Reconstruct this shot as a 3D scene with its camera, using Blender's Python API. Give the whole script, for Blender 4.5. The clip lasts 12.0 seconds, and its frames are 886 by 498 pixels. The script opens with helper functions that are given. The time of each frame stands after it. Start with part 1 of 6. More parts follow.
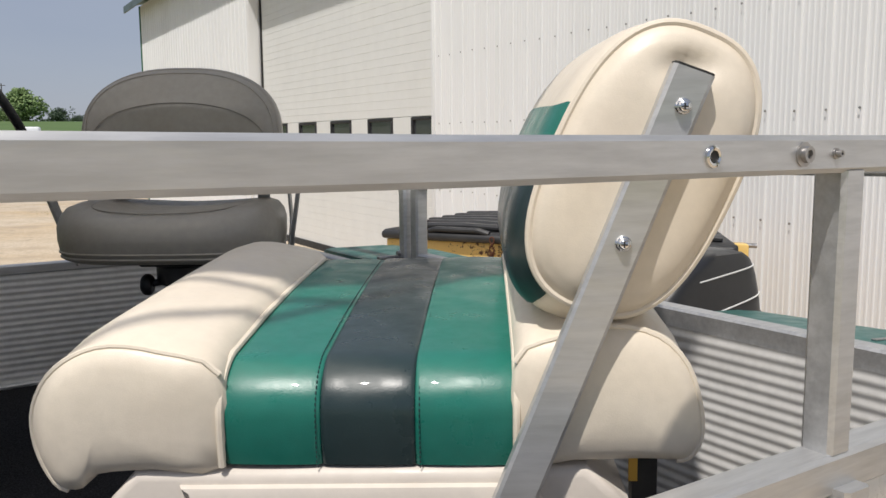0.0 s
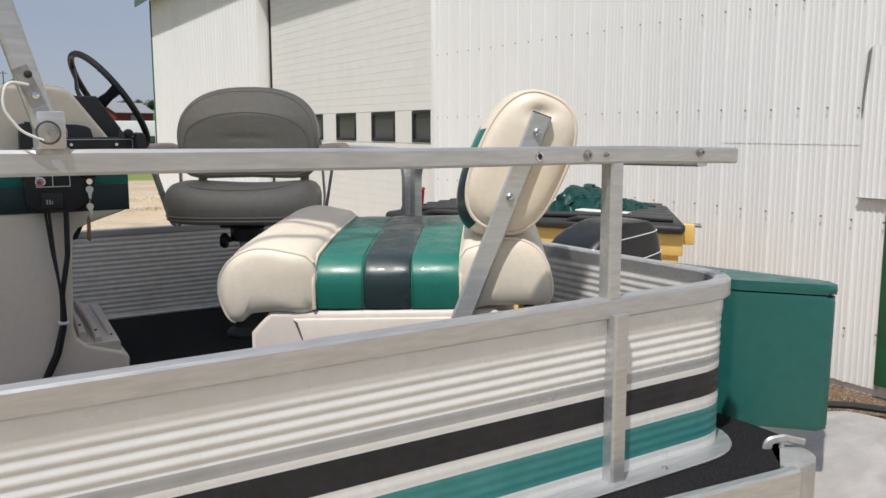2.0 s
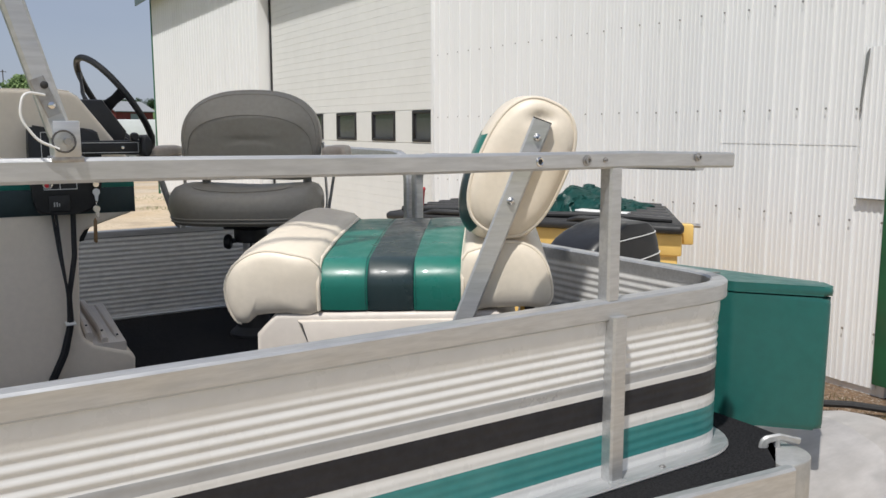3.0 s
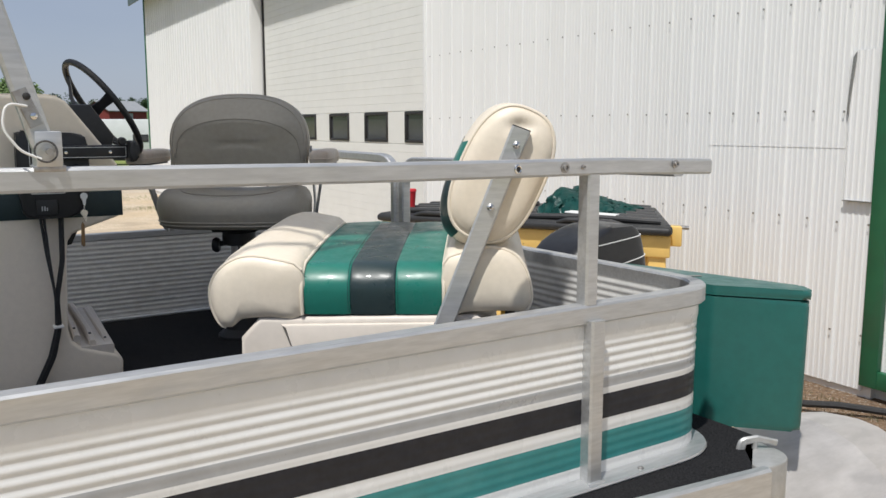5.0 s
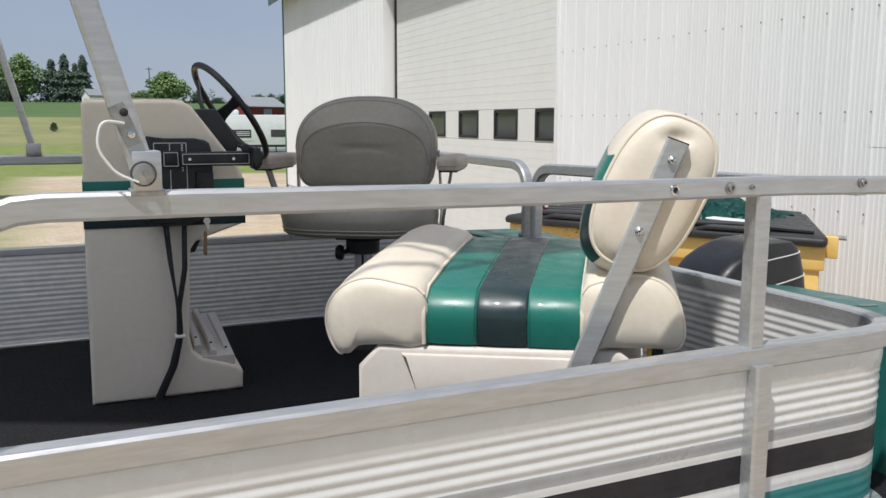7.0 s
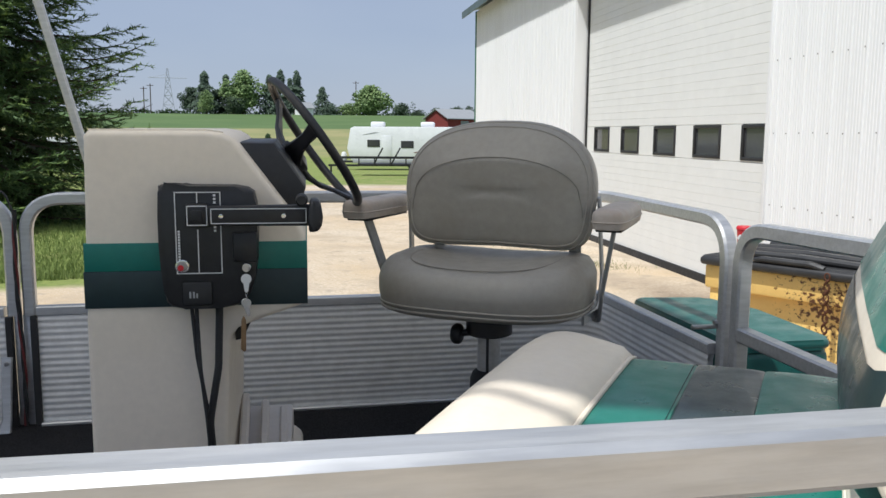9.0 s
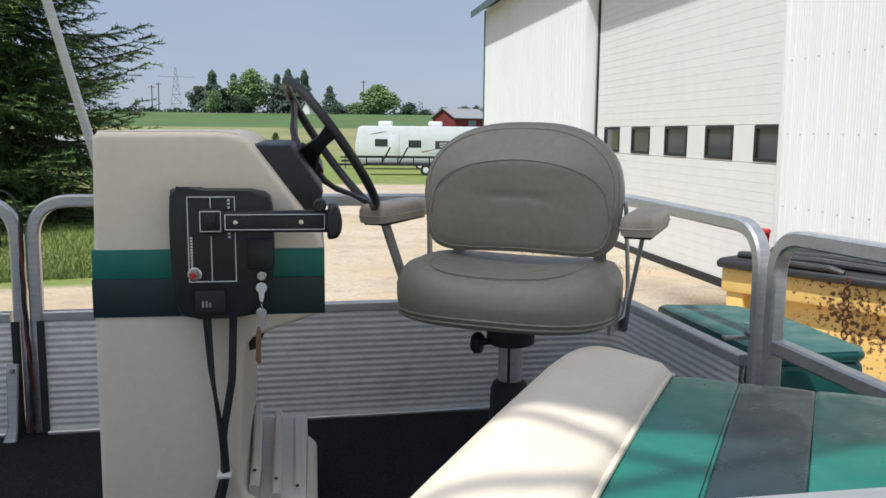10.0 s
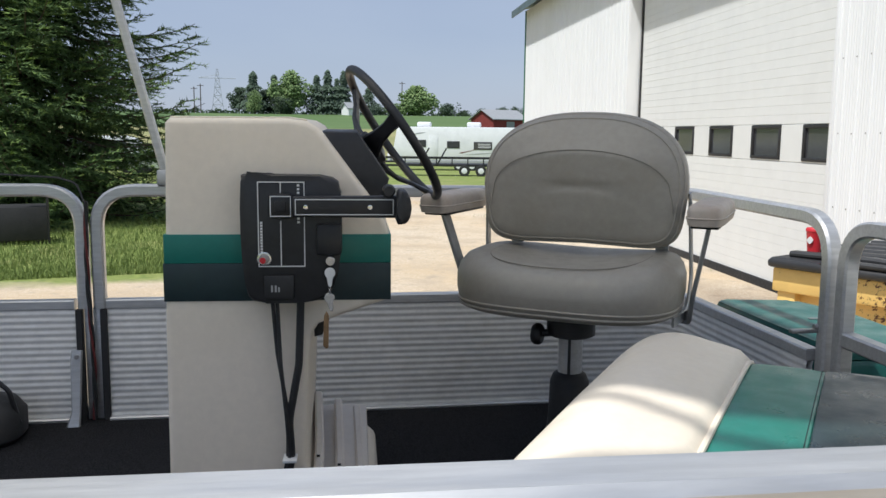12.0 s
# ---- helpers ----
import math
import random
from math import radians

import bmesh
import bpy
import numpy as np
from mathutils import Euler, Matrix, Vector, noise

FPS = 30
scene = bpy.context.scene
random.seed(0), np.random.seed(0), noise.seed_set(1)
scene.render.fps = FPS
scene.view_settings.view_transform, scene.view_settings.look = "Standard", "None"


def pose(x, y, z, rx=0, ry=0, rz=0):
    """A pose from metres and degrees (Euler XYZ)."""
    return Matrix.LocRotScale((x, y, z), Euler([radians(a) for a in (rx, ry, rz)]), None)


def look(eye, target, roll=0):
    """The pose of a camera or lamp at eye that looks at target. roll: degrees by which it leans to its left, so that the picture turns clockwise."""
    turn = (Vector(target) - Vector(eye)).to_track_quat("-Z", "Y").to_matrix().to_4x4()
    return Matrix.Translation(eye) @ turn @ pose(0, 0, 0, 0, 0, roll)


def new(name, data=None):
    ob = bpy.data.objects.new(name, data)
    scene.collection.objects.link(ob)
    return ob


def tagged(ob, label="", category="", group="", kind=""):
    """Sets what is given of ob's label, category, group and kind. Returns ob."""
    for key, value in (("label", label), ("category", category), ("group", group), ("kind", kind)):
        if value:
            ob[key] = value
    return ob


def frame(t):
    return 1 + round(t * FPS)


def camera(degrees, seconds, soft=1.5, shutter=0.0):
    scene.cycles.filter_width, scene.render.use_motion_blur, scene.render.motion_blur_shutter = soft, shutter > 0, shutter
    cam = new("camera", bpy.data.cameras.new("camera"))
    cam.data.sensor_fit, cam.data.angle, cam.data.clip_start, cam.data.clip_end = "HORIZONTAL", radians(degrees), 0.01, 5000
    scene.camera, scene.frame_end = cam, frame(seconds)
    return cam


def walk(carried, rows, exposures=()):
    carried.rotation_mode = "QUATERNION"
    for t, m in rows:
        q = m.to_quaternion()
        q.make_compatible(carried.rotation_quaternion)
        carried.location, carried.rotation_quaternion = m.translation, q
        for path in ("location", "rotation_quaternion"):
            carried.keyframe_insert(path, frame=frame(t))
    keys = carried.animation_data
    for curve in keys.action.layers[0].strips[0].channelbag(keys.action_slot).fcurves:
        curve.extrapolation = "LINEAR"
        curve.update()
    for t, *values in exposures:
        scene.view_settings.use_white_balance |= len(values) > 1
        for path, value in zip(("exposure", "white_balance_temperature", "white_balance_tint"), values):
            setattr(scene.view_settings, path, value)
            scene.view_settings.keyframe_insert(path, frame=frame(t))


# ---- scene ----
cam = camera(55.2, 12.0)
PATH = [
    (0, (0.177, 0.18, 1.616), (-0.06, 2.149, 1.357), -0.4),
    (0.5, (0.16, -0.151, 1.629), (-0.073, 1.819, 1.373), -0.1),
    (1, (0.241, -0.376, 1.632), (0.007, 1.593, 1.367), -0.2),
    (1.5, (0.305, -0.518, 1.623), (0.067, 1.449, 1.35), -0.1),
    (2, (0.303, -0.588, 1.647), (0.065, 1.378, 1.365), -0.1),
    (2.5, (0.302, -0.607, 1.656), (0.064, 1.358, 1.371), -0.1),
    (4.5, (0.316, -0.638, 1.671), (0.086, 1.328, 1.386), -0.0),
    (5, (0.329, -0.637, 1.672), (0.105, 1.329, 1.387), 0.0),
    (5.5, (0.332, -0.642, 1.669), (0.115, 1.326, 1.383), 0.1),
    (6, (0.331, -0.64, 1.671), (0.118, 1.328, 1.386), 0.1),
    (6.5, (0.3, -0.633, 1.67), (0.049, 1.33, 1.381), 0.2),
    (7, (0.288, -0.472, 1.698), (-0.227, 1.438, 1.402), 0.1),
    (7.5, (0.304, -0.273, 1.684), (-0.474, 1.546, 1.391), 0.2),
    (9.5, (0.119, 0.32, 1.76), (-0.821, 2.065, 1.489), 0.4),
    (10, (0.106, 0.31, 1.753), (-0.842, 2.05, 1.481), 0.5),
    (10.5, (0.097, 0.306, 1.752), (-0.862, 2.04, 1.481), 0.5),
    (11, (0.085, 0.295, 1.75), (-0.886, 2.022, 1.477), 0.4),
    (11.5, (0.097, 0.317, 1.727), (-0.889, 2.035, 1.455), 0.3),
    (12, (0.062, 0.286, 1.728), (-0.962, 1.983, 1.458), 0.6),
]
walk(cam, [(t, look(eye, target, roll)) for t, eye, target, roll in PATH], [(0, -0.02, 6450, 12), (2.5, 0.02, 6300, 11), (5.5, 0.06, 6250, 10), (6.9, 0.04, 6150, 10), (7.6, 0.17, 6120, 10), (9.4, 0.24, 6050, 9.5), (12, 0.30, 6050, 9.5)])

# ---- world, sun, exposure ----
SUN_TO = Vector((-0.15, -0.49, 1.02)).normalized()
world = bpy.data.worlds.new("sky")
scene.world = world
world.use_nodes = True
wn, wl = world.node_tree.nodes, world.node_tree.links
sky = wn.new("ShaderNodeTexSky")
sky.sky_type, sky.sun_disc = "NISHITA", False
sky.sun_elevation = math.asin(SUN_TO.z)
sky.sun_rotation = math.atan2(SUN_TO.x, SUN_TO.y)
sky.air_density, sky.dust_density, sky.ozone_density = 1.1, 0.55, 1.6
# thin even haze over the clear sky
haze = wn.new("ShaderNodeMix")
haze.data_type = "RGBA"
haze.inputs["Factor"].default_value = 0.86
# soft cloud veil, a little lighter and darker in broad drifts
sky_co, veil, veil_mix = wn.new("ShaderNodeTexCoord"), wn.new("ShaderNodeTexNoise"), wn.new("ShaderNodeMix")
veil.inputs["Scale"].default_value, veil.inputs["Detail"].default_value = 2.2, 5.0
veil_map = wn.new("ShaderNodeMapping")
veil_map.inputs["Scale"].default_value = (1, 1, 3.2)
wl.new(sky_co.outputs["Generated"], veil_map.inputs[0])
wl.new(veil_map.outputs[0], veil.inputs["Vector"])
veil_mix.data_type = "RGBA"
veil_mix.inputs["A"].default_value, veil_mix.inputs["B"].default_value = (1.98, 2.3, 3.08, 1), (2.85, 3.08, 3.62, 1)
wl.new(veil.outputs["Fac"], veil_mix.inputs["Factor"])
wl.new(veil_mix.outputs["Result"], haze.inputs["B"])
wl.new(sky.outputs[0], haze.inputs["A"])
wl.new(haze.outputs["Result"], wn["Background"].inputs[0])
wn["Background"].inputs[1].default_value = 0.135
sun = new("sun", bpy.data.lights.new("sun", "SUN"))
sun.data.energy, sun.data.angle, sun.data.color = 3.95, radians(1.2), (1.0, 0.955, 0.88)
sun.matrix_world = look(SUN_TO * 60, (0, 0, 0))

# ---- frames of reference ----
# Boat: x along the hull towards the stern, y across it, z up from the deck.
BOAT = pose(-0.2147, 0.3638, 1.01, 0, 0, 40)
SEAT = pose(0.0, 0.909, 1.003, 1.1, -0.55, 3.93) @ Matrix.Diagonal((1.026, 1, 1, 1))
HALL = pose(3.7294, 2.9159, 0.0234, 0, 0, 37.385)
ORIGIN = Matrix.Identity(4)


# ---- builders ----
BASE = {}


def thing(name, label, category, at=(0, 0, 0), within=ORIGIN, group="", kind=""):
    ob = new(name)
    ob.empty_display_size = 0.1
    ob.matrix_world = within @ Matrix.Translation(at)
    BASE[ob] = Vector(at)
    return tagged(ob, label, category, group, kind)


def part(name, bm, material, parent=None, label="", smooth=True, crease=40, within=None):
    bmesh.ops.recalc_face_normals(bm, faces=bm.faces)
    me = bpy.data.meshes.new(name)
    base = BASE.get(parent, Vector())
    if base.length:
        bmesh.ops.translate(bm, verts=bm.verts, vec=-base)
    bm.to_mesh(me)
    bm.free()
    me.materials.append(material)
    if smooth:
        me.polygons.foreach_set("use_smooth", [True] * len(me.polygons))
        me.set_sharp_from_angle(angle=radians(crease))
    ob = new(name, me)
    if parent is not None:
        ob.parent = parent
        BASE[ob] = base
    if within is not None:
        ob.matrix_world = within
    return tagged(ob, label)


def structure(name, bm, material, label, category, within=ORIGIN, smooth=True):
    ob = part(name, bm, material, None, label, smooth, within=within)
    BASE[ob] = Vector()
    return tagged(ob, label, category, kind="structure")


def box(x0, x1, y0, y1, z0, z1, bevel=0.0, seg=2, bm=None):
    one = bmesh.new()
    bmesh.ops.create_cube(one, size=1)
    for v in one.verts:
        v.co = Vector((x0 + (v.co.x + 0.5) * (x1 - x0), y0 + (v.co.y + 0.5) * (y1 - y0), z0 + (v.co.z + 0.5) * (z1 - z0)))
    if bevel:
        bmesh.ops.bevel(one, geom=one.edges[:], offset=bevel, segments=seg, affect="EDGES", profile=0.5)
    return join(bm, one)


def join(bm, one):
    if bm is None:
        return one
    me = bpy.data.meshes.new("join")
    one.to_mesh(me)
    one.free()
    bm.from_mesh(me)
    bpy.data.meshes.remove(me)
    return bm


def fillet(points, r, n=6):
    """A polyline with its inner corners rounded to the radius r."""
    pts = [Vector(p) for p in points]
    out = [pts[0]]
    for a, b, c in zip(pts, pts[1:], pts[2:]):
        u, w = (a - b).normalized(), (c - b).normalized()
        ang = u.angle(w)
        d = min(r / math.tan(ang / 2), 0.49 * (a - b).length, 0.49 * (c - b).length)
        p0, p1 = b + u * d, b + w * d
        for i in range(n + 1):
            t = i / n
            out.append((1 - t) ** 2 * p0 + 2 * t * (1 - t) * b + t * t * p1)
    return out + [pts[-1]]


def ring_round(w, h, r=0.003, n=2):
    """A rounded rectangular section, w wide and h high."""
    out = []
    for sx, sy, a0 in ((1, 1, 0), (-1, 1, 90), (-1, -1, 180), (1, -1, 270)):
        for i in range(n):
            a = radians(a0 + 90 * i / max(1, n - 1))
            out.append((sx * (w / 2 - r) + r * math.cos(a), sy * (h / 2 - r) + r * math.sin(a)))
    return out


def circle(r, n=12):
    return [(r * math.cos(2 * math.pi * i / n), r * math.sin(2 * math.pi * i / n)) for i in range(n)]


def sweep(path, section, up=(0, 0, 1), bm=None, closed=False, scales=None, caps=True):
    """Carries a section (its x sideways, its y towards up) along a path."""
    bm = bm or bmesh.new()
    path = [Vector(p) for p in path]
    up, rings, n = Vector(up), [], len(path)
    for i, p in enumerate(path):
        a = path[(i - 1) % n] if closed or i else p
        b = path[(i + 1) % n] if closed or i < n - 1 else p
        d = (b - a).normalized()
        side = d.cross(up)
        side = side.normalized() if side.length > 1e-4 else Vector((1, 0, 0))
        top = side.cross(d).normalized()
        s = scales[i] if scales else 1.0
        rings.append([bm.verts.new(p + side * x * s + top * y * s) for x, y in section])
    m = len(section)
    for i in range(n if closed else n - 1):
        a, b = rings[i], rings[(i + 1) % n]
        for j in range(m):
            bm.faces.new((a[j], a[(j + 1) % m], b[(j + 1) % m], b[j]))
    if not closed and caps:
        bm.faces.new(rings[0])
        bm.faces.new(rings[-1][::-1])
    return bm


def tube(path, section, first_up):
    """Carries a section along a path in space without twisting it."""
    bm, rings = bmesh.new(), []
    path = [Vector(p) for p in path]
    n, top = len(path), Vector(first_up)
    for i, p in enumerate(path):
        d = (path[min(i + 1, n - 1)] - path[max(i - 1, 0)]).normalized()
        top = (top - d * top.dot(d)).normalized()
        side = d.cross(top)
        rings.append([bm.verts.new(p + side * x + top * y) for x, y in section])
    m = len(section)
    for a, b in zip(rings, rings[1:]):
        for j in range(m):
            bm.faces.new((a[j], a[(j + 1) % m], b[(j + 1) % m], b[j]))
    bm.faces.new(rings[0])
    bm.faces.new(rings[-1][::-1])
    return bm


def rod(p0, p1, r, n=12, bm=None, r1=None):
    p0, p1 = Vector(p0), Vector(p1)
    up = (0, 0, 1) if abs((p1 - p0).normalized().z) < 0.9 else (0, 1, 0)
    return sweep([p0, p1], circle(r, n), up, bm, scales=[1, (r1 / r) if r1 else 1])


def prism(outline, y0, y1, bevel=0.0, seg=2, bm=None, axes="xz"):
    """An outline in the x-z plane carried from y0 to y1, its rims rounded."""
    one = bmesh.new()

    def at(a, b, c):
        return {"xz": (a, c, b), "xy": (a, b, c), "yz": (c, a, b)}[axes]

    lo = [one.verts.new(at(a, b, y0)) for a, b in outline]
    hi = [one.verts.new(at(a, b, y1)) for a, b in outline]
    n = len(outline)
    f0, f1 = one.faces.new(lo), one.faces.new(hi[::-1])
    for i in range(n):
        one.faces.new((lo[i], hi[i], hi[(i + 1) % n], lo[(i + 1) % n]))
    if bevel:
        bmesh.ops.bevel(one, geom=list({e for f in (f0, f1) for e in f.edges}), offset=bevel, segments=seg, affect="EDGES", profile=0.5)
    return join(bm, one)


def lathe(profile, centre, n=24, axis="z", bm=None):
    """A profile of (radius, height) turned about an axis through centre."""
    one = bm or bmesh.new()
    c, rings = Vector(centre), []
    for r, h in profile:
        ring = []
        for i in range(n):
            a = 2 * math.pi * i / n
            p = (r * math.cos(a), r * math.sin(a), h)
            p = {"z": p, "y": (p[0], p[2], p[1]), "x": (p[2], p[0], p[1])}[axis]
            ring.append(one.verts.new(c + Vector(p)))
        rings.append(ring)
    for a, b in zip(rings, rings[1:]):
        for i in range(n):
            one.faces.new((a[i], a[(i + 1) % n], b[(i + 1) % n], b[i]))
    if profile[0][0] > 1e-5:
        one.faces.new(rings[0][::-1])
    if profile[-1][0] > 1e-5:
        one.faces.new(rings[-1])
    bmesh.ops.remove_doubles(one, verts=one.verts, dist=1e-6)
    return one


# ---- materials ----
def material(name, colour, rough=0.5, metal=0.0, grain=0.0, scale=40.0, stain=0.0, stain_scale=4.0, stain_colour=None, bump=0.0, bump_scale=300.0,
             rough_var=0.1, coat=0.0, stretch=(1, 1, 1), spec=0.5, vary=0.0):
    m = bpy.data.materials.new(name)
    m.use_nodes = True
    n, l = m.node_tree.nodes, m.node_tree.links
    b = n["Principled BSDF"]
    b.inputs["Roughness"].default_value, b.inputs["Metallic"].default_value = rough, metal
    b.inputs["Specular IOR Level"].default_value = spec
    b.inputs["Coat Weight"].default_value = coat
    co = n.new("ShaderNodeTexCoord")
    mp = n.new("ShaderNodeMapping")
    mp.inputs["Scale"].default_value = stretch
    l.new(co.outputs["Object"], mp.inputs[0])

    def tex(s, detail=5.0, r=0.6):
        t = n.new("ShaderNodeTexNoise")
        t.inputs["Scale"].default_value, t.inputs["Detail"].default_value, t.inputs["Roughness"].default_value = s, detail, r
        l.new(mp.outputs[0], t.inputs["Vector"])
        return t.outputs["Fac"]

    def ramp(src, a, c, lo=0.35, hi=0.65):
        r = n.new("ShaderNodeMapRange")
        r.inputs["From Min"].default_value, r.inputs["From Max"].default_value = lo, hi
        r.inputs["To Min"].default_value, r.inputs["To Max"].default_value = a, c
        l.new(src, r.inputs["Value"])
        return r.outputs["Result"]

    def mix(fac, a, c, mode="MIX"):
        x = n.new("ShaderNodeMix")
        x.data_type, x.blend_type = "RGBA", mode
        for sock, v in ((x.inputs["Factor"], fac), (x.inputs["A"], a), (x.inputs["B"], c)):
            if isinstance(v, (int, float)):
                sock.default_value = v
            elif isinstance(v, tuple):
                sock.default_value = (*v[:3], 1)
            else:
                l.new(v, sock)
        return x.outputs["Result"]

    col = tuple(colour)
    out = mix(0.0, col, col)
    if grain:
        g = tuple(c * (1 - grain) for c in col)
        out = mix(ramp(tex(scale), 0.0, 1.0), col, g)
    if stain:
        dark = stain_colour or tuple(c * 0.55 for c in col)
        out = mix(ramp(tex(stain_scale, 8.0, 0.7), 0.0, stain, 0.48, 0.72), out, dark)
    if vary:
        info = n.new("ShaderNodeObjectInfo")
        out = mix(ramp(info.outputs["Random"], 0.0, vary, 0.0, 1.0), out, tuple(c * 0.5 for c in col))
    l.new(out, b.inputs["Base Color"])
    if rough_var:
        l.new(ramp(tex(scale * 0.4), max(0.02, rough - rough_var), min(1, rough + rough_var)), b.inputs["Roughness"])
    if bump:
        bp = n.new("ShaderNodeBump")
        bp.inputs["Strength"].default_value, bp.inputs["Distance"].default_value = bump, 0.002
        l.new(tex(bump_scale, 6.0), bp.inputs["Height"])
        l.new(bp.outputs[0], b.inputs["Normal"])
    return m


ALU = material("brushed aluminium", (0.57, 0.575, 0.58), 0.42, 0.7, 0.16, 140, 0.35, 12, (0.40, 0.40, 0.39), 0.08, 400, stretch=(0.12, 1, 1))
ALU_DULL = material("weathered aluminium", (0.52, 0.52, 0.51), 0.5, 0.6, 0.2, 30, 0.45, 6, (0.33, 0.31, 0.28), 0.1, 250)
FLOAT = material("scuffed float aluminium", (0.53, 0.505, 0.485), 0.42, 0.35, 0.25, 18, 0.7, 3, (0.38, 0.35, 0.325), 0.45, 16, stretch=(0.35, 1, 1))
PANEL_IN = material("inner panel aluminium", (0.72, 0.715, 0.70), 0.55, 0.1, 0.1, 40, 0.3, 5, (0.45, 0.44, 0.42), 0.05, 300)
WHITE = material("white enamel", (0.74, 0.74, 0.725), 0.3, 0, 0.04, 30, 0.3, 7, (0.62, 0.60, 0.55), 0.03, 200, coat=0.2)
BLACK_STRIPE = material("black stripe film", (0.018, 0.019, 0.025), 0.4, 0, 0.3, 60, 0.3, 10, (0.04, 0.041, 0.047), 0.02, spec=0.35)
TEAL_STRIPE = material("teal stripe film", (0.035, 0.22, 0.215), 0.38, 0, 0.1, 50, 0.4, 9, (0.08, 0.28, 0.27), 0.02)
GREY_STRIPE = material("grey stripe film", (0.40, 0.41, 0.42), 0.35, 0.2, 0.08, 50, 0.3, 8)
CREAM = material("cream vinyl", (0.74, 0.66, 0.54), 0.42, 0, 0.05, 90, 0.35, 7, (0.62, 0.53, 0.42), 0.12, 700, coat=0.1)
GREEN_VINYL = material("green vinyl", (0.012, 0.155, 0.115), 0.36, 0, 0.1, 60, 0.12, 8, (0.02, 0.2, 0.16), 0.12, 600, coat=0.15)
DARK_VINYL = material("charcoal green vinyl", (0.018, 0.035, 0.037), 0.34, 0, 0.1, 60, 0.12, 8, (0.035, 0.05, 0.052), 0.1, 600, coat=0.15)
TAUPE = material("taupe vinyl", (0.33, 0.305, 0.26), 0.48, 0, 0.10, 60, 0.6, 9, (0.28, 0.245, 0.195), 0.15, 600)
PAD_TAUPE = material("faded taupe vinyl", (0.50, 0.435, 0.37), 0.5, 0, 0.10, 60, 0.6, 14, (0.42, 0.29, 0.20), 0.15, 600)
SHELL = material("beige plastic", (0.66, 0.60, 0.53), 0.5, 0, 0.05, 60, 0.3, 5, (0.55, 0.49, 0.42), 0.08, 500)
CONSOLE_SKIN = material("beige vinyl skin", (0.80, 0.715, 0.595), 0.5, 0, 0.05, 60, 0.3, 5, (0.67, 0.59, 0.47), 0.1, 700)
GREEN_BAND = material("green band vinyl", (0.010, 0.165, 0.13), 0.45, 0, 0.1, 60, 0.2, 6)
NAVY_BAND = material("dark band vinyl", (0.012, 0.03, 0.034), 0.45, 0, 0.15, 60, 0.2, 6)
BLACK = material("black plastic", (0.018, 0.018, 0.02), 0.45, 0, 0.3, 60, 0.3, 12, (0.04, 0.04, 0.042), 0.08, 500)
RUBBER = material("black rubber", (0.02, 0.02, 0.021), 0.65, 0, 0.2, 60, 0.3, 12, (0.05, 0.048, 0.045), 0.1, 400)
CARPET = material("black deck carpet", (0.034, 0.034, 0.037), 0.95, 0, 0.9, 260, 0.4, 6, (0.026, 0.025, 0.025), 0.9, 900, spec=0.1)
GREEN_BOX = material("green moulded plastic", (0.014, 0.108, 0.095), 0.4, 0, 0.12, 40, 0.35, 7, (0.012, 0.10, 0.085), 0.12, 300)
CHROME = material("chrome", (0.75, 0.75, 0.75), 0.15, 1.0, 0.1, 60, 0.2, 30)
STEEL = material("dull steel", (0.45, 0.44, 0.43), 0.4, 0.9, 0.2, 60, 0.4, 30, (0.25, 0.2, 0.16))
LINE = material("white print", (0.7, 0.7, 0.68), 0.5)
SIDING = material("white painted siding", (0.83, 0.835, 0.83), 0.45, 0.0, 0.04, 3, 0.25, 1.2, (0.66, 0.66, 0.63), 0.03, 60, stretch=(1, 1, 0.15))
DOOR_WHITE = material("white door panel", (0.78, 0.782, 0.755), 0.45, 0, 0.04, 4, 0.2, 1.5, (0.7, 0.68, 0.62), 0.05, 150)
TRIM_GREEN = material("green trim metal", (0.02, 0.13, 0.06), 0.45, 0, 0.15, 6, 0.4, 3, (0.05, 0.1, 0.06), 0.05)
DARK_GLASS = material("dark pane", (0.06, 0.062, 0.068), 0.08, 0, 0.2, 3, 0, rough_var=0.03, spec=0.8)
YELLOW = material("yellow painted steel", (0.72, 0.42, 0.06), 0.5, 0, 0.08, 12, 0.45, 3, (0.5, 0.26, 0.05), 0.1, 120)
BIN_LID = material("black bin lid", (0.025, 0.025, 0.026), 0.5, 0, 0.3, 20, 0.4, 5, (0.06, 0.058, 0.055), 0.1, 200)
RED = material("red paper", (0.55, 0.02, 0.03), 0.5)

# ---- ground ----
def rise(x, y):
    """Height of the land: level in the yard, a shallow dip, then fields that climb."""
    d = math.hypot(x, y)
    pts = [(0, 0), (18, 0), (45, -0.65), (65, -0.95), (90, -0.2), (150, 2.5), (270, 7.2), (420, 9.5), (1400, 9.0)]
    for (a, za), (b, zb) in zip(pts, pts[1:]):
        if d <= b:
            t = (d - a) / (b - a)
            return za + (zb - za) * t * t * (3 - 2 * t)
    return 9.0


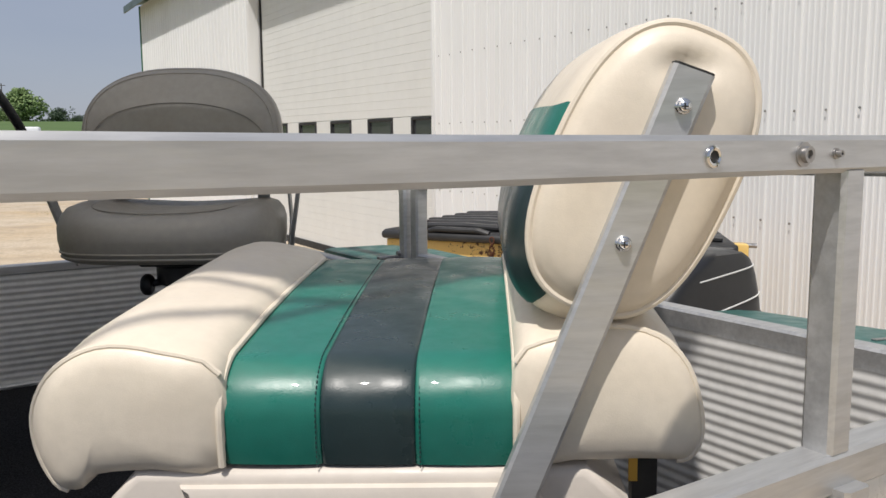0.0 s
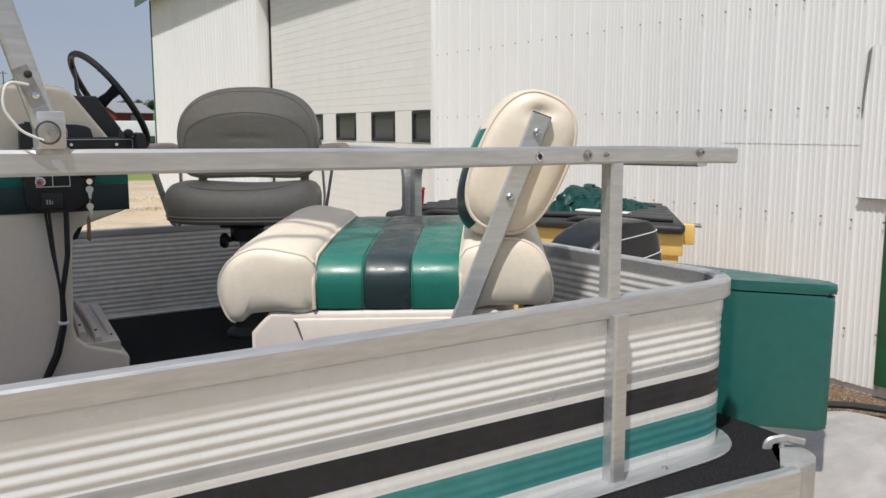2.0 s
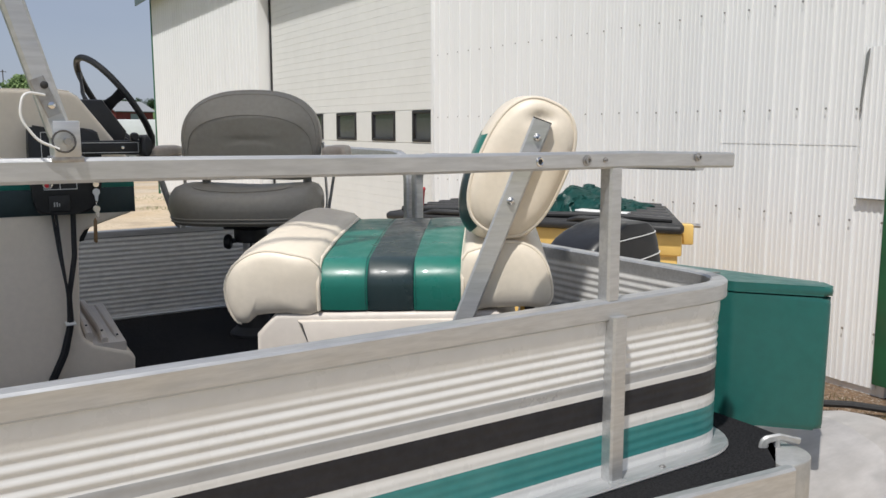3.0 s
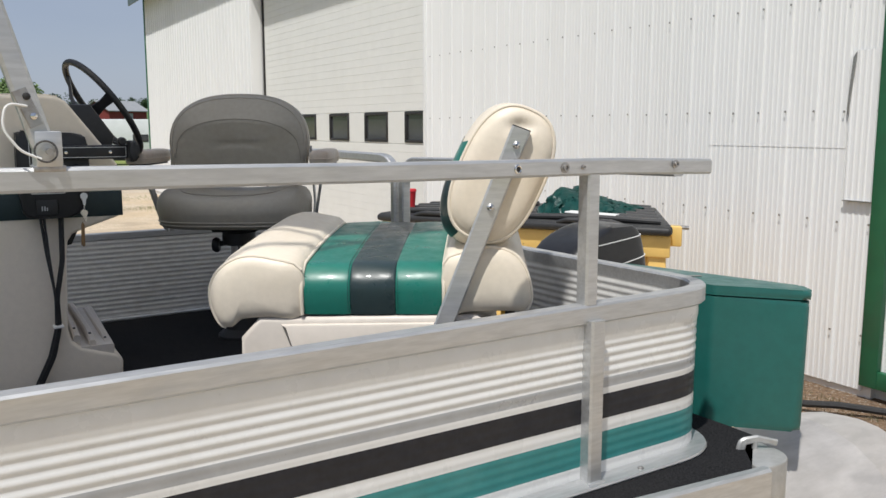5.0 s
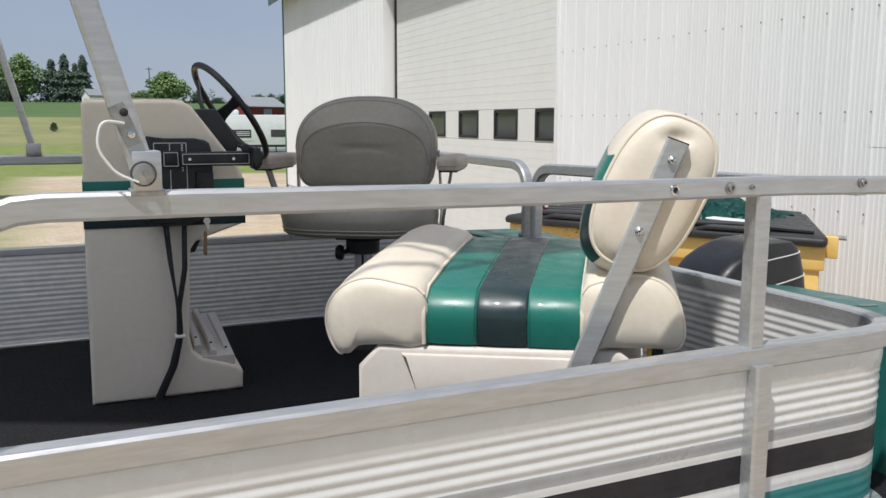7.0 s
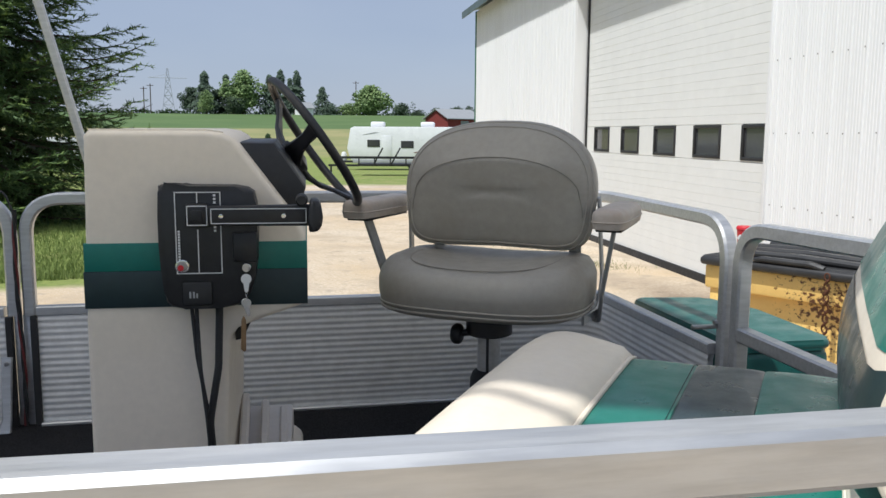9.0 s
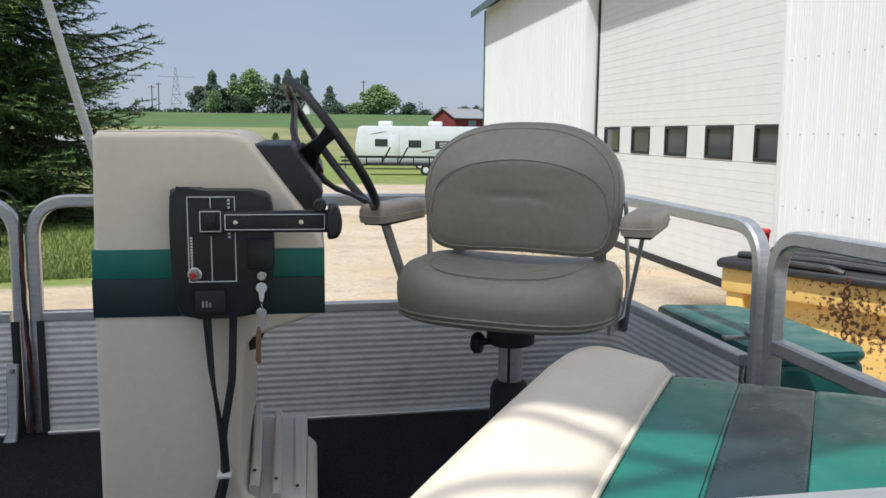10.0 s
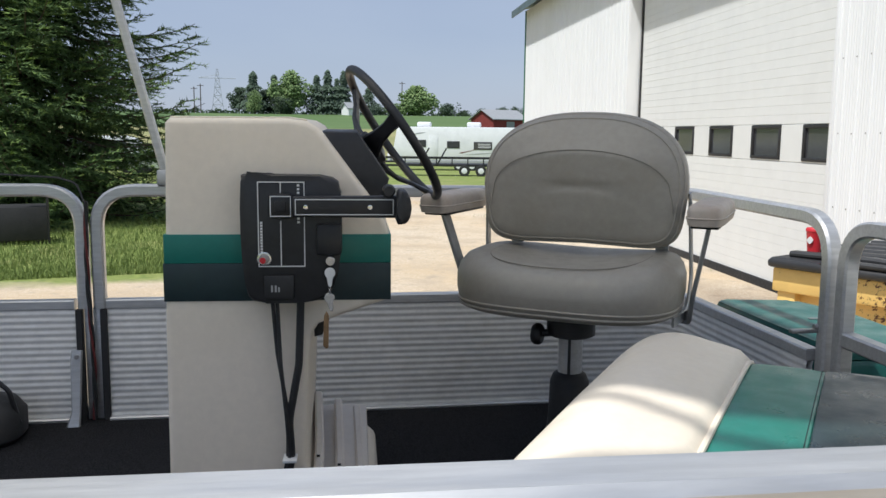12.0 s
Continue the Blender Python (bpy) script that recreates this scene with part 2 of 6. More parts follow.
def ground_sheet():
    bm = bmesh.new()
    radii = [0, 1.5, 3, 4.5, 6, 8, 10, 12, 15, 18, 22, 27, 33, 40, 48, 56, 66, 78, 92, 110, 135, 165, 200, 245, 290, 330, 380, 450, 600, 900, 1400]
    n, rings = 72, []
    for r in radii:
        ring = []
        for i in range(n if r else 1):
            a = 2 * math.pi * i / n
            x, y = r * math.cos(a), r * math.sin(a)
            z = rise(x, y) + (0.012 * noise.noise((x * 0.9, y * 0.9, 0)) if r < 60 else 0)
            ring.append(bm.verts.new((x, y, z)))
        rings.append(ring)
    for i in range(n):
        bm.faces.new((rings[0][0], rings[1][i], rings[1][(i + 1) % n]))
    for a, b in zip(rings[1:], rings[2:]):
        for i in range(n):
            bm.faces.new((a[i], b[i], b[(i + 1) % n], a[(i + 1) % n]))
    return bm


def ground_material():
    m = bpy.data.materials.new("yard ground")
    m.use_nodes = True
    n, l = m.node_tree.nodes, m.node_tree.links
    b = n["Principled BSDF"]
    b.inputs["Roughness"].default_value = 0.95
    b.inputs["Specular IOR Level"].default_value = 0.2
    geo = n.new("ShaderNodeNewGeometry")
    sep = n.new("ShaderNodeSeparateXYZ")
    l.new(geo.outputs["Position"], sep.inputs[0])

    def tex(s, detail=6.0):
        t = n.new("ShaderNodeTexNoise")
        t.inputs["Scale"].default_value, t.inputs["Detail"].default_value = s, detail
        l.new(geo.outputs["Position"], t.inputs["Vector"])
        return t.outputs["Fac"]

    def math_(op, a, c=0.0):
        x = n.new("ShaderNodeMath")
        x.operation = op
        for sock, v in zip(x.inputs, (a, c)):
            if isinstance(v, (int, float)):
                sock.default_value = v
            else:
                l.new(v, sock)
        return x.outputs[0]

    def step(v, lo, hi):
        r = n.new("ShaderNodeMapRange")
        r.inputs["From Min"].default_value, r.inputs["From Max"].default_value = lo, hi
        l.new(v, r.inputs["Value"])
        return r.outputs["Result"]

    def mix(fac, a, c):
        x = n.new("ShaderNodeMix")
        x.data_type = "RGBA"
        for sock, v in ((x.inputs["Factor"], fac), (x.inputs["A"], a), (x.inputs["B"], c)):
            if isinstance(v, tuple):
                sock.default_value = (*v, 1)
            else:
                l.new(v, sock)
        return x.outputs["Result"]

    gravel = mix(step(tex(22.0), 0.35, 0.65), (0.62, 0.53, 0.41), (0.46, 0.38, 0.28))
    gravel = mix(step(tex(0.35), 0.4, 0.65), gravel, (0.50, 0.38, 0.24))
    gravel = mix(step(tex(90.0, 2.0), 0.62, 0.72), gravel, (0.70, 0.65, 0.56))
    gravel = mix(step(tex(1.3), 0.48, 0.7), gravel, (0.42, 0.34, 0.25))
    gravel = mix(step(tex(5.0), 0.55, 0.75), gravel, (0.36, 0.30, 0.23))
    grass = mix(step(tex(9.0), 0.35, 0.65), (0.24, 0.28, 0.08), (0.14, 0.19, 0.05))
    grass = mix(step(tex(1.1), 0.5, 0.75), grass, (0.28, 0.27, 0.11))
    crop = mix(step(tex(0.06), 0.35, 0.65), (0.085, 0.14, 0.05), (0.11, 0.165, 0.062))
    hay = mix(step(tex(0.12), 0.35, 0.65), (0.29, 0.27, 0.125), (0.20, 0.22, 0.09))
    wob = math_("MULTIPLY", math_("SUBTRACT", tex(0.5), 0.5), 3.0)
    dist = n.new("ShaderNodeVectorMath")
    dist.operation = "LENGTH"
    l.new(geo.outputs["Position"], dist.inputs[0])
    d = math_("ADD", dist.outputs["Value"], wob)
    # lawn edge: a line across the yard, left of the drive
    lawn = math_("ADD", math_("ADD", math_("MULTIPLY", sep.outputs["X"], -0.82), math_("MULTIPLY", sep.outputs["Y"], 0.57)), math_("MULTIPLY", wob, 0.5))
    left = step(math_("SUBTRACT", math_("MULTIPLY", sep.outputs["X"], -1.0), math_("MULTIPLY", sep.outputs["Y"], 0.85)), 0.0, 2.0)
    near_lawn = math_("MULTIPLY", step(d, 10.4, 11.0), left)
    far_lawn = step(d, 36.0, 39.0)
    mask = math_("MAXIMUM", near_lawn, far_lawn)
    col = mix(mask, gravel, grass)
    # brown soil and litter along the wall foot
    foot = math_("ADD", math_("MULTIPLY", sep.outputs["X"], 0.794), math_("MULTIPLY", sep.outputs["Y"], 0.607))
    soil = mix(step(tex(30.0), 0.35, 0.65), (0.20, 0.13, 0.08), (0.11, 0.075, 0.05))
    soil = mix(step(tex(70.0), 0.55, 0.68), soil, (0.38, 0.33, 0.27))
    col = mix(math_("MULTIPLY", step(math_("ADD", foot, math_("MULTIPLY", wob, 0.15)), 3.65, 4.25), math_("SUBTRACT", 1.0, step(d, 9.0, 11.0))), col, soil)
    col = mix(step(d, 80.0, 84.0), col, hay)
    col = mix(step(d, 146.0, 152.0), col, crop)
    l.new(col, b.inputs["Base Color"])
    bp = n.new("ShaderNodeBump")
    bp.inputs["Strength"].default_value, bp.inputs["Distance"].default_value = 0.6, 0.02
    l.new(tex(40.0), bp.inputs["Height"])
    l.new(bp.outputs[0], b.inputs["Normal"])
    return m


structure("ground", ground_sheet(), ground_material(), "pale gravel yard with lawn and rising crop fields beyond", "ground")

# ---- hall: x out of the wall towards its inside, y along it, z up ----
EAVE = 4.85
WALL_Y0, WALL_Y1 = -7.0, 22.2
DOOR0, DOOR1, DOOR_H, RECESS = 7.79, 13.87, 4.5, 0.24
SLIDE = 2.29


def hall_wall():
    bm = box(0.03, 0.2, SLIDE - 0.05, DOOR0, -0.25, EAVE)
    box(0.03, 0.2, DOOR1, WALL_Y1, -0.25, EAVE, bm=bm)
    box(0.03, 0.2, DOOR0, DOOR1, DOOR_H, EAVE, bm=bm)
    box(0.08, 0.2, WALL_Y0, SLIDE - 0.05, -0.25, EAVE, bm=bm)
    return bm


wall = structure("wall_front", hall_wall(), SIDING, "white painted metal-clad hall wall", "wall", HALL)


FLUTES = [(0.0, 0.0), (0.006, -0.013), (0.020, -0.013), (0.026, 0.0)]
for _k in range(4):
    _y = 0.050 + 0.040 * _k
    FLUTES += [(_y, 0.0), (_y + 0.005, -0.0038), (_y + 0.015, -0.0038), (_y + 0.020, 0.0)]


def siding_sheet(y0, y1, z0, z1, pitch=0.213):
    """Ribbed sheet: a high rib every pitch and shallow flutes between."""
    bm = bmesh.new()
    prof, y, i = [], y0, 0
    while y < y1 - 1e-6:
        for dy, dx in FLUTES:
            if y + dy < y1:
                prof.append((dx + 0.012, y + dy))
        y += pitch
    prof.append((0.012, y1))
    lo = [bm.verts.new((a, b, z0)) for a, b in prof]
    hi = [bm.verts.new((a, b, z1)) for a, b in prof]
    for j in range(len(prof) - 1):
        bm.faces.new((lo[j], lo[j + 1], hi[j + 1], hi[j]))
    return bm


for y0, y1 in ((SLIDE, DOOR0), (DOOR1, WALL_Y1)):
    part("siding_sheet", siding_sheet(y0, y1, 0.02, EAVE), SIDING, wall, smooth=False)
part("siding_sheet", siding_sheet(DOOR0, DOOR1, DOOR_H, EAVE), SIDING, wall, smooth=False)


def siding_screws():
    bm = bmesh.new()
    y = SLIDE + 0.018
    while y < DOOR0:
        for z in (0.37, 1.06, 1.745, 2.43, 3.12, 3.8):
            lathe([(0.006, -0.004), (0.008, -0.004), (0.008, 0.0), (0.0, 0.001)], (-0.008, y, z + 0.004 * math.sin(37 * y)), 6, "x", bm)
        y += 0.213
    return bm


part("siding_screws", siding_screws(), STEEL, wall, "small dulled screw heads on the ribs")
# lap of the lower sheets, a loose patch and its torn edge
lap = part("lap_sheet", siding_sheet(SLIDE + 0.213, SLIDE + 0.213 * 6 + 0.03, 1.517, EAVE), SIDING, wall, smooth=False)
lap.location.x -= 0.0025
patch = part("patch_sheet", siding_sheet(SLIDE + 0.01, 2.49, 1.20, 2.11), SIDING, wall, "loose white patch sheet", smooth=False)
patch.location.x -= 0.016
part("torn_edge", box(-0.022, -0.002, SLIDE + 0.01, 2.49, 1.194, 1.199), STEEL, wall)
part("torn_edge", prism([(2.455, 2.10), (2.475, 2.07), (2.487, 1.92), (2.497, 1.76), (2.492, 1.72), (2.48, 1.82), (2.465, 1.97)], -0.02, -0.012, axes="yz"), STEEL, wall, "bent dark torn sheet edge")
part("corner_trim", box(-0.012, 0.1, WALL_Y1 - 0.04, WALL_Y1 + 0.03, -0.2, EAVE), TRIM_GREEN, wall, "dark corner trim")
part("door_jamb", box(-0.012, RECESS, DOOR1 + 0.004, DOOR1 + 0.05, -0.2, DOOR_H, 0.004), SIDING, wall, "white boxed door jamb")
part("door_jamb", box(-0.016, RECESS, DOOR0 - 0.05, DOOR0 - 0.004, -0.2, DOOR_H, 0.004), SIDING, wall, "white boxed door jamb")
part("door_head", box(-0.012, RECESS, DOOR0, DOOR1, DOOR_H - 0.06, DOOR_H - 0.004), SIDING, wall)
part("seal_strip", box(RECESS - 0.03, RECESS + 0.01, DOOR1 - 0.05, DOOR1 - 0.02, -0.2, DOOR_H - 0.1), RUBBER, wall, "black rubber door seal")
structure("wall_end", box(0.2, 12.0, WALL_Y1 - 0.2, WALL_Y1, -0.3, EAVE), SIDING, "white painted end wall of the hall", "wall", HALL)
structure("wall_back", box(11.8, 12.0, WALL_Y0, WALL_Y1 - 0.2, -0.3, EAVE), SIDING, "white back wall of the hall", "wall", HALL)
structure("hall_roof", prism([(-0.31, EAVE + 0.02), (-0.31, EAVE - 0.14), (-0.28, EAVE - 0.14), (-0.28, EAVE), (6.0, EAVE + 1.6), (12.4, EAVE), (12.4, EAVE + 0.05), (6.0, EAVE + 1.75)], WALL_Y0 - 0.4, WALL_Y1 + 0.35), material("grey-green roof metal", (0.10, 0.14, 0.14), 0.5, 0.2, 0.1, 5), "grey-green metal roof with overhanging eave", "roof", HALL)


# overhead door of six sections
def door_sections():
    door = tagged(part("garage_door", box(RECESS + 0.03, RECESS + 0.06, DOOR0 - 0.1, DOOR1, -0.2, DOOR_H), DOOR_WHITE, within=HALL), "white sectional overhead door with dark panes, shut", "garage door", kind="structure")
    BASE[door] = Vector()
    h = 0.615
    for i in range(-1, 7):
        z0, z1 = i * h, (i + 1) * h
        bm = None
        for j in range(6):
            a, b = z0 + j * 0.1025 + 0.0005, z0 + (j + 1) * 0.1025 - 0.0005
            if i == 2 and j > 1:
                continue
            bm = box(RECESS, RECESS + 0.03, DOOR0 - 0.1, DOOR1 - 0.01, a, b, 0.002, 1, bm)
        if i == 2:
            edges = [DOOR0 - 0.1]
            for y in WINDOWS:
                edges += [y - 0.69, y]
            edges.append(DOOR1 - 0.01)
            for a, b in zip(edges[::2], edges[1::2]):
                box(RECESS, RECESS + 0.03, a, b, z0 + 0.209, z1 - 0.004, 0.003, 1, bm)
            for y in WINDOWS:
                box(RECESS, RECESS + 0.03, y - 0.69, y, z0 + 0.209, 1.452, 0, 1, bm)
        part("door_section", bm, DOOR_WHITE, door)
    return door


WINDOWS = (8.69, 9.85, 11.05, 12.26, 13.45)
door = door_sections()
part("bottom_seal", box(RECESS - 0.02, RECESS + 0.025, DOOR0, DOOR1, -0.1, 0.075, 0.004), RUBBER, door, "black rubber bottom seal")
for y in WINDOWS:
    z0, z1 = 1.455, 1.835
    bm = box(RECESS - 0.012, RECESS + 0.03, y - 0.69, y, z0, z0 + 0.035, 0.004)
    box(RECESS - 0.012, RECESS + 0.03, y - 0.69, y, z1 - 0.035, z1, 0.004, bm=bm)
    box(RECESS - 0.012, RECESS + 0.03, y - 0.69, y - 0.645, z0 + 0.03, z1 - 0.03, 0.004, bm=bm)
    box(RECESS - 0.012, RECESS + 0.03, y - 0.045, y, z0 + 0.03, z1 - 0.03, 0.004, bm=bm)
    frame_ob = part("window_frame", bm, RUBBER, door, "black pane frame")
    part("pane", box(RECESS + 0.012, RECESS + 0.018, y - 0.645, y - 0.045, z0 + 0.035, z1 - 0.035), DARK_GLASS, frame_ob)


# sliding door with its green frame
slide = thing("sliding_door", "white ribbed sliding door in a green steel frame, shut", "door", (0, 1.0, 0.06), HALL, kind="structure")
part("door_leaf", siding_sheet(-3.0, SLIDE - 0.115, 0.12, EAVE - 0.3), SIDING, slide, smooth=False)
part("door_stile", box(-0.03, 0.05, SLIDE - 0.115, SLIDE, 0.06, EAVE - 0.2, 0.006), TRIM_GREEN, slide, "green folded steel stile")
part("door_rail", box(-0.03, 0.05, -3.0, SLIDE - 0.115, 0.06, 0.17, 0.006), TRIM_GREEN, slide)

# ---- boat hull and deck ----
boat = thing("pontoon_boat", "aluminium pontoon boat hull with black carpeted deck", "boat", (0.3, 0.95, -0.05), BOAT)
DECK_X0, DECK_X1 = -3.2, 1.62


DECK_Z = -0.008


def deck():
    return prism([(DECK_X0, -0.035), (0.4, -0.036), (0.86, -0.083), (1.17, -0.118), (1.25, -0.06), (1.325, -0.02), (1.33, 0.05), (1.33, 2.01), (DECK_X0, 2.01)], DECK_Z - 0.045, DECK_Z, axes="xy")


part("deck", deck(), CARPET, boat, "black carpeted deck")
EDGE = ((DECK_X0, -0.048), (0.4, -0.049), (0.86, -0.096), (1.195, -0.134))
part("deck_edge", sweep([(x, y, -0.041) for x, y in EDGE], ring_round(0.026, 0.069, 0.005)), ALU, boat, "aluminium deck edge rail")
part("deck_edge", sweep([(x, y + 0.002, -0.118) for x, y in EDGE], ring_round(0.016, 0.08, 0.004)), ALU_DULL, boat, "aluminium deck edge rail")
part("deck_edge", sweep([(DECK_X0, 2.02, -0.038), (1.3, 2.02, -0.038)], ring_round(0.022, 0.075, 0.005)), ALU, boat, "aluminium deck edge rail")


def corner_casting():
    """Rounded cast corner cap with a mooring cleat shape on it."""
    out = [(1.166, -0.092)]
    for i in range(10):
        a = radians(-90 + 13 * i)
        out.append((1.222 + 0.062 * math.cos(a), -0.03 + 0.062 * math.sin(a)))
    out += [(1.288, 0.016), (1.235, 0.012), (1.222, -0.004), (1.166, -0.058)]
    return prism([(x + 0.018, y - 0.044) for x, y in out], -0.18, -0.008, 0.004, axes="xy")


corner = part("corner_cap", corner_casting(), ALU_DULL, boat, "dull cast aluminium corner cap")
part("cleat", sweep(fillet([(1.236, -0.040, -0.012), (1.238, -0.042, 0.008), (1.268, -0.058, 0.013), (1.304, -0.078, 0.003)], 0.012), ring_round(0.020, 0.011, 0.004), up=(0.5, 0.85, 0), scales=[1.0 - 0.02 * i for i in range(len(fillet([(1.236, -0.040, -0.012), (1.238, -0.042, 0.008), (1.268, -0.058, 0.013), (1.304, -0.078, 0.003)], 0.012)))]), ALU_DULL, corner, "worn cast cleat hook")
part("cleat_stem", rod((1.262, -0.055, -0.012), (1.262, -0.055, 0.009), 0.006, 8), ALU_DULL, corner)
part("screw", lathe([(0.005, 0), (0.005, -0.002), (0, -0.0026)], (1.176, -0.148, -0.10), 10, "y"), STEEL, corner)


def pontoon(y):
    bm = bmesh.new()
    n, rings = 28, []
    for x, r in ((-4.5, 0.0), (-4.4, 0.12), (-4.0, 0.28), (-3.4, 0.31), (0.0, 0.31), (1.5, 0.31), (1.88, 0.31), (1.884, 0.313), (1.892, 0.313), (1.896, 0.309), (1.98, 0.305), (2.06, 0.291), (2.14, 0.265), (2.22, 0.222), (2.28, 0.172), (2.325, 0.11), (2.345, 0.04)):
        rings.append([bm.verts.new((x, y + r * math.cos(2 * math.pi * i / n), -0.462 + max(r, 0.001) * math.sin(2 * math.pi * i / n))) for i in range(n)])
    for a, b in zip(rings, rings[1:]):
        for i in range(n):
            bm.faces.new((a[i], a[(i + 1) % n], b[(i + 1) % n], b[i]))
    bm.faces.new(rings[-1])
    return bm


part("pontoon", pontoon(0.22), FLOAT, boat, "dented dull aluminium float tube")
part("pontoon", pontoon(1.75), FLOAT, boat, "dented dull aluminium float tube")
for x in (-2.6, -1.2, 0.2, 1.08):
    part("cross_beam", box(x, x + 0.06, -0.03, 2.0, -0.168, -0.089), ALU_DULL, boat)

# trailer bunks below, resting on the ground
trailer = thing("boat_trailer", "galvanised trailer frame under the boat", "trailer", (0.2, 0.95, -1.0), BOAT)
for y in (0.22, 1.75):
    part("bunk", box(-3.5, 1.9, y - 0.05, y + 0.05, -0.85, -0.77), STEEL, trailer)
for x in (-3.2, -0.5, 1.5):
    part("leg", box(x, x + 0.08, 0.18, 0.26, -1.02, -0.86), STEEL, trailer)
    part("leg", box(x, x + 0.08, 1.71, 1.79, -1.02, -0.86), STEEL, trailer)

TUBE = ring_round(0.030, 0.030, 0.004)
RAIL_Z, LOW_Z, FAR_TOP, FAR_LOW = 0.594, 0.321, 0.572, 0.288


def panel_profile():
    """(depth, height) down the outer face: smooth crown, four ribs, then nearly flat bands."""
    pts = []
    z = 0.311
    while z > -0.016:
        if z > 0.262:
            d = 0.003 * math.sin((0.311 - z) / 0.049 * math.pi)
        elif z > 0.192:
            d = 0.0011 * math.sin((0.262 - z) / 0.0175 * 2 * math.pi)
        else:
            d = 0.0003 * math.sin((0.192 - z) / 0.018 * 2 * math.pi)
        pts.append((d, z))
        z -= 0.003
    return pts


def striped_panel(path, z0, z1, prof, offset=0.0):
    """A sheet along a plan path, with the given profile between two heights."""
    bm = bmesh.new()
    rows = [(d, z) for d, z in prof if z0 - 1e-6 <= z <= z1 + 1e-6]
    cols = []
    n = len(path)
    for i, p in enumerate(path):
        a, b = path[max(i - 1, 0)], path[min(i + 1, n - 1)]
        t = Vector((b[0] - a[0], b[1] - a[1])).normalized()
        out = Vector((t.y, -t.x))
        cols.append([bm.verts.new((p[0] + out.x * (d + offset), p[1] + out.y * (d + offset), z)) for d, z in rows])
    for a, b in zip(cols, cols[1:]):
        for j in range(len(rows) - 1):
            bm.faces.new((a[j], b[j], b[j + 1], a[j + 1]))
    return bm


def plan(points, r, n=10):
    return [(p.x, p.y) for p in fillet([(x, y, 0) for x, y in points], r, n)]


def near_side(y, r, x1=1.213):
    """Plan of the near side: along the hull, round the stern corner, to the gate."""
    return [(x, y) for x in (-3.0, -1.6, -0.9, -0.6, -0.3, -0.1, 0.1, 0.3, 0.5, 0.7, 0.82)] + plan([(0.9, y), (x1, y), (x1 - 0.01, 0.72)], r)


# near side and stern corner, one bent panel
SIDE = near_side(0.010, 0.13)
side_fence = thing("side_fence", "aluminium boat side fence with striped panel and square top rail", "fence", (0.2, 0.02, 0.0), BOAT)
PROF = panel_profile()
BANDS = ((0.192, 0.311, WHITE), (0.173, 0.1925, GREY_STRIPE), (0.160, 0.1735, WHITE), (0.112, 0.1605, BLACK_STRIPE), (0.086, 0.1125, WHITE), (0.028, 0.0865, TEAL_STRIPE), (-0.012, 0.0285, WHITE))


def resample(prof, z0, z1):
    inner = [(d, z) for d, z in prof if z0 < z < z1]

    def depth(z):
        for (d0, a), (d1, b) in zip(prof, prof[1:]):
            if b <= z <= a:
                return d0 + (d1 - d0) * (a - z) / (a - b)
        return prof[-1][0] if z < prof[-1][1] else prof[0][0]

    return [(depth(z1), z1), *inner, (depth(z0), z0)]


for z0, z1, mat in BANDS:
    part("panel_band", striped_panel(SIDE, z0, z1, resample(PROF, z0, z1)), mat, side_fence)
IN_PROF = [(0.0009 * math.sin((0.29 - i * 0.0025) / 0.0165 * 2 * math.pi), 0.312 - i * 0.0025) for i in range(130)]
part("inner_panel", striped_panel(SIDE, -0.008, 0.312, IN_PROF, -0.014), PANEL_IN, side_fence)
part("bottom_rail", sweep([(x, y, LOW_Z) for x, y in near_side(0.016, 0.14, 1.224)], ring_round(0.034, 0.037, 0.004)), ALU, side_fence)
part("skirt", sweep([(x, y, DECK_Z + 0.007) for x, y in near_side(-0.006, 0.15, 1.222)], [(-0.02, -0.007), (0.019, -0.007), (0.021, -0.003), (0.019, 0.001), (-0.010, 0.003), (-0.018, 0.006), (-0.02, 0.006)]), ALU, side_fence, "aluminium bottom flange")
part("top_rail", sweep(fillet([(-0.250, 0.016, 0.34), (-0.250, 0.016, RAIL_Z + 0.005), (0.0, 0.015, RAIL_Z + 0.004), (0.45, 0.015, RAIL_Z - 0.001), (0.9, 0.015, RAIL_Z - 0.003), (1.157, 0.018, RAIL_Z - 0.010)], 0.09), TUBE, up=(0, 1, 0)), ALU, side_fence)
part("post", sweep([(0.845, 0.000, -0.002), (0.845, 0.000, 0.311)], ring_round(0.034, 0.030, 0.004), up=(0, 1, 0)), ALU, side_fence)
part("post", sweep([(0.840, 0.016, 0.339), (0.840, 0.016, RAIL_Z - 0.016)], TUBE, up=(0, 1, 0)), ALU, side_fence)


def bolt(x, y, z, r=0.007):
    bm = lathe([(r * 1.5, 0.0), (r * 1.5, -0.0015), (r, -0.002), (r, -0.006), (r * 0.55, -0.006), (r * 0.5, -0.003), (0, -0.003)], (x, y, z), 10, "y")
    return bm


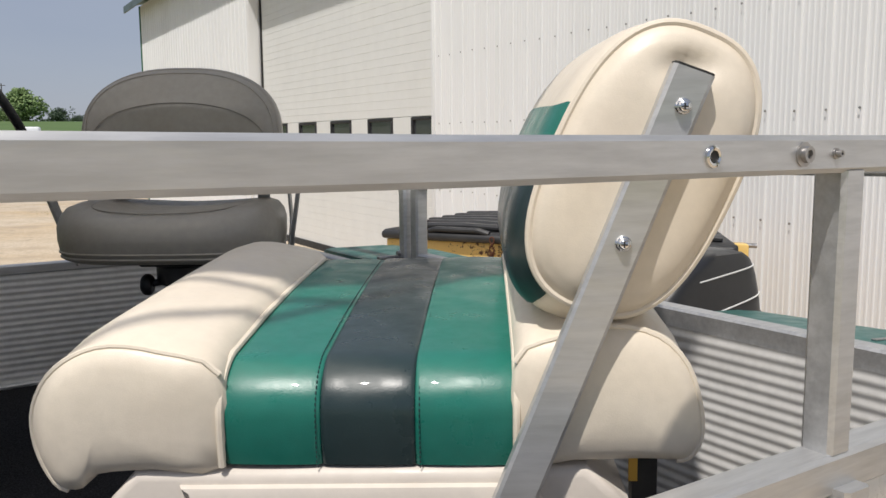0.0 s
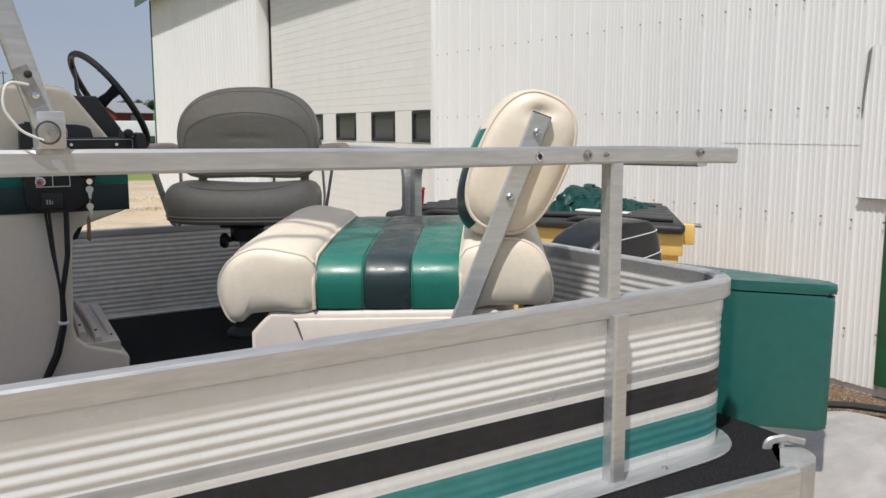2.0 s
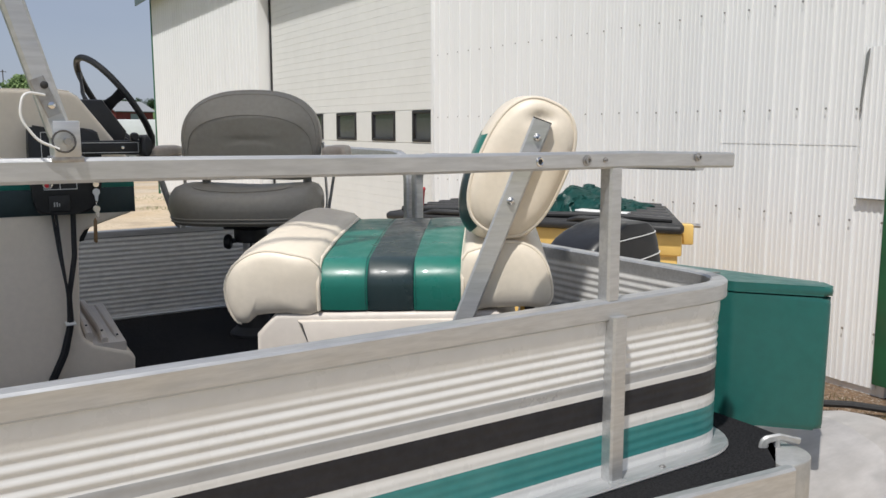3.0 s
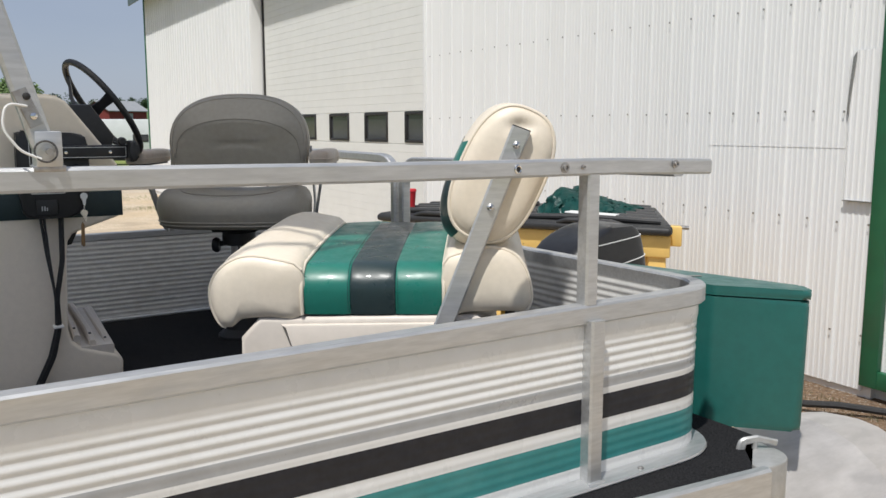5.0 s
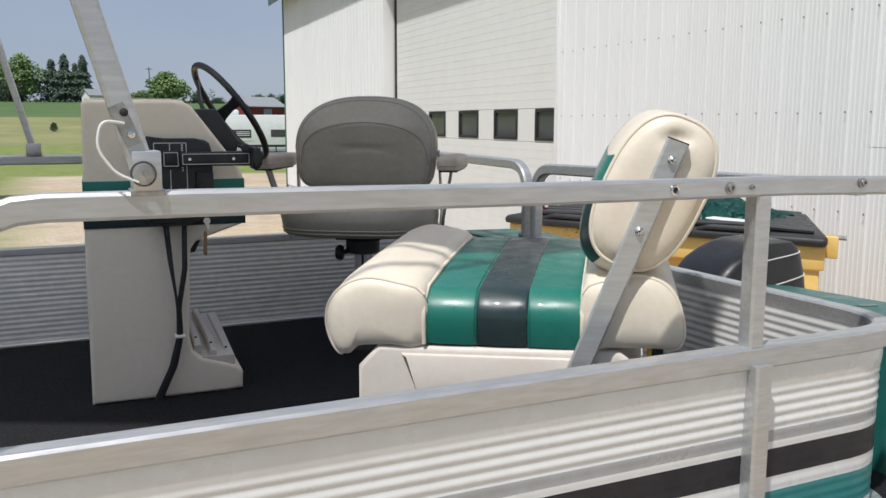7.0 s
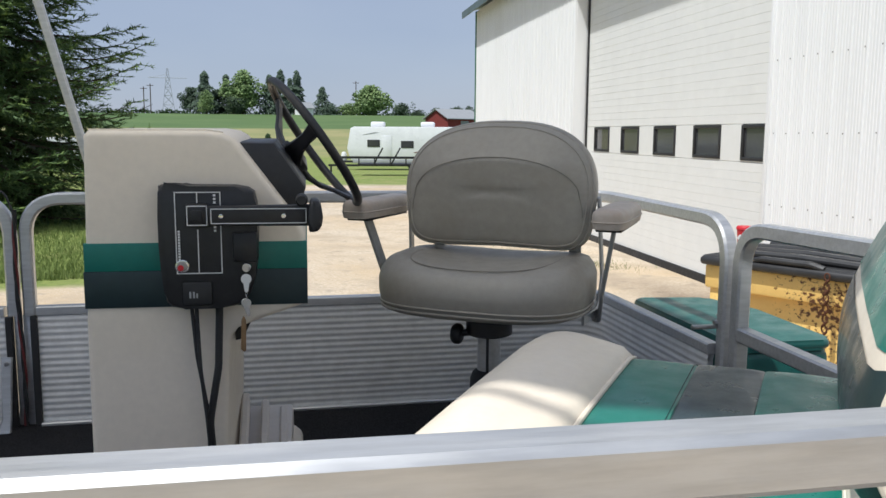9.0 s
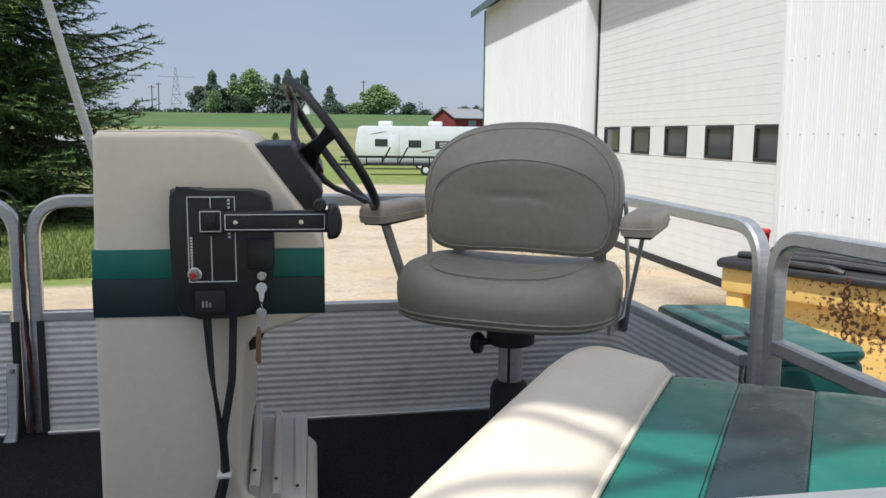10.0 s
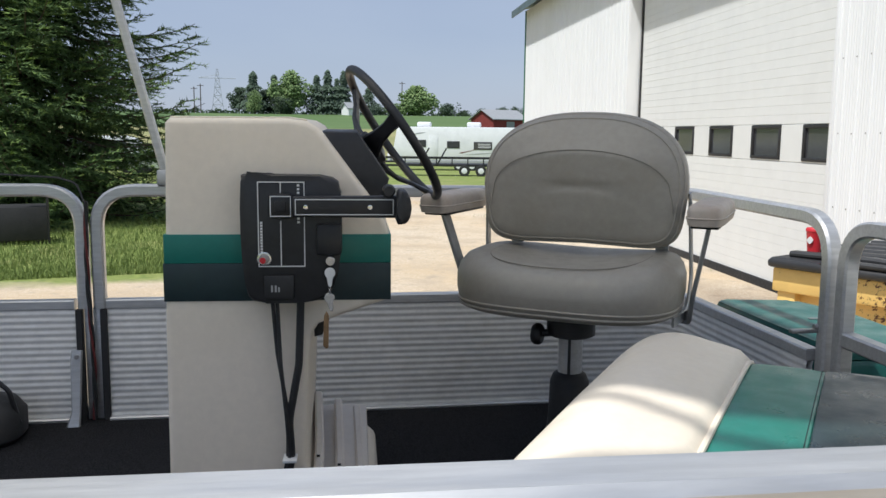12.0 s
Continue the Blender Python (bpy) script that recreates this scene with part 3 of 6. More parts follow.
for x, r in ((0.766, 0.0065), (0.808, 0.003), (1.047, 0.0055)):
    part("bolt", bolt(x, 0.0, RAIL_Z - 0.002, r), STEEL, side_fence, "worn steel bolt")
hole = part("bolt_hole", lathe([(0.0045, -0.0006), (0.0046, -0.002), (0.0062, -0.0026), (0.0078, -0.0018), (0.0082, 0.0)], (0.662, 0.0, RAIL_Z - 0.002), 16, "y"), CHROME, side_fence, "bright ferrule of an empty bolt hole")
# flat black disc in place of the shaded inside of the hole
part("bore", lathe([(0.0046, 0.0), (0.0046, -0.0008), (0, -0.0008)], (0.662, 0.0, RAIL_Z - 0.002), 14, "y"), RUBBER, hole)
part("bolt", lathe([(0.007, 0.006), (0.006, 0.011), (0.003, 0.013), (0, 0.0135)], (0.968, -0.012, -0.008), 10), STEEL, side_fence, "worn steel bolt")
part("weld_bead", sweep([(0.825, -0.016, 0.0), (0.845, -0.018, 0.001), (0.865, -0.016, 0.0)], circle(0.004, 8)), ALU, side_fence)

# stern gate: rails with no panel, from the near stern panel to the gate post
stern_gate = thing("stern_gate", "aluminium stern gate of square tube with curved corner", "gate", (1.165, 0.65, 0.0), BOAT)
part("gate_frame", sweep(fillet([(1.165, 1.211, DECK_Z), (1.165, 1.211, 0.553), (1.172, 0.10, 0.574)], 0.085, 10), TUBE, up=(-1, 0, 0)), ALU, stern_gate)
part("lower_rail", sweep([(1.165, 1.194, 0.338), (1.165, 0.72, 0.333)], TUBE), ALU, stern_gate)
latch = part("latch", box(1.095, 1.160, 1.268, 1.282, 0.334, 0.342, 0.002), STEEL, stern_gate, "bare steel latch tongue")
part("latch_bolt", lathe([(0.006, -0.006), (0.007, 0.0), (0.006, 0.006), (0, 0.007)], (1.150, 1.273, 0.346), 8, "x"), STEEL, latch)

# far side with the far stern corner
FY = 1.95
far_fence = thing("side_fence", "aluminium boat side fence with ribbed inner panel and curved top rail", "fence", (0.2, FY, 0.0), BOAT, "far fences")
FAR = plan([(1.15, 1.28), (1.15, FY), (-0.345, FY)], 0.12)
part("inner_panel", striped_panel(FAR, -0.016, 0.278, IN_PROF, -0.012), PANEL_IN, far_fence)
part("outer_panel", striped_panel(FAR, -0.008, 0.278, PROF, 0.0), WHITE, far_fence)
part("bottom_rail", sweep([(x, y, FAR_LOW) for x, y in FAR], ring_round(0.030, 0.024, 0.003)), ALU, far_fence)
part("floor_trim", sweep([(x, y, DECK_Z) for x, y in FAR], ring_round(0.05, 0.016, 0.003)), ALU, far_fence)
part("post", sweep([(-0.351, FY - 0.012, DECK_Z), (-0.351, FY - 0.012, 0.276)], ring_round(0.016, 0.02, 0.002), up=(0, 1, 0)), RUBBER, far_fence, "black rubber edge strip")
part("gate_edge", box(-0.379, -0.3595, FY - 0.006, FY + 0.016, DECK_Z, 0.280, 0.002), ALU, far_fence)


def far_rail():
    """Top rail: up at the gate post, round the stern corner and down at the side opening."""
    path = [(1.165, 1.262, DECK_Z), (1.165, 1.262, FAR_TOP - 0.012), (1.165, FY, FAR_TOP - 0.006), (-0.361, FY, FAR_TOP), (-0.361, FY, 0.278)]
    pts = fillet(path, 0.095, 9)
    return tube(pts, ring_round(0.030, 0.030, 0.005), (0.0, 1.0, 0.0))


part("top_rail", far_rail(), ALU, far_fence)
fore_fence = thing("side_fence", "aluminium boat side fence with ribbed inner panel and curved top rail", "fence", (-1.5, FY, 0.0), BOAT, "far fences")
FORE = [(-0.42, FY), (-1.5, FY), (-3.0, FY)]
part("inner_panel", striped_panel(FORE, -0.016, 0.278, IN_PROF, -0.012), PANEL_IN, fore_fence)
part("outer_panel", striped_panel(FORE, -0.008, 0.278, PROF, 0.0), WHITE, fore_fence)
part("bottom_rail", sweep([(x, y, FAR_LOW) for x, y in FORE], ring_round(0.030, 0.024, 0.003)), ALU, fore_fence)
part("floor_trim", sweep([(x, y, DECK_Z) for x, y in FORE], ring_round(0.05, 0.016, 0.003)), ALU, fore_fence)
part("post", sweep([(-0.409, FY - 0.012, DECK_Z), (-0.409, FY - 0.012, 0.276)], ring_round(0.016, 0.02, 0.002), up=(0, 1, 0)), RUBBER, fore_fence, "black rubber edge strip")
part("gate_edge", box(-0.4005, -0.384, FY - 0.006, FY + 0.016, DECK_Z, 0.280, 0.002), ALU, fore_fence)
part("top_rail", tube(fillet([(-0.398, FY, 0.278), (-0.398, FY, FAR_TOP), (-3.0, FY, FAR_TOP)], 0.095, 9), ring_round(0.030, 0.030, 0.005), (0, 1, 0)), ALU, fore_fence)
# hull outside the bow end, out of view: the near side opening and front fence
front_fence = thing("front_fence", "aluminium fence across the bow", "fence", (-3.0, 0.9, 0.0), BOAT)
part("panel", box(-3.02, -3.0, 0.03, FY, 0.0, 0.296), WHITE, front_fence)
part("top_rail", sweep([(-3.01, 0.03, RAIL_Z), (-3.01, FY, RAIL_Z)], TUBE), ALU, front_fence)


# ---- seat on its box: x along the seat, y away, z up from the deck ----
def smooth_loop(points, n=4, closed=True):
    """A smooth curve through 2D points."""
    out, m = [], len(points)
    for i in range(m if closed else m - 1):
        p0, p1, p2, p3 = (points[(i + k) % m] if closed else points[min(max(i + k, 0), m - 1)] for k in (-1, 0, 1, 2))
        for j in range(n):
            t = j / n
            out.append(tuple(0.5 * (2 * b + (c - a) * t + (2 * a - 5 * b + 4 * c - d) * t * t + (3 * b - a - 3 * c + d) * t ** 3) for a, b, c, d in zip(p0, p1, p2, p3)))
    return out if closed else out + [tuple(points[-1])]


def oval(a, b, power, turn=0.0, n=48):
    """A rounded-oblong outline (superellipse), half sizes a and b."""
    out = []
    c0, s0 = math.cos(turn), math.sin(turn)
    for i in range(n):
        t = 2 * math.pi * i / n
        c, s = math.cos(t), math.sin(t)
        x, y = a * abs(c) ** (2 / power) * (1 if c >= 0 else -1), b * abs(s) ** (2 / power) * (1 if s >= 0 else -1)
        out.append((x * c0 - y * s0, x * s0 + y * c0))
    return out


def pillow(outline, rings, shape):
    """A closed padded form: the outline shrunk by each ring's inset, at its height; shape places (a, b, h)."""
    bm, loops = bmesh.new(), []
    ax, bx = max(abs(p[0]) for p in outline), max(abs(p[1]) for p in outline)
    for inset, h, *k in rings:
        k = k[0] if k else 1.0
        loops.append([bm.verts.new(shape(a * k * max(0.0, 1 - inset / ax), b * k * max(0.0, 1 - inset / bx), h)) for a, b in outline])
    n = len(outline)
    for p, q in zip(loops, loops[1:]):
        for i in range(n):
            bm.faces.new((p[i], p[(i + 1) % n], q[(i + 1) % n], q[i]))
    bm.faces.new(loops[0][::-1])
    bm.faces.new(loops[-1])
    return bm


seat = thing("padded_seat", "cream vinyl boat seat with green and charcoal stripes", "seat", (0.03, 0.27, 0.0), SEAT)
DEPTH = 0.57
base = part("base_box", prism([(-0.232, -0.006), (-0.226, 0.272), (-0.19, 0.312), (0.215, 0.318), (0.252, 0.285), (0.262, -0.006)], -0.002, 0.50, 0.010, 3), SHELL, seat, "beige moulded plastic base")
part("face_panel", prism([(-0.115, 0.0), (-0.115, 0.235), (-0.148, 0.300), (0.17, 0.304), (0.20, 0.235), (0.20, 0.0)], -0.009, 0.01, 0.006, 2), SHELL, base)
LEFT = smooth_loop([(-0.108, 0.316), (-0.17, 0.313), (-0.225, 0.308), (-0.240, 0.294), (-0.260, 0.295), (-0.274, 0.317), (-0.281, 0.345), (-0.279, 0.373), (-0.264, 0.401), (-0.238, 0.421), (-0.205, 0.430), (-0.16, 0.424), (-0.108, 0.403)], 3)
RIGHT = smooth_loop([(0.153, 0.322), (0.153, 0.414), (0.19, 0.436), (0.236, 0.446), (0.274, 0.437), (0.299, 0.411), (0.311, 0.373), (0.312, 0.343), (0.302, 0.326), (0.286, 0.324), (0.262, 0.325), (0.2, 0.323)], 3)


def bolster_form(loop):
    """A padded end face, then a body that swells upwards behind it and rounds off at the far end."""
    cx, cz = sum(p[0] for p in loop) / len(loop), sum(p[1] for p in loop) / len(loop)
    bm, rings = bmesh.new(), []
    for y, scale, lift in ((-0.011, 0.15, 0), (-0.010, 0.45, 0), (-0.007, 0.75, 0), (-0.002, 0.95, 0), (0.003, 0.995, 0), (0.012, 1.0, 0.002), (0.03, 1.0, 0.007), (0.06, 1.0, 0.012), (0.12, 1.0, 0.015), (0.3, 1.0, 0.021),
                            (0.48, 1.0, 0.024), (DEPTH - 0.035, 1.0, 0.021), (DEPTH - 0.012, 0.98, 0.013), (DEPTH, 0.88, 0.002), (DEPTH + 0.003, 0.4, 0)):
        rings.append([bm.verts.new((cx + (x - cx) * scale, y, cz + (z - cz) * scale + lift * min(1.0, max(0.0, (z - 0.345) / 0.05)))) for x, z in loop])
    n = len(loop)
    for p, q in zip(rings, rings[1:]):
        for i in range(n):
            bm.faces.new((p[i], p[(i + 1) % n], q[(i + 1) % n], q[i]))
    bm.faces.new(rings[0][::-1])
    bm.faces.new(rings[-1])
    return bm


for name, loop in (("front_bolster", LEFT), ("rear_bolster", RIGHT)):
    bolster = part(name, bolster_form(loop), CREAM, seat, "cream vinyl bolster", crease=75)
    rim = loop[11:37] if name == "front_bolster" else loop[3:27]
    bm = sweep([(x, 0.004, z) for x, z in rim], circle(0.0034, 8), up=(0, 1, 0))
    part("piping", bm, CREAM, bolster, "cream edge piping")


def stripe(x0, x1, z_top, crown=0.0):
    """One sewn strip of the seat: up the near face, over a soft roll and back along the top."""
    r, z0 = 0.058, 0.318
    prof = [(0.004, z0), (0.0, z0 + 0.02)]
    for i in range(11):
        a = radians(90 * i / 10)
        prof.append((r - r * math.cos(a), z_top - r * 0.85 + r * 0.85 * math.sin(a)))
    for i in range(1, 9):
        prof.append((r + (DEPTH - 2 * r) * i / 8, z_top + 0.006 * math.sin(math.pi * i / 8) + 0.014 * i / 8))
    for i in range(1, 9):
        a = radians(90 * i / 8)
        prof.append((DEPTH - r + r * math.sin(a), z_top + 0.014 - r * 0.85 + r * 0.85 * math.cos(a)))
    prof.append((DEPTH, z0))
    bm, cols = bmesh.new(), []
    xs = [(x0, -0.0022), (x0 + 0.0012, -0.0007), (x0 + 0.004, 0.0)] + [(x0 + (x1 - x0) * k / 6, crown * math.sin(math.pi * k / 6)) for k in range(1, 6)] + [(x1 - 0.004, 0.0), (x1 - 0.0012, -0.0007), (x1, -0.0022)]
    cy, cz = DEPTH / 2, z0
    for x, d in xs:
        col = []
        for y, z in prof:
            n = Vector((y - cy, (z - cz) * 2)).normalized()
            col.append(bm.verts.new((x, y + n.x * d, z + n.y * d)))
        cols.append(col)
    for a, b in zip(cols, cols[1:]):
        for j in range(len(prof) - 1):
            bm.faces.new((a[j], b[j], b[j + 1], a[j + 1]))
    bm.faces.new(cols[0])
    bm.faces.new(cols[-1][::-1])
    return bm


part("green_stripe", stripe(-0.108, -0.0195, 0.410, 0.0016), GREEN_VINYL, seat, "glossy green vinyl strip")
part("charcoal_stripe", stripe(-0.0195, 0.0645, 0.4115, 0.0012), DARK_VINYL, seat, "glossy charcoal vinyl strip")
part("green_stripe", stripe(0.0645, 0.153, 0.412, 0.0016), GREEN_VINYL, seat, "glossy green vinyl strip")


def seam_path(x, z_top):
    r, pts = 0.058, [(x, -0.002, 0.318), (x, -0.003, 0.345)]
    for i in range(9):
        a = radians(90 * i / 8)
        pts.append((x, r - (r + 0.003) * math.cos(a), z_top - r * 0.85 + (r * 0.85 + 0.003) * math.sin(a)))
    return pts + [(x, DEPTH * 0.3, z_top + 0.011), (x, DEPTH * 0.5, z_top + 0.015), (x, DEPTH * 0.75, z_top + 0.017), (x, DEPTH - r, z_top + 0.017), (x, DEPTH - 0.4 * r, z_top + 0.009), (x, DEPTH, z_top - 0.035)]


part("piping", sweep(seam_path(-0.1085, 0.409), circle(0.0036, 8), up=(1, 0, 0)), CREAM, seat, "cream edge piping")
part("piping", sweep(seam_path(0.1535, 0.413), circle(0.0036, 8), up=(1, 0, 0)), CREAM, seat, "cream edge piping")


def stitches(x):
    bm = bmesh.new()
    path = seam_path(x, 0.4095)
    acc = 0.0
    for a, b in zip(path, path[1:]):
        a, b = Vector(a), Vector(b)
        k = max(1, int((b - a).length / 0.004))
        for i in range(k):
            p, q = a.lerp(b, i / k), a.lerp(b, (i + 0.55) / k)
            rod(p + Vector((0, 0.0015, -0.001)), q + Vector((0, 0.0015, -0.001)), 0.0006, 4, bm)
    return bm


for x in (-0.0235, 0.0685):
    part("stitching", stitches(x), NAVY_BAND, seat)

# backrest: an oblong padded end, leaning back, carried along the seat's width
TURN_B = radians(90 - 24)
OUT = oval(0.127, 0.0755, 2.6, TURN_B, 72)
BC = (0.258, 0.580)


def drop(y):
    """The body sits a little lower and further forward than its near end."""
    return 0.009 * min(1.0, max(0.0, (y - 0.012) / 0.03))


def back_body():
    bm, loops = bmesh.new(), []
    for y, grow in ((0.0, -0.008), (0.004, -0.001), (0.012, 0.0), (0.02, 0.005), (0.035, 0.009), (0.06, 0.011), (0.2, 0.013), (0.34, 0.013), (0.47, 0.009), (0.50, 0.003), (0.508, -0.006)):
        loops.append([bm.verts.new((BC[0] - drop(y) + a * (1 + grow / 0.1), y, BC[1] + b * (1 + grow / 0.1) - drop(y))) for a, b in OUT])
    n = len(OUT)
    for p, q in zip(loops, loops[1:]):
        for i in range(n):
            bm.faces.new((p[i], p[(i + 1) % n], q[(i + 1) % n], q[i]))
    # padded near end
    c, last = Vector((BC[0], 0, BC[1])), loops[0]
    for k in (0.96, 0.92, 0.88, 0.84, 0.80, 0.76, 0.72, 0.68, 0.64, 0.6, 0.55, 0.5, 0.44, 0.35, 0.25, 0.14):
        ring = []
        for v in loops[0]:
            x, z = c.x + (v.co.x - c.x) * k, c.z + (v.co.z - c.z) * k
            pull = math.exp(-(((x - 0.293) / 0.022) ** 2 + ((z - 0.668) / 0.013) ** 2))
            ring.append(bm.verts.new((x, -0.0115 * (1 - k ** 5) ** 0.8 + 0.012 * pull, z)))
        for i in range(n):
            bm.faces.new((last[(i + 1) % n], last[i], ring[i], ring[(i + 1) % n]))
        last = ring
    bm.faces.new(last)
    bm.faces.new(loops[-1])
    return bm


back = part("backrest", back_body(), CREAM, seat, "cream vinyl backrest", crease=60)
part("piping", sweep([(BC[0] + a * 1.005, 0.006, BC[1] + b * 1.005) for a, b in OUT], circle(0.0036, 8), up=(0, 1, 0), closed=True), CREAM, back, "cream edge piping")


def across(a, b):
    """How far a point of the end lies towards the front, square to its long way."""
    return -math.sin(TURN_B) * a + math.cos(TURN_B) * b


def back_band(z0, z1):
    """A coloured strip round the front of the backrest between two heights."""
    pts = [(a, b) for a, b in OUT if z0 <= BC[1] + b <= z1 and across(a, b) > 0.015]
    pts.sort(key=lambda p: p[1])
    bm, rows = bmesh.new(), []
    for y, g in ((0.012, 1.008), (0.02, 1.06), (0.035, 1.10), (0.06, 1.122), (0.2, 1.144), (0.34, 1.144), (0.47, 1.102), (0.5, 1.04)):
        rows.append([bm.verts.new((BC[0] - drop(y) + a * g, y, BC[1] + b * g - drop(y))) for a, b in pts])
    for p, q in zip(rows, rows[1:]):
        for i in range(len(pts) - 1):
            bm.faces.new((p[i], q[i], q[i + 1], p[i + 1]))
    return bm


part("green_stripe", back_band(0.585, 0.648), GREEN_VINYL, back, "glossy green vinyl strip")
part("charcoal_stripe", back_band(0.475, 0.592), DARK_VINYL, back, "glossy charcoal vinyl strip")
# rear face of the backrest, green edged
bm = bmesh.new()
pts = sorted([(a, b) for a, b in OUT if across(a, b) < -0.015 and -0.10 < b < 0.05], key=lambda p: p[1])
rows = [[bm.verts.new((BC[0] - drop(y) + a * g, y, BC[1] + b * g - drop(y))) for a, b in pts] for y, g in ((0.012, 1.008), (0.02, 1.06), (0.035, 1.10), (0.06, 1.122), (0.2, 1.144), (0.45, 1.11))]
for p, q in zip(rows, rows[1:]):
    for i in range(len(pts) - 1):
        bm.faces.new((p[i], q[i], q[i + 1], p[i + 1]))
part("green_stripe", bm, DARK_VINYL, back)
A0, A1 = Vector((0.098, -0.018, 0.16)), Vector((0.2925, -0.018, 0.664))
arm = part("arm_bar", sweep([A0, A1], ring_round(0.034, 0.02, 0.003), up=(0, 1, 0)), ALU, seat, "square aluminium backrest arm")
ad = (A1 - A0).normalized()
part("end_plug", sweep([A1 - ad * 0.001, A1 + ad * 0.002], ring_round(0.033, 0.019, 0.003), up=(0, 1, 0)), RUBBER, arm, "black tube end plug")
for x, z in ((0.2835, 0.635), (0.2385, 0.524)):
    s = part("screw", lathe([(0.0066, 0.0), (0.0069, -0.0016), (0.0058, -0.0034), (0.0053, -0.0036), (0.0048, -0.0055), (0.0032, -0.0070), (0.0, -0.0076)], (x, -0.028, z), 18, "y"), CHROME, arm, "chrome screw with washer")
    part("slot", box(x - 0.0026, x + 0.0026, -0.0362, -0.0345, z - 0.0006, z + 0.0006), BLACK, s)
    part("slot", box(x - 0.0006, x + 0.0006, -0.0362, -0.0345, z - 0.0026, z + 0.0026), BLACK, s)
part("support_leg", box(0.262, 0.285, 0.05, 0.07, 0.0, 0.327), BLACK, seat)
part("latch_tag", box(0.258, 0.266, 0.045, 0.049, 0.285, 0.320), YELLOW, seat, "faded yellow tag")

# ---- helm console ----
HELM = pose(-0.2176, 0.5162, 0.983, 0.86, 0, 37.24)
console = thing("helm_console", "beige vinyl helm console with green and dark bands", "console", (-0.05, 1.3, 0.0), HELM)
CY0, CY1 = 1.10, 1.50
PROFILE = [(-0.237, 0.003), (-0.233, 0.40), (-0.223, 0.742), (-0.215, 0.750), (-0.02, 0.751), (0.008, 0.747), (0.026, 0.737), (0.122, 0.607), (0.142, 0.575), (0.147, 0.555), (0.146, 0.452), (0.138, 0.440), (0.06, 0.414), (0.024, 0.400), (0.012, 0.382), (0.007, 0.345), (0.0, 0.150), (0.008, 0.118), (0.03, 0.098), (0.115, 0.070), (0.128, 0.058), (0.132, 0.047), (0.130, 0.006), (0.10, 0.003)]


def rounded_slab(outline, y0, y1, r, n=6):
    """An outline carried from y0 to y1, its rim rounded at both ends."""
    k = len(outline)
    inward = []
    for i in range(k):
        p, q, w = (Vector(outline[j % k]) for j in (i - 1, i, i + 1))
        e, g = (q - p).normalized(), (w - q).normalized()
        m = Vector((e.y + g.y, -e.x - g.x))
        inward.append(m / max(0.6, m.length_squared / 2))
    steps = [(r * (1 - math.sin(math.pi / 2 * i / n)), y0 + r * (1 - math.cos(math.pi / 2 * i / n))) for i in range(n + 1)]
    steps += [(d, y1 - (y - y0)) for d, y in reversed(steps)]
    bm, rings = bmesh.new(), []
    for d, y in steps:
        rings.append([bm.verts.new((x + m.x * d, y, z + m.y * d)) for (x, z), m in zip(outline, inward)])
    for p, q in zip(rings, rings[1:]):
        for i in range(k):
            bm.faces.new((p[i], p[(i + 1) % k], q[(i + 1) % k], q[i]))
    bm.faces.new(rings[0])
    bm.faces.new(rings[-1])
    bmesh.ops.recalc_face_normals(bm, faces=bm.faces[:])
    return bm


body_form = rounded_slab(PROFILE, CY0, CY1, 0.011)
for z in (0.03, 0.075, 0.13, 0.25, 0.37, 0.43, 0.50, 0.58, 0.66, 0.72):
    bmesh.ops.bisect_plane(body_form, geom=body_form.verts[:] + body_form.edges[:] + body_form.faces[:], plane_co=(0, 0, z), plane_no=(0, 0, 1))
body = part("body", body_form, CONSOLE_SKIN, console, "beige vinyl console body", crease=35)
part("top_seam", sweep([(x, CY0 + 0.012, z + 0.001) for x, z in PROFILE[3:6]], circle(0.0016, 6), up=(0, 1, 0)), CONSOLE_SKIN, body)
part("green_band", box(-0.2310, 0.1485, CY0 - 0.0025, CY1 + 0.002, 0.508, 0.557, 0.0006), GREEN_BAND, body, "dark green vinyl band")
part("dark_band", box(-0.2330, 0.1485, CY0 - 0.0022, CY1 + 0.002, 0.443, 0.5076, 0.0006), NAVY_BAND, body, "blackish vinyl band")
# foot rest: a ribbed wedge climbing towards the back
for x, z, dx in ((0.020, 0.126, -0.012), (0.058, 0.108, -0.008), (0.096, 0.092, -0.006)):
    rib = part("foot_rib", sweep([(x, CY0 + 0.012, z - 0.010), (x, CY0 + 0.10, z + 0.006), (x + dx, CY1 - 0.045, z + 0.024)], ring_round(0.017, 0.03, 0.004)), SHELL, body, "pale plastic foot grip")
    for k in range(4):
        y = CY0 + 0.05 + 0.085 * k
        part("nick", box(x + dx * 0.25 * k - 0.004, x + dx * 0.25 * k + 0.002, y - 0.0012, y + 0.0012, z + 0.0135 + 0.0052 * k, z + 0.0172 + 0.0055 * k), RUBBER, rib)
part("foot_wedge", prism([(CY0 + 0.006, 0.05), (CY0 + 0.006, 0.098), (CY1 - 0.03, 0.128), (CY1 - 0.03, 0.05)], 0.0, 0.112, 0.006, 2, axes="yz"), SHELL, body, "beige plastic foot rest")

control = part("control_box", prism(smooth_loop([(-0.096, 0.650), (-0.086, 0.658), (0.0, 0.659), (0.05, 0.655), (0.064, 0.630), (0.064, 0.535), (0.052, 0.475), (0.026, 0.452), (-0.03, 0.449), (-0.080, 0.452), (-0.092, 0.48), (-0.098, 0.56)], 2), CY0 - 0.052, CY0 + 0.002, 0.008, 3), BLACK, console, "black remote throttle control box", crease=50)
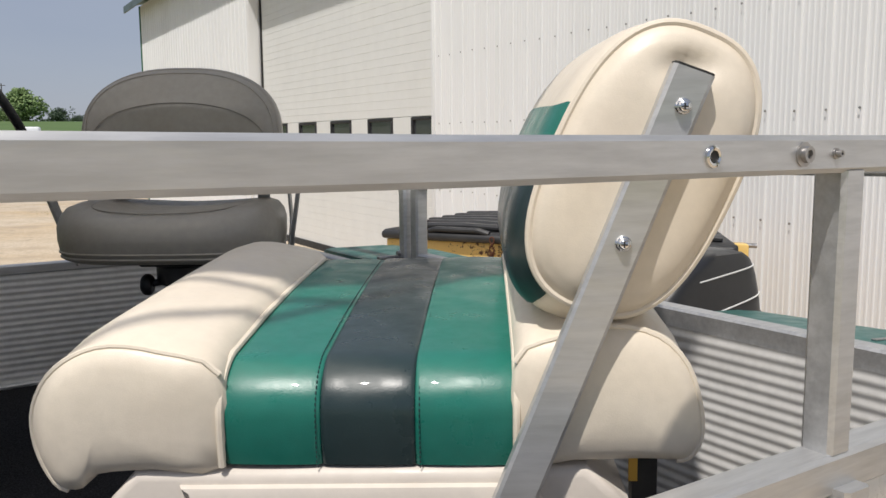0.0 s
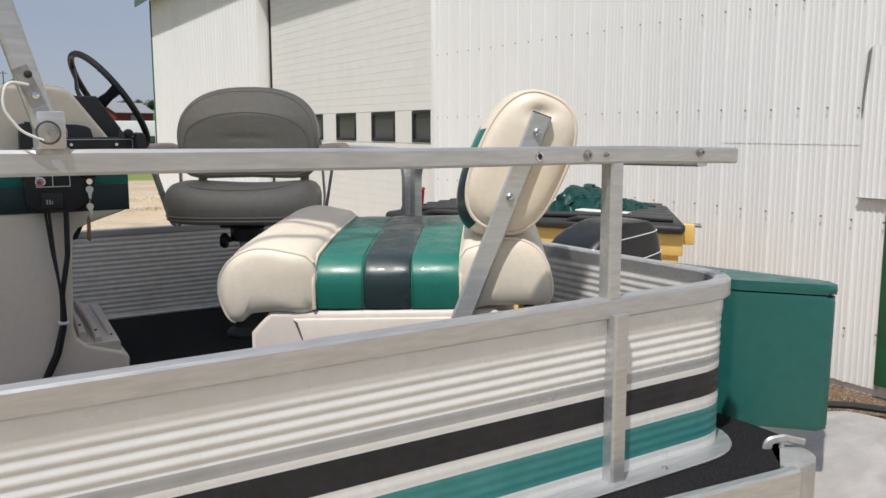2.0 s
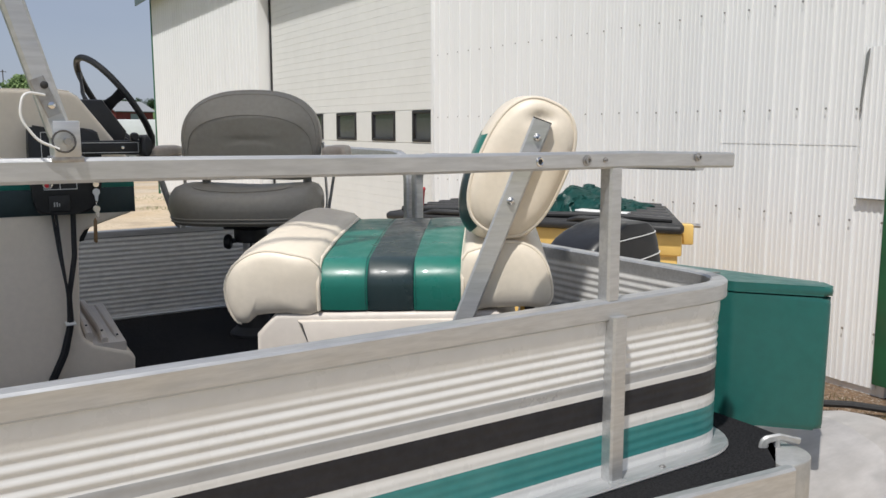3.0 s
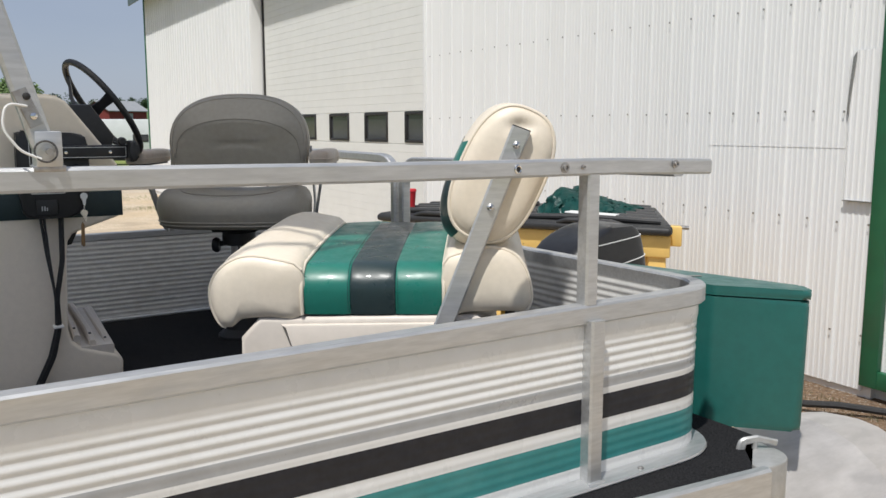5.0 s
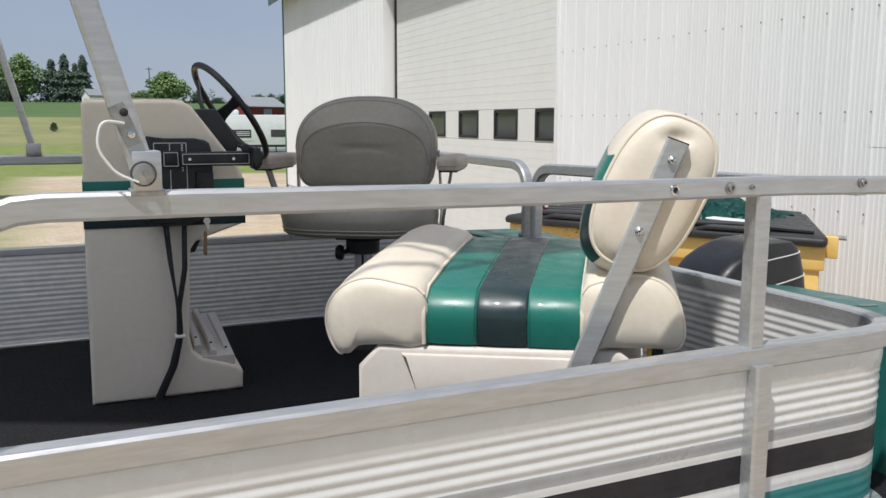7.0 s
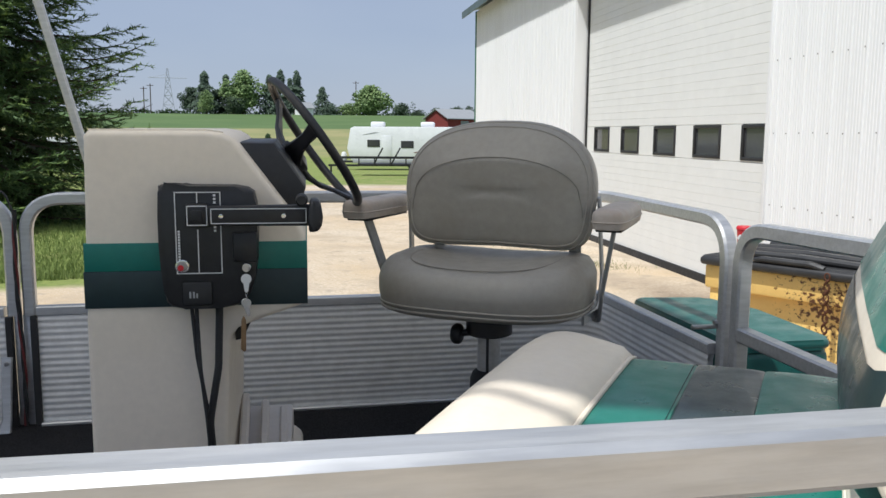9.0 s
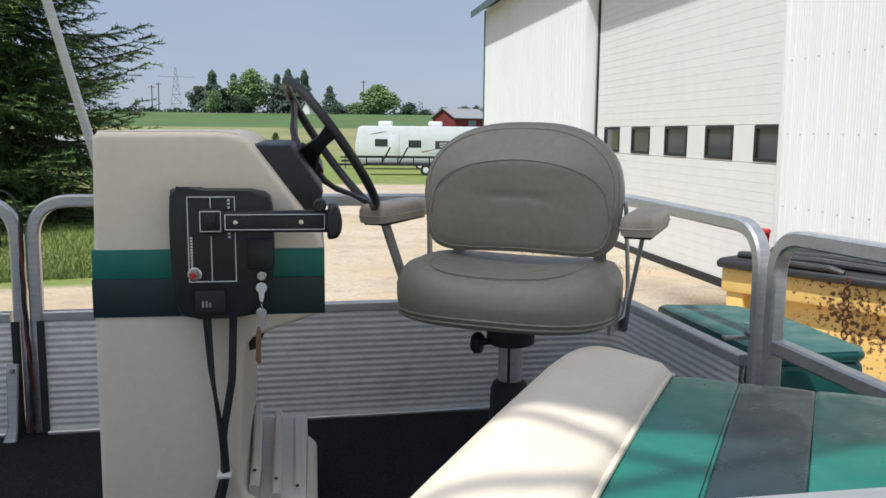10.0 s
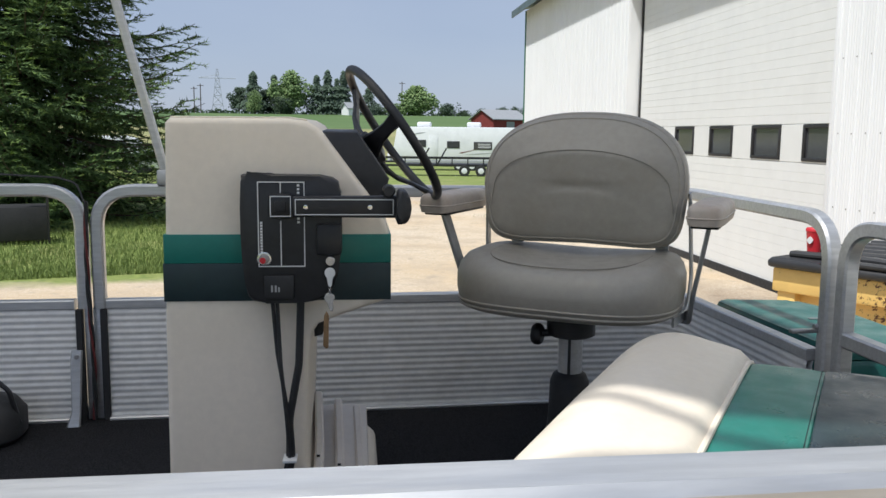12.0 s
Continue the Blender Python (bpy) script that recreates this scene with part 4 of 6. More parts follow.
CF = CY0 - 0.053


def line(x0, z0, x1, z1, w=0.0016, y=CF):
    return box(min(x0, x1) - w / 2, max(x0, x1) + w / 2, y - 0.0008, y + 0.001, min(z0, z1) - w / 2, max(z0, z1) + w / 2)


def frame_lines(x0, x1, z0, z1, w=0.0016, y=CF):
    bm = line(x0, z0, x1, z0, w, y)
    for args in ((x0, z1, x1, z1), (x0, z0, x0, z1), (x1, z0, x1, z1)):
        join(bm, line(*args, w, y))
    return bm


lines = frame_lines(-0.069, 0.005, 0.511, 0.649)
join(lines, line(-0.033, 0.511, -0.033, 0.585))
join(lines, line(-0.033, 0.632, -0.033, 0.649))
part("print_border", lines, LINE, control, "white printed border lines")
for i in range(11):
    part("print_mark", box(-0.0660, -0.0625, CF - 0.0008, CF + 0.001, 0.533 + i * 0.0048, 0.5365 + i * 0.0048), LINE, control, "small white printed mark")
for z in (0.634, 0.628, 0.622, 0.586, 0.580, 0.574):
    part("print_mark", box(-0.0065, -0.0025, CF - 0.0008, CF + 0.001, z + 0.008, z + 0.0115), LINE, control, "small white printed mark")
part("emblem", lathe([(0.009, 0), (0.009, -0.0015), (0.007, -0.002), (0, -0.002)], (-0.0605, CF, 0.5235), 20, "y"), STEEL, control, "round red and silver emblem")
part("emblem_ring", lathe([(0.0115, 0), (0.0115, -0.0012), (0.0095, -0.0016)], (-0.0605, CF, 0.5235), 20, "y"), CHROME, control)
part("emblem_swirl", lathe([(0.0052, -0.0018), (0.0052, -0.0026), (0, -0.0026)], (-0.063, CF, 0.521), 10, "y"), RED, control)
hub = part("lever_hub", box(-0.052, -0.012, CF - 0.014, CF + 0.002, 0.591, 0.631, 0.006, 2), BLACK, control)
part("print_border", frame_lines(-0.048, -0.016, 0.595, 0.627, 0.0016, CF - 0.014), LINE, hub)
part("hub_button", box(-0.041, -0.023, CF - 0.018, CF - 0.013, 0.602, 0.620, 0.002), RUBBER, hub)
lever = part("lever", prism([(-0.012, 0.596), (0.163, 0.594), (0.163, 0.630), (-0.012, 0.628)], CF - 0.034, CF - 0.014, 0.004), BLACK, console, "black throttle lever")
part("print_border", frame_lines(-0.007, 0.148, 0.600, 0.624, 0.0014, CF - 0.0345), LINE, lever, "white printed border lines")
for x in (0.009, 0.111):
    part("screw", lathe([(0.0038, 0), (0.0038, -0.0015), (0, -0.002)], (x, CF - 0.0345, 0.612), 12, "y"), CHROME, lever)
part("handle", prism(smooth_loop([(0.152, 0.592), (0.160, 0.588), (0.169, 0.591), (0.175, 0.605), (0.174, 0.625), (0.169, 0.638), (0.161, 0.640), (0.154, 0.634)], 3), CF - 0.07, CF - 0.006, 0.008, 3), BLACK, lever, "rounded black lever handle", crease=60)
part("trim_knob", lathe([(0.0, 0.02), (0.008, 0.019), (0.0105, 0.01), (0.0105, -0.005), (0.008, -0.01), (0, -0.01)], (0.141, CF - 0.03, 0.638), 16, "y"), BLACK, lever)
sw = part("rocker_switch", box(-0.062, -0.012, CF - 0.004, CF + 0.002, 0.456, 0.497, 0.004), RUBBER, control)
for x0, x1, z1 in ((-0.050, -0.047, 0.480), (-0.044, -0.041, 0.480), (-0.0385, -0.036, 0.477)):
    part("print_mark", box(x0, x1, CF - 0.0048, CF - 0.003, 0.469, z1), GREY_STRIPE, sw, "faded grey printed mark")
ign = part("ignition_housing", box(0.024, 0.066, CF - 0.012, CF + 0.03, 0.530, 0.582, 0.006), BLACK, control)
barrel = part("key_switch", lathe([(0.0085, 0.012), (0.0085, -0.012), (0.007, -0.014), (0, -0.014)], (0.0465, CF - 0.004, 0.522), 18, "y"), CHROME, control, "chrome ignition barrel")


def key_shape(x, y, z, r, turn):
    """A flat key: round bow and short blade hanging down."""
    out = [(r * math.cos(a), r * math.sin(a)) for a in (radians(-60 + 300 * i / 16) for i in range(17))]
    out += [(-r * 0.35, -r * 2.4), (0, -r * 2.7), (r * 0.35, -r * 2.4)]
    c, s = math.cos(turn), math.sin(turn)
    out = [(x + a * c - b * s, z + a * s + b * c) for a, b in out]
    return prism(out, y, y + 0.002, 0.0004, 1)


keys = thing("key_ring", "steel boat keys with brown leather tag hanging from the ignition", "keys", (0.045, CF - 0.02, 0.48), HELM)
part("key", key_shape(0.0460, CF - 0.020, 0.503, 0.0088, 0.0), LINE, keys, "white-capped key")
part("key", key_shape(0.045, CF - 0.018, 0.461, 0.0085, 0.15), CHROME, keys, "steel key")
bm = None
for i in range(7):
    bm = sweep([(0.0455 + 0.0016 * math.cos(a), CF - 0.018 + (0.0016 * math.sin(a) if i % 2 else 0), 0.494 - i * 0.004 + (0.0026 * math.sin(a) if not i % 2 else 0.002 * math.cos(a))) for a in (2 * math.pi * k / 8 for k in range(8))], circle(0.0005, 4), up=(0.3, 1, 0.2), bm=bm, closed=True)
part("chain", bm, CHROME, keys)
part("leather_tag", prism([(0.034, 0.381), (0.036, 0.432), (0.040, 0.440), (0.044, 0.432), (0.043, 0.378), (0.039, 0.376)], CF - 0.020, CF - 0.016, 0.001), material("brown leather", (0.28, 0.17, 0.08), 0.6, 0, 0.3, 80, 0.4, 30), keys, "worn brown leather tag")


def cable(points, r, name, parent, mat=None):
    return part(name, sweep(fillet(points, 0.12, 8), circle(r, 8), up=(0, 1, 0)), mat or RUBBER, parent, "black control cable")


cable([(-0.052, CF + 0.03, 0.455), (-0.044, CF + 0.02, 0.36), (-0.028, CF + 0.025, 0.25), (-0.030, CF + 0.035, 0.165), (-0.05, CF + 0.036, 0.09), (-0.10, CF + 0.04, -0.016)], 0.0034, "cable", console)
cable([(-0.044, CF + 0.03, 0.455), (-0.038, CF + 0.012, 0.34), (-0.030, CF + 0.015, 0.25), (-0.026, CF + 0.028, 0.165), (-0.045, CF + 0.03, 0.09), (-0.094, CF + 0.038, -0.016)], 0.0034, "cable", console)
cable([(-0.004, CF + 0.03, 0.455), (-0.008, CF + 0.02, 0.34), (-0.026, CF + 0.022, 0.24), (-0.023, CF + 0.034, 0.165), (-0.04, CF + 0.034, 0.09), (-0.088, CF + 0.04, -0.014)], 0.0065, "cable", console)
part("cable_tie", box(-0.038, -0.014, CF + 0.012, CF + 0.046, 0.166, 0.171, 0.001), LINE, console, "white nylon cable tie")
# small black triangular bracket under the console's chamfer
part("cable_boot", prism([(0.012, 0.392), (0.048, 0.408), (0.028, 0.365), (0.014, 0.362)], CY0 + 0.06, CY0 + 0.13, 0.004), RUBBER, console)

# black instrument pod and steering wheel
pod = part("instrument_pod", prism([(-0.01, 0.716), (0.01, 0.730), (0.092, 0.730), (0.148, 0.648), (0.138, 0.612), (0.07, 0.60)], CY0 + 0.055, CY1 - 0.01, 0.007, 2), BLACK, console, "black plastic instrument pod")
en = Vector((0.816, 0.132, 0.563)).normalized()
e1 = Vector((0.59, 0, -0.80))
e1 = (e1 - en * en.dot(e1)).normalized()
e2 = en.cross(e1)
e2 = e2 if e2.y > 0 else -e2
WC = Vector((0.168, 1.440, 0.7215))
R_W = 0.156
wheel = part("steering_wheel", sweep([WC + R_W * (math.cos(a) * e1 + math.sin(a) * e2) for a in (2 * math.pi * i / 48 for i in range(48))], circle(0.0092, 12), up=en, closed=True), BLACK, console, "black plastic steering wheel")
HUB = WC - en * 0.058
part("hub", sweep([HUB - en * 0.02, HUB + en * 0.012, HUB + en * 0.022], circle(0.040, 20), up=e1, scales=[1.0, 0.95, 0.5]), BLACK, wheel)
for ang in (-100, 20, 140):
    d = math.cos(radians(ang)) * e1 + math.sin(radians(ang)) * e2
    part("spoke", sweep([HUB + d * 0.015, HUB + d * 0.05 + en * 0.004, HUB + d * 0.085 + en * 0.016, HUB + d * 0.115 + en * 0.036, WC + d * (R_W - 0.012) - en * 0.006, WC + d * (R_W - 0.002)], ring_round(0.05, 0.014, 0.005), up=en, scales=[1.15, 0.95, 0.66, 0.52, 0.62, 0.95]), BLACK, wheel)
part("steering_column", sweep([HUB - en * 0.015, HUB - en * 0.09], circle(0.034, 18), up=e1, scales=[0.85, 1.15]), BLACK, console)
part("column_boss", sweep([HUB - en * 0.05, HUB - en * 0.13], circle(0.05, 18), up=e1, scales=[0.9, 1.1]), BLACK, console)

# ---- helm chair: faces -y ----
CHAIR = pose(-0.622, 1.956, 1.011, 0, 0, 7)
chair = thing("helm_chair", "taupe vinyl helm chair with armrests on an aluminium pedestal", "chair", (0, 0, 0), CHAIR)


LIFT = 0.016


def seat_form(a, b, h):
    """Front edge rolls down, the middle dips, the rear corners rise."""
    f = -b / 0.2
    z = h + LIFT
    if h > 0.40:
        z -= 0.016 * max(0.0, 1 - (a / 0.2) ** 2) * max(0.0, 1 - (b / 0.2) ** 2)
        z += 0.012 * (a / 0.22) ** 2
        z -= 0.012 * max(0.0, f) ** 2
    return Vector((a * (1 - 0.07 * max(0, -f)), b + 0.005, z))


SEAM_TAUPE = material("dark taupe seam", (0.235, 0.215, 0.18), 0.6)
s_out = oval(0.229, 0.198, 3.2, 0, 56)
sc = part("seat_cushion", pillow(s_out, [(0.06, 0.338), (0.02, 0.340), (0.006, 0.346), (0.0, 0.362), (-0.004, 0.385), (-0.004, 0.405), (0.002, 0.425), (0.013, 0.440), (0.03, 0.449), (0.06, 0.455), (0.10, 0.457), (0.15, 0.457), (0.19, 0.457)], seat_form), TAUPE, chair, "padded taupe vinyl seat", crease=170)
for z, o in ((0.352, 0.002), (0.3625, -0.0005)):
    part("piping", sweep([seat_form(a * (1 - o / 0.22), b * (1 - o / 0.215), z) for a, b in s_out], circle(0.0026, 6), closed=True), TAUPE, sc)
s_in = oval(0.165, 0.16, 3.2, 0, 48)
part("seam", sweep([seat_form(a, b + 0.005, 0.4545) for a, b in s_in[24:] + s_in[:1] if b < 0.02], circle(0.0013, 6)), SEAM_TAUPE, sc)
part("seat_pan", box(-0.07, 0.07, -0.07, 0.07, 0.336, 0.358, 0.006), BLACK, chair)


def back_outline(n=64):
    """Broad arched top, tighter lower corners."""
    out = []
    for i in range(n):
        t = 2 * math.pi * i / n
        c, s = math.cos(t), math.sin(t)
        p = 2.5 if s > 0 else 5.6
        x = 0.223 * abs(c) ** (2 / p) * (1 if c >= 0 else -1)
        z = (0.156 if s > 0 else 0.128) * abs(s) ** (2 / p) * (1 if s >= 0 else -1)
        out.append((x * (1.0 - 0.07 * (z < 0) * abs(z) / 0.13 - 0.02 * (z > 0) * z / 0.15), z))
    return out


def back_form(a, b, h):
    """Leaning back, its sides wrapping forwards."""
    side = max(0.0, 1 - (abs(a) / 0.21) ** 3)
    crest = 0.070 - 0.9 * a * a
    swell = (0.156 - b) / (0.156 - crest) if b > crest else 1.0 - 0.95 * (crest - b) / (crest + 0.125)
    fold = math.exp(-((b + 0.020 - 0.018 * (1 - (a / 0.15) ** 2)) / 0.009) ** 2) * max(0.0, 1 - (a / 0.16) ** 2)
    sag = 0.0012 * math.sin(31 * a + 9 * b) * math.sin(23 * b + 2)
    lumbar = (0.040 * max(0.0, min(1.0, swell)) * side - 0.0045 * fold + sag * side) * (h < -0.02)
    return Vector((a, 0.085 + h - 0.55 * a * a + 0.10 * b - lumbar, 0.611 + b - 0.010 * (a / 0.2) ** 2 * (b < 0)))


b_out = back_outline()
cb = part("backrest", pillow(b_out, [(0.09, 0.030), (0.03, 0.029), (0.008, 0.024), (0.0, 0.012), (0.0, -0.008), (0.003, -0.017), (0.012, -0.026), (0.022, -0.030), (0.025, -0.0318, 0.96), (0.026, -0.0325, 0.92), (0.027, -0.0335, 0.86), (0.028, -0.0345, 0.8), (0.028, -0.0353, 0.73), *[(0.028, -0.036 - 0.0013 * i / 11, 0.66 - 0.055 * i) for i in range(12)]], back_form), TAUPE, chair, "padded taupe vinyl backrest", crease=170)
for inset, h in ((0.004, -0.0185), (0.0125, -0.0268)):
    part("piping", sweep([back_form(a * (1 - inset / 0.204), b * (1 - inset / 0.14), h) for a, b in b_out], circle(0.0021, 6), up=(0, 1, 0), closed=True), TAUPE, cb)
arc = [back_form(0.199 * math.cos(radians(t)), -0.085 + 0.160 * math.sin(radians(t)) ** 0.5, -0.0378 + 0.0075 * abs(math.cos(radians(t))) ** 8) for t in range(4, 178, 3)]
part("seam", sweep(arc, circle(0.0010, 6), up=(0, 1, 0)), SEAM_TAUPE, cb)
for side in (-1, 1):
    x = 0.236 * side
    part("side_bracket", sweep(fillet([(x * 0.92, -0.03, 0.345), (x * 0.98, 0.06, 0.35), (x * 0.98, 0.10, 0.42), (x * 0.95, 0.075, 0.60)], 0.05, 6), ring_round(0.022, 0.006, 0.002), up=(side, 0, 0)), ALU_DULL, chair, "flat aluminium side bracket")
    part("arm_support", sweep(fillet([(x * 0.94, 0.05, 0.343), (x * 1.02, 0.03, 0.345), (x * 1.06, 0.0, 0.40), (x * 1.20, -0.05, 0.562)], 0.04, 6), ring_round(0.028, 0.009, 0.002), up=(side, 0, 0.2)), ALU_DULL, chair, "flat aluminium arm support")
    pad = pillow(oval(0.035, 0.132, 6.0, 0, 40), [(0.01, -0.006), (0.002, -0.004), (0.0, 0.004), (0.0, 0.022), (0.002, 0.029), (0.008, 0.034), (0.018, 0.036)], lambda a, b, h, s=side: Vector((0.277 * s + a, 0.008 + b, 0.555 + h)))
    ap = part("armrest", pad, PAD_TAUPE, chair, "worn taupe vinyl arm pad", crease=60)
    part("piping", sweep([(0.277 * side + a * 1.005, 0.008 + b * 1.003, 0.565) for a, b in oval(0.035, 0.132, 6.0, 0, 40)], circle(0.002, 6), closed=True), PAD_TAUPE, ap)
    part("pad_base", box(0.277 * side - 0.026, 0.277 * side + 0.026, -0.10, 0.115, 0.544, 0.551, 0.002), BLACK, ap, "black plastic pad base")
for x in (-0.165, 0.165):
    part("back_support", box(x - 0.014, x + 0.014, 0.112, 0.120, 0.40, 0.56, 0.002), ALU_DULL, chair, "flat aluminium back support")
part("knuckle", lathe([(0.045, 0.29), (0.052, 0.294), (0.052, 0.330), (0.06, 0.337), (0, 0.337)], (0, 0, 0), 20), BLACK, chair)
knob = part("lock_knob", rod((-0.030, -0.02, 0.298), (-0.062, -0.03, 0.294), 0.008, 10), BLACK, chair, "black lock knob")
part("knob_grip", lathe([(0.0, -0.008), (0.019, -0.007), (0.024, 0.0), (0.024, 0.008), (0.019, 0.014), (0, 0.015)], (-0.068, -0.032, 0.293), 12, "x"), BLACK, knob)
col = part("column", rod((0, 0, 0.15), (0, 0, 0.31), 0.026, 28), ALU, chair, "bright aluminium pedestal tube")
# narrow black strip down the near side of the tube
part("column_slot", box(0.002, 0.008, -0.0275, -0.024, 0.2, 0.31), BLACK, col)
part("pedestal_boot", lathe([(0.075, -0.010), (0.075, 0.0), (0.052, 0.02), (0.044, 0.12), (0.042, 0.19), (0.036, 0.205), (0.028, 0.21)], (0, 0, 0), 24), RUBBER, chair, "black plastic pedestal base")


# ---- stern boxes ----
def storage_box(outline, top, bottom, label, tip=0.0, lean=0.0):
    cx, cy = sum(p[0] for p in outline) / len(outline), sum(p[1] for p in outline) / len(outline)
    seated = BOAT @ pose(cx, cy, top, tip, 0, 0) @ Matrix.Rotation(radians(lean), 4, Vector((0.643, 0.766, 0))) @ Matrix.Translation((-cx, -cy, -top))
    b = thing("storage_box", label, "storage box", (cx, cy, bottom), seated, "stern boxes")
    rim = plan(outline + outline[:2], 0.025, 4)[1:]
    rim = rim[:-1]
    big = [(cx + (x - cx) * 1.012, cy + (y - cy) * 1.012) for x, y in rim]
    part("body", prism(rim, bottom, top - 0.027, 0.014, 3, axes="xy"), GREEN_BOX, b)
    lid = part("lid", prism(big, top - 0.0235, top, 0.0115, 4, axes="xy"), GREEN_BOX, b, "green lid")
    part("hasp", box(cx - 0.03, cx + 0.03, cy - 0.005, cy + 0.005, top, top + 0.003, 0.001), STEEL, lid)
    return b


storage_box([(1.425, 0.196), (1.588, 0.042), (1.672, 0.130), (1.64, 0.70), (1.35, 0.70)], 0.272, -0.07, "green moulded plastic stern box with turned end, lid shut", -5.5, 5.5)
storage_box([(1.20, 1.285), (1.435, 1.280), (1.450, 1.60), (1.40, 1.765), (1.20, 1.80)], 0.297, -0.008, "green moulded plastic stern storage box, lid shut")


# ---- outboard ----
motor = thing("outboard_motor", "black outboard motor with white pinstripes on the stern", "outboard motor", (1.6, 0.95, -0.6), BOAT @ Matrix.Translation((0.111, 0.007, -0.010)))


COWL = ((0.03, 1.42, 1.770, 0.115), (0.09, 1.365, 1.792, 0.128), (0.155, 1.342, 1.800, 0.132), (0.188, 1.340, 1.800, 0.132), (0.200, 1.346, 1.799, 0.130), (0.205, 1.362, 1.797, 0.126), (0.2075, 1.415, 1.796, 0.121), (0.212, 1.432, 1.795, 0.1205),
        (0.235, 1.442, 1.792, 0.119), (0.265, 1.458, 1.785, 0.117), (0.292, 1.485, 1.778, 0.114), (0.315, 1.525, 1.770, 0.110), (0.333, 1.57, 1.760, 0.104), (0.346, 1.61, 1.745, 0.092), (0.351, 1.64, 1.725, 0.07))


def on_cowl(t, z, proud=1.008):
    """A point on the hood's skin at a turn t round it and a height z."""
    for (z0, a0, b0, h0), (z1, a1, b1, h1) in zip(COWL, COWL[1:]):
        if z0 <= z <= z1:
            f = (z - z0) / (z1 - z0)
            a, b, h = a0 + (a1 - a0) * f, b0 + (b1 - b0) * f, h0 + (h1 - h0) * f
            c, q = math.cos(t), math.sin(t)
            return Vector(((a + b) / 2 + proud * (b - a) / 2 * abs(c) ** (2 / 6.5) * (1 if c >= 0 else -1), 0.95 + proud * h * abs(q) ** (2 / 6.5) * (1 if q >= 0 else -1), z))


def cowl():
    """Wedge-shaped hood: low nose to the front, tall rounded rear."""
    bm, loops = bmesh.new(), []
    for z, x0, x1, half in COWL:
        o = oval((x1 - x0) / 2, half, 6.5, 0, 40)
        loops.append([bm.verts.new(((x0 + x1) / 2 + a, 0.95 + b, z)) for a, b in o])
    for p, q in zip(loops, loops[1:]):
        for i in range(40):
            bm.faces.new((p[i], p[(i + 1) % 40], q[(i + 1) % 40], q[i]))
    bm.faces.new(loops[0][::-1])
    bm.faces.new(loops[-1])
    return bm


mc = part("cowl", cowl(), material("gloss black paint", (0.012, 0.012, 0.013), 0.38, 0, 0.2, 30, 0.3, 8, (0.035, 0.035, 0.036), coat=0.1), motor, "glossy black engine cowl", crease=28)
for z0, slope, t0 in ((0.205, 0.13, 258), (0.135, 0.13, 262), (0.285, 0.10, 262)):
    pts = []
    for i in range(61):
        t = radians(t0 + (372 - t0) * i / 60)
        x = on_cowl(t, z0).x
        pts.append(on_cowl(t, z0 + slope * (x - 1.44)))
    part("pinstripe", sweep(pts, ring_round(0.003, 0.003, 0.0005, 2)), LINE, mc, "white pinstripe")
for x in (1.375, 1.41):
    part("latch", sweep(fillet([(x, 0.835, 0.198), (x + 0.01, 0.845, 0.216), (x + 0.045, 0.865, 0.214), (x + 0.06, 0.87, 0.198)], 0.01), circle(0.006, 8)), STEEL, mc, "worn hood latch")
bars = None
for i in range(7):
    bars = box(1.60 + i * 0.021, 1.615 + i * 0.021, 0.8165, 0.8225, 0.108 + 0.0012 * i, 0.135 + 0.0012 * i, bm=bars)
part("lettering_bars", bars, LINE, mc, "white lettering-sized bars")
part("tilt_handle", sweep(fillet([(1.42, 0.83, 0.20), (1.40, 0.815, 0.225), (1.36, 0.83, 0.22)], 0.02), circle(0.012, 8)), RUBBER, motor)
part("lower_cowl", box(1.43, 1.73, 0.85, 1.05, -0.12, 0.04, 0.03, 3), BLACK, motor)
part("mid_section", box(1.50, 1.66, 0.90, 1.00, -0.55, -0.1, 0.03, 2), BLACK, motor)
part("bracket", box(1.36, 1.5, 0.86, 1.04, -0.2, 0.0, 0.015), BLACK, motor)
part("transom", box(1.34, 1.43, 0.7, 1.3, -0.35, -0.046), ALU_DULL, boat)

# ---- near canopy bar: foot block, strap bar, pin and lanyard ----
DARK_STEEL = material("dark tarnished steel", (0.11, 0.105, 0.10), 0.45, 0.5, 0.3, 80)
near_bar = thing("canopy_bar", "aluminium canopy bar in a square foot block on the rail", "canopy bar", (-0.057, 0.015, 0.612), BOAT, "canopy bars")
BY = 0.014
part("foot_block", box(-0.071, -0.041, BY - 0.017, BY + 0.018, 0.614, 0.657, 0.002), ALU, near_bar, "square aluminium foot block")
part("clamp_plate", box(-0.074, -0.038, BY - 0.016, BY + 0.017, 0.6085, 0.6155, 0.001), STEEL, near_bar)
bar_foot, bar_top = Vector((-0.0605, BY, 0.640)), Vector((-0.383, BY + 0.04, 1.81))
bar = part("bar", sweep([bar_foot, bar_top], ring_round(0.026, 0.022, 0.004), up=(0, 1, 0)), ALU, near_bar, "square aluminium canopy bar")
bd = (bar_top - bar_foot).normalized()
tab = part("lanyard_tab", sweep([bar_foot + bd * 0.024 + Vector((0, -0.0125, 0)), bar_foot + bd * 0.068 + Vector((-0.006, -0.0125, 0))], ring_round(0.017, 0.004, 0.0015), up=(0, 1, 0)), STEEL, near_bar, "grey steel lanyard tab")
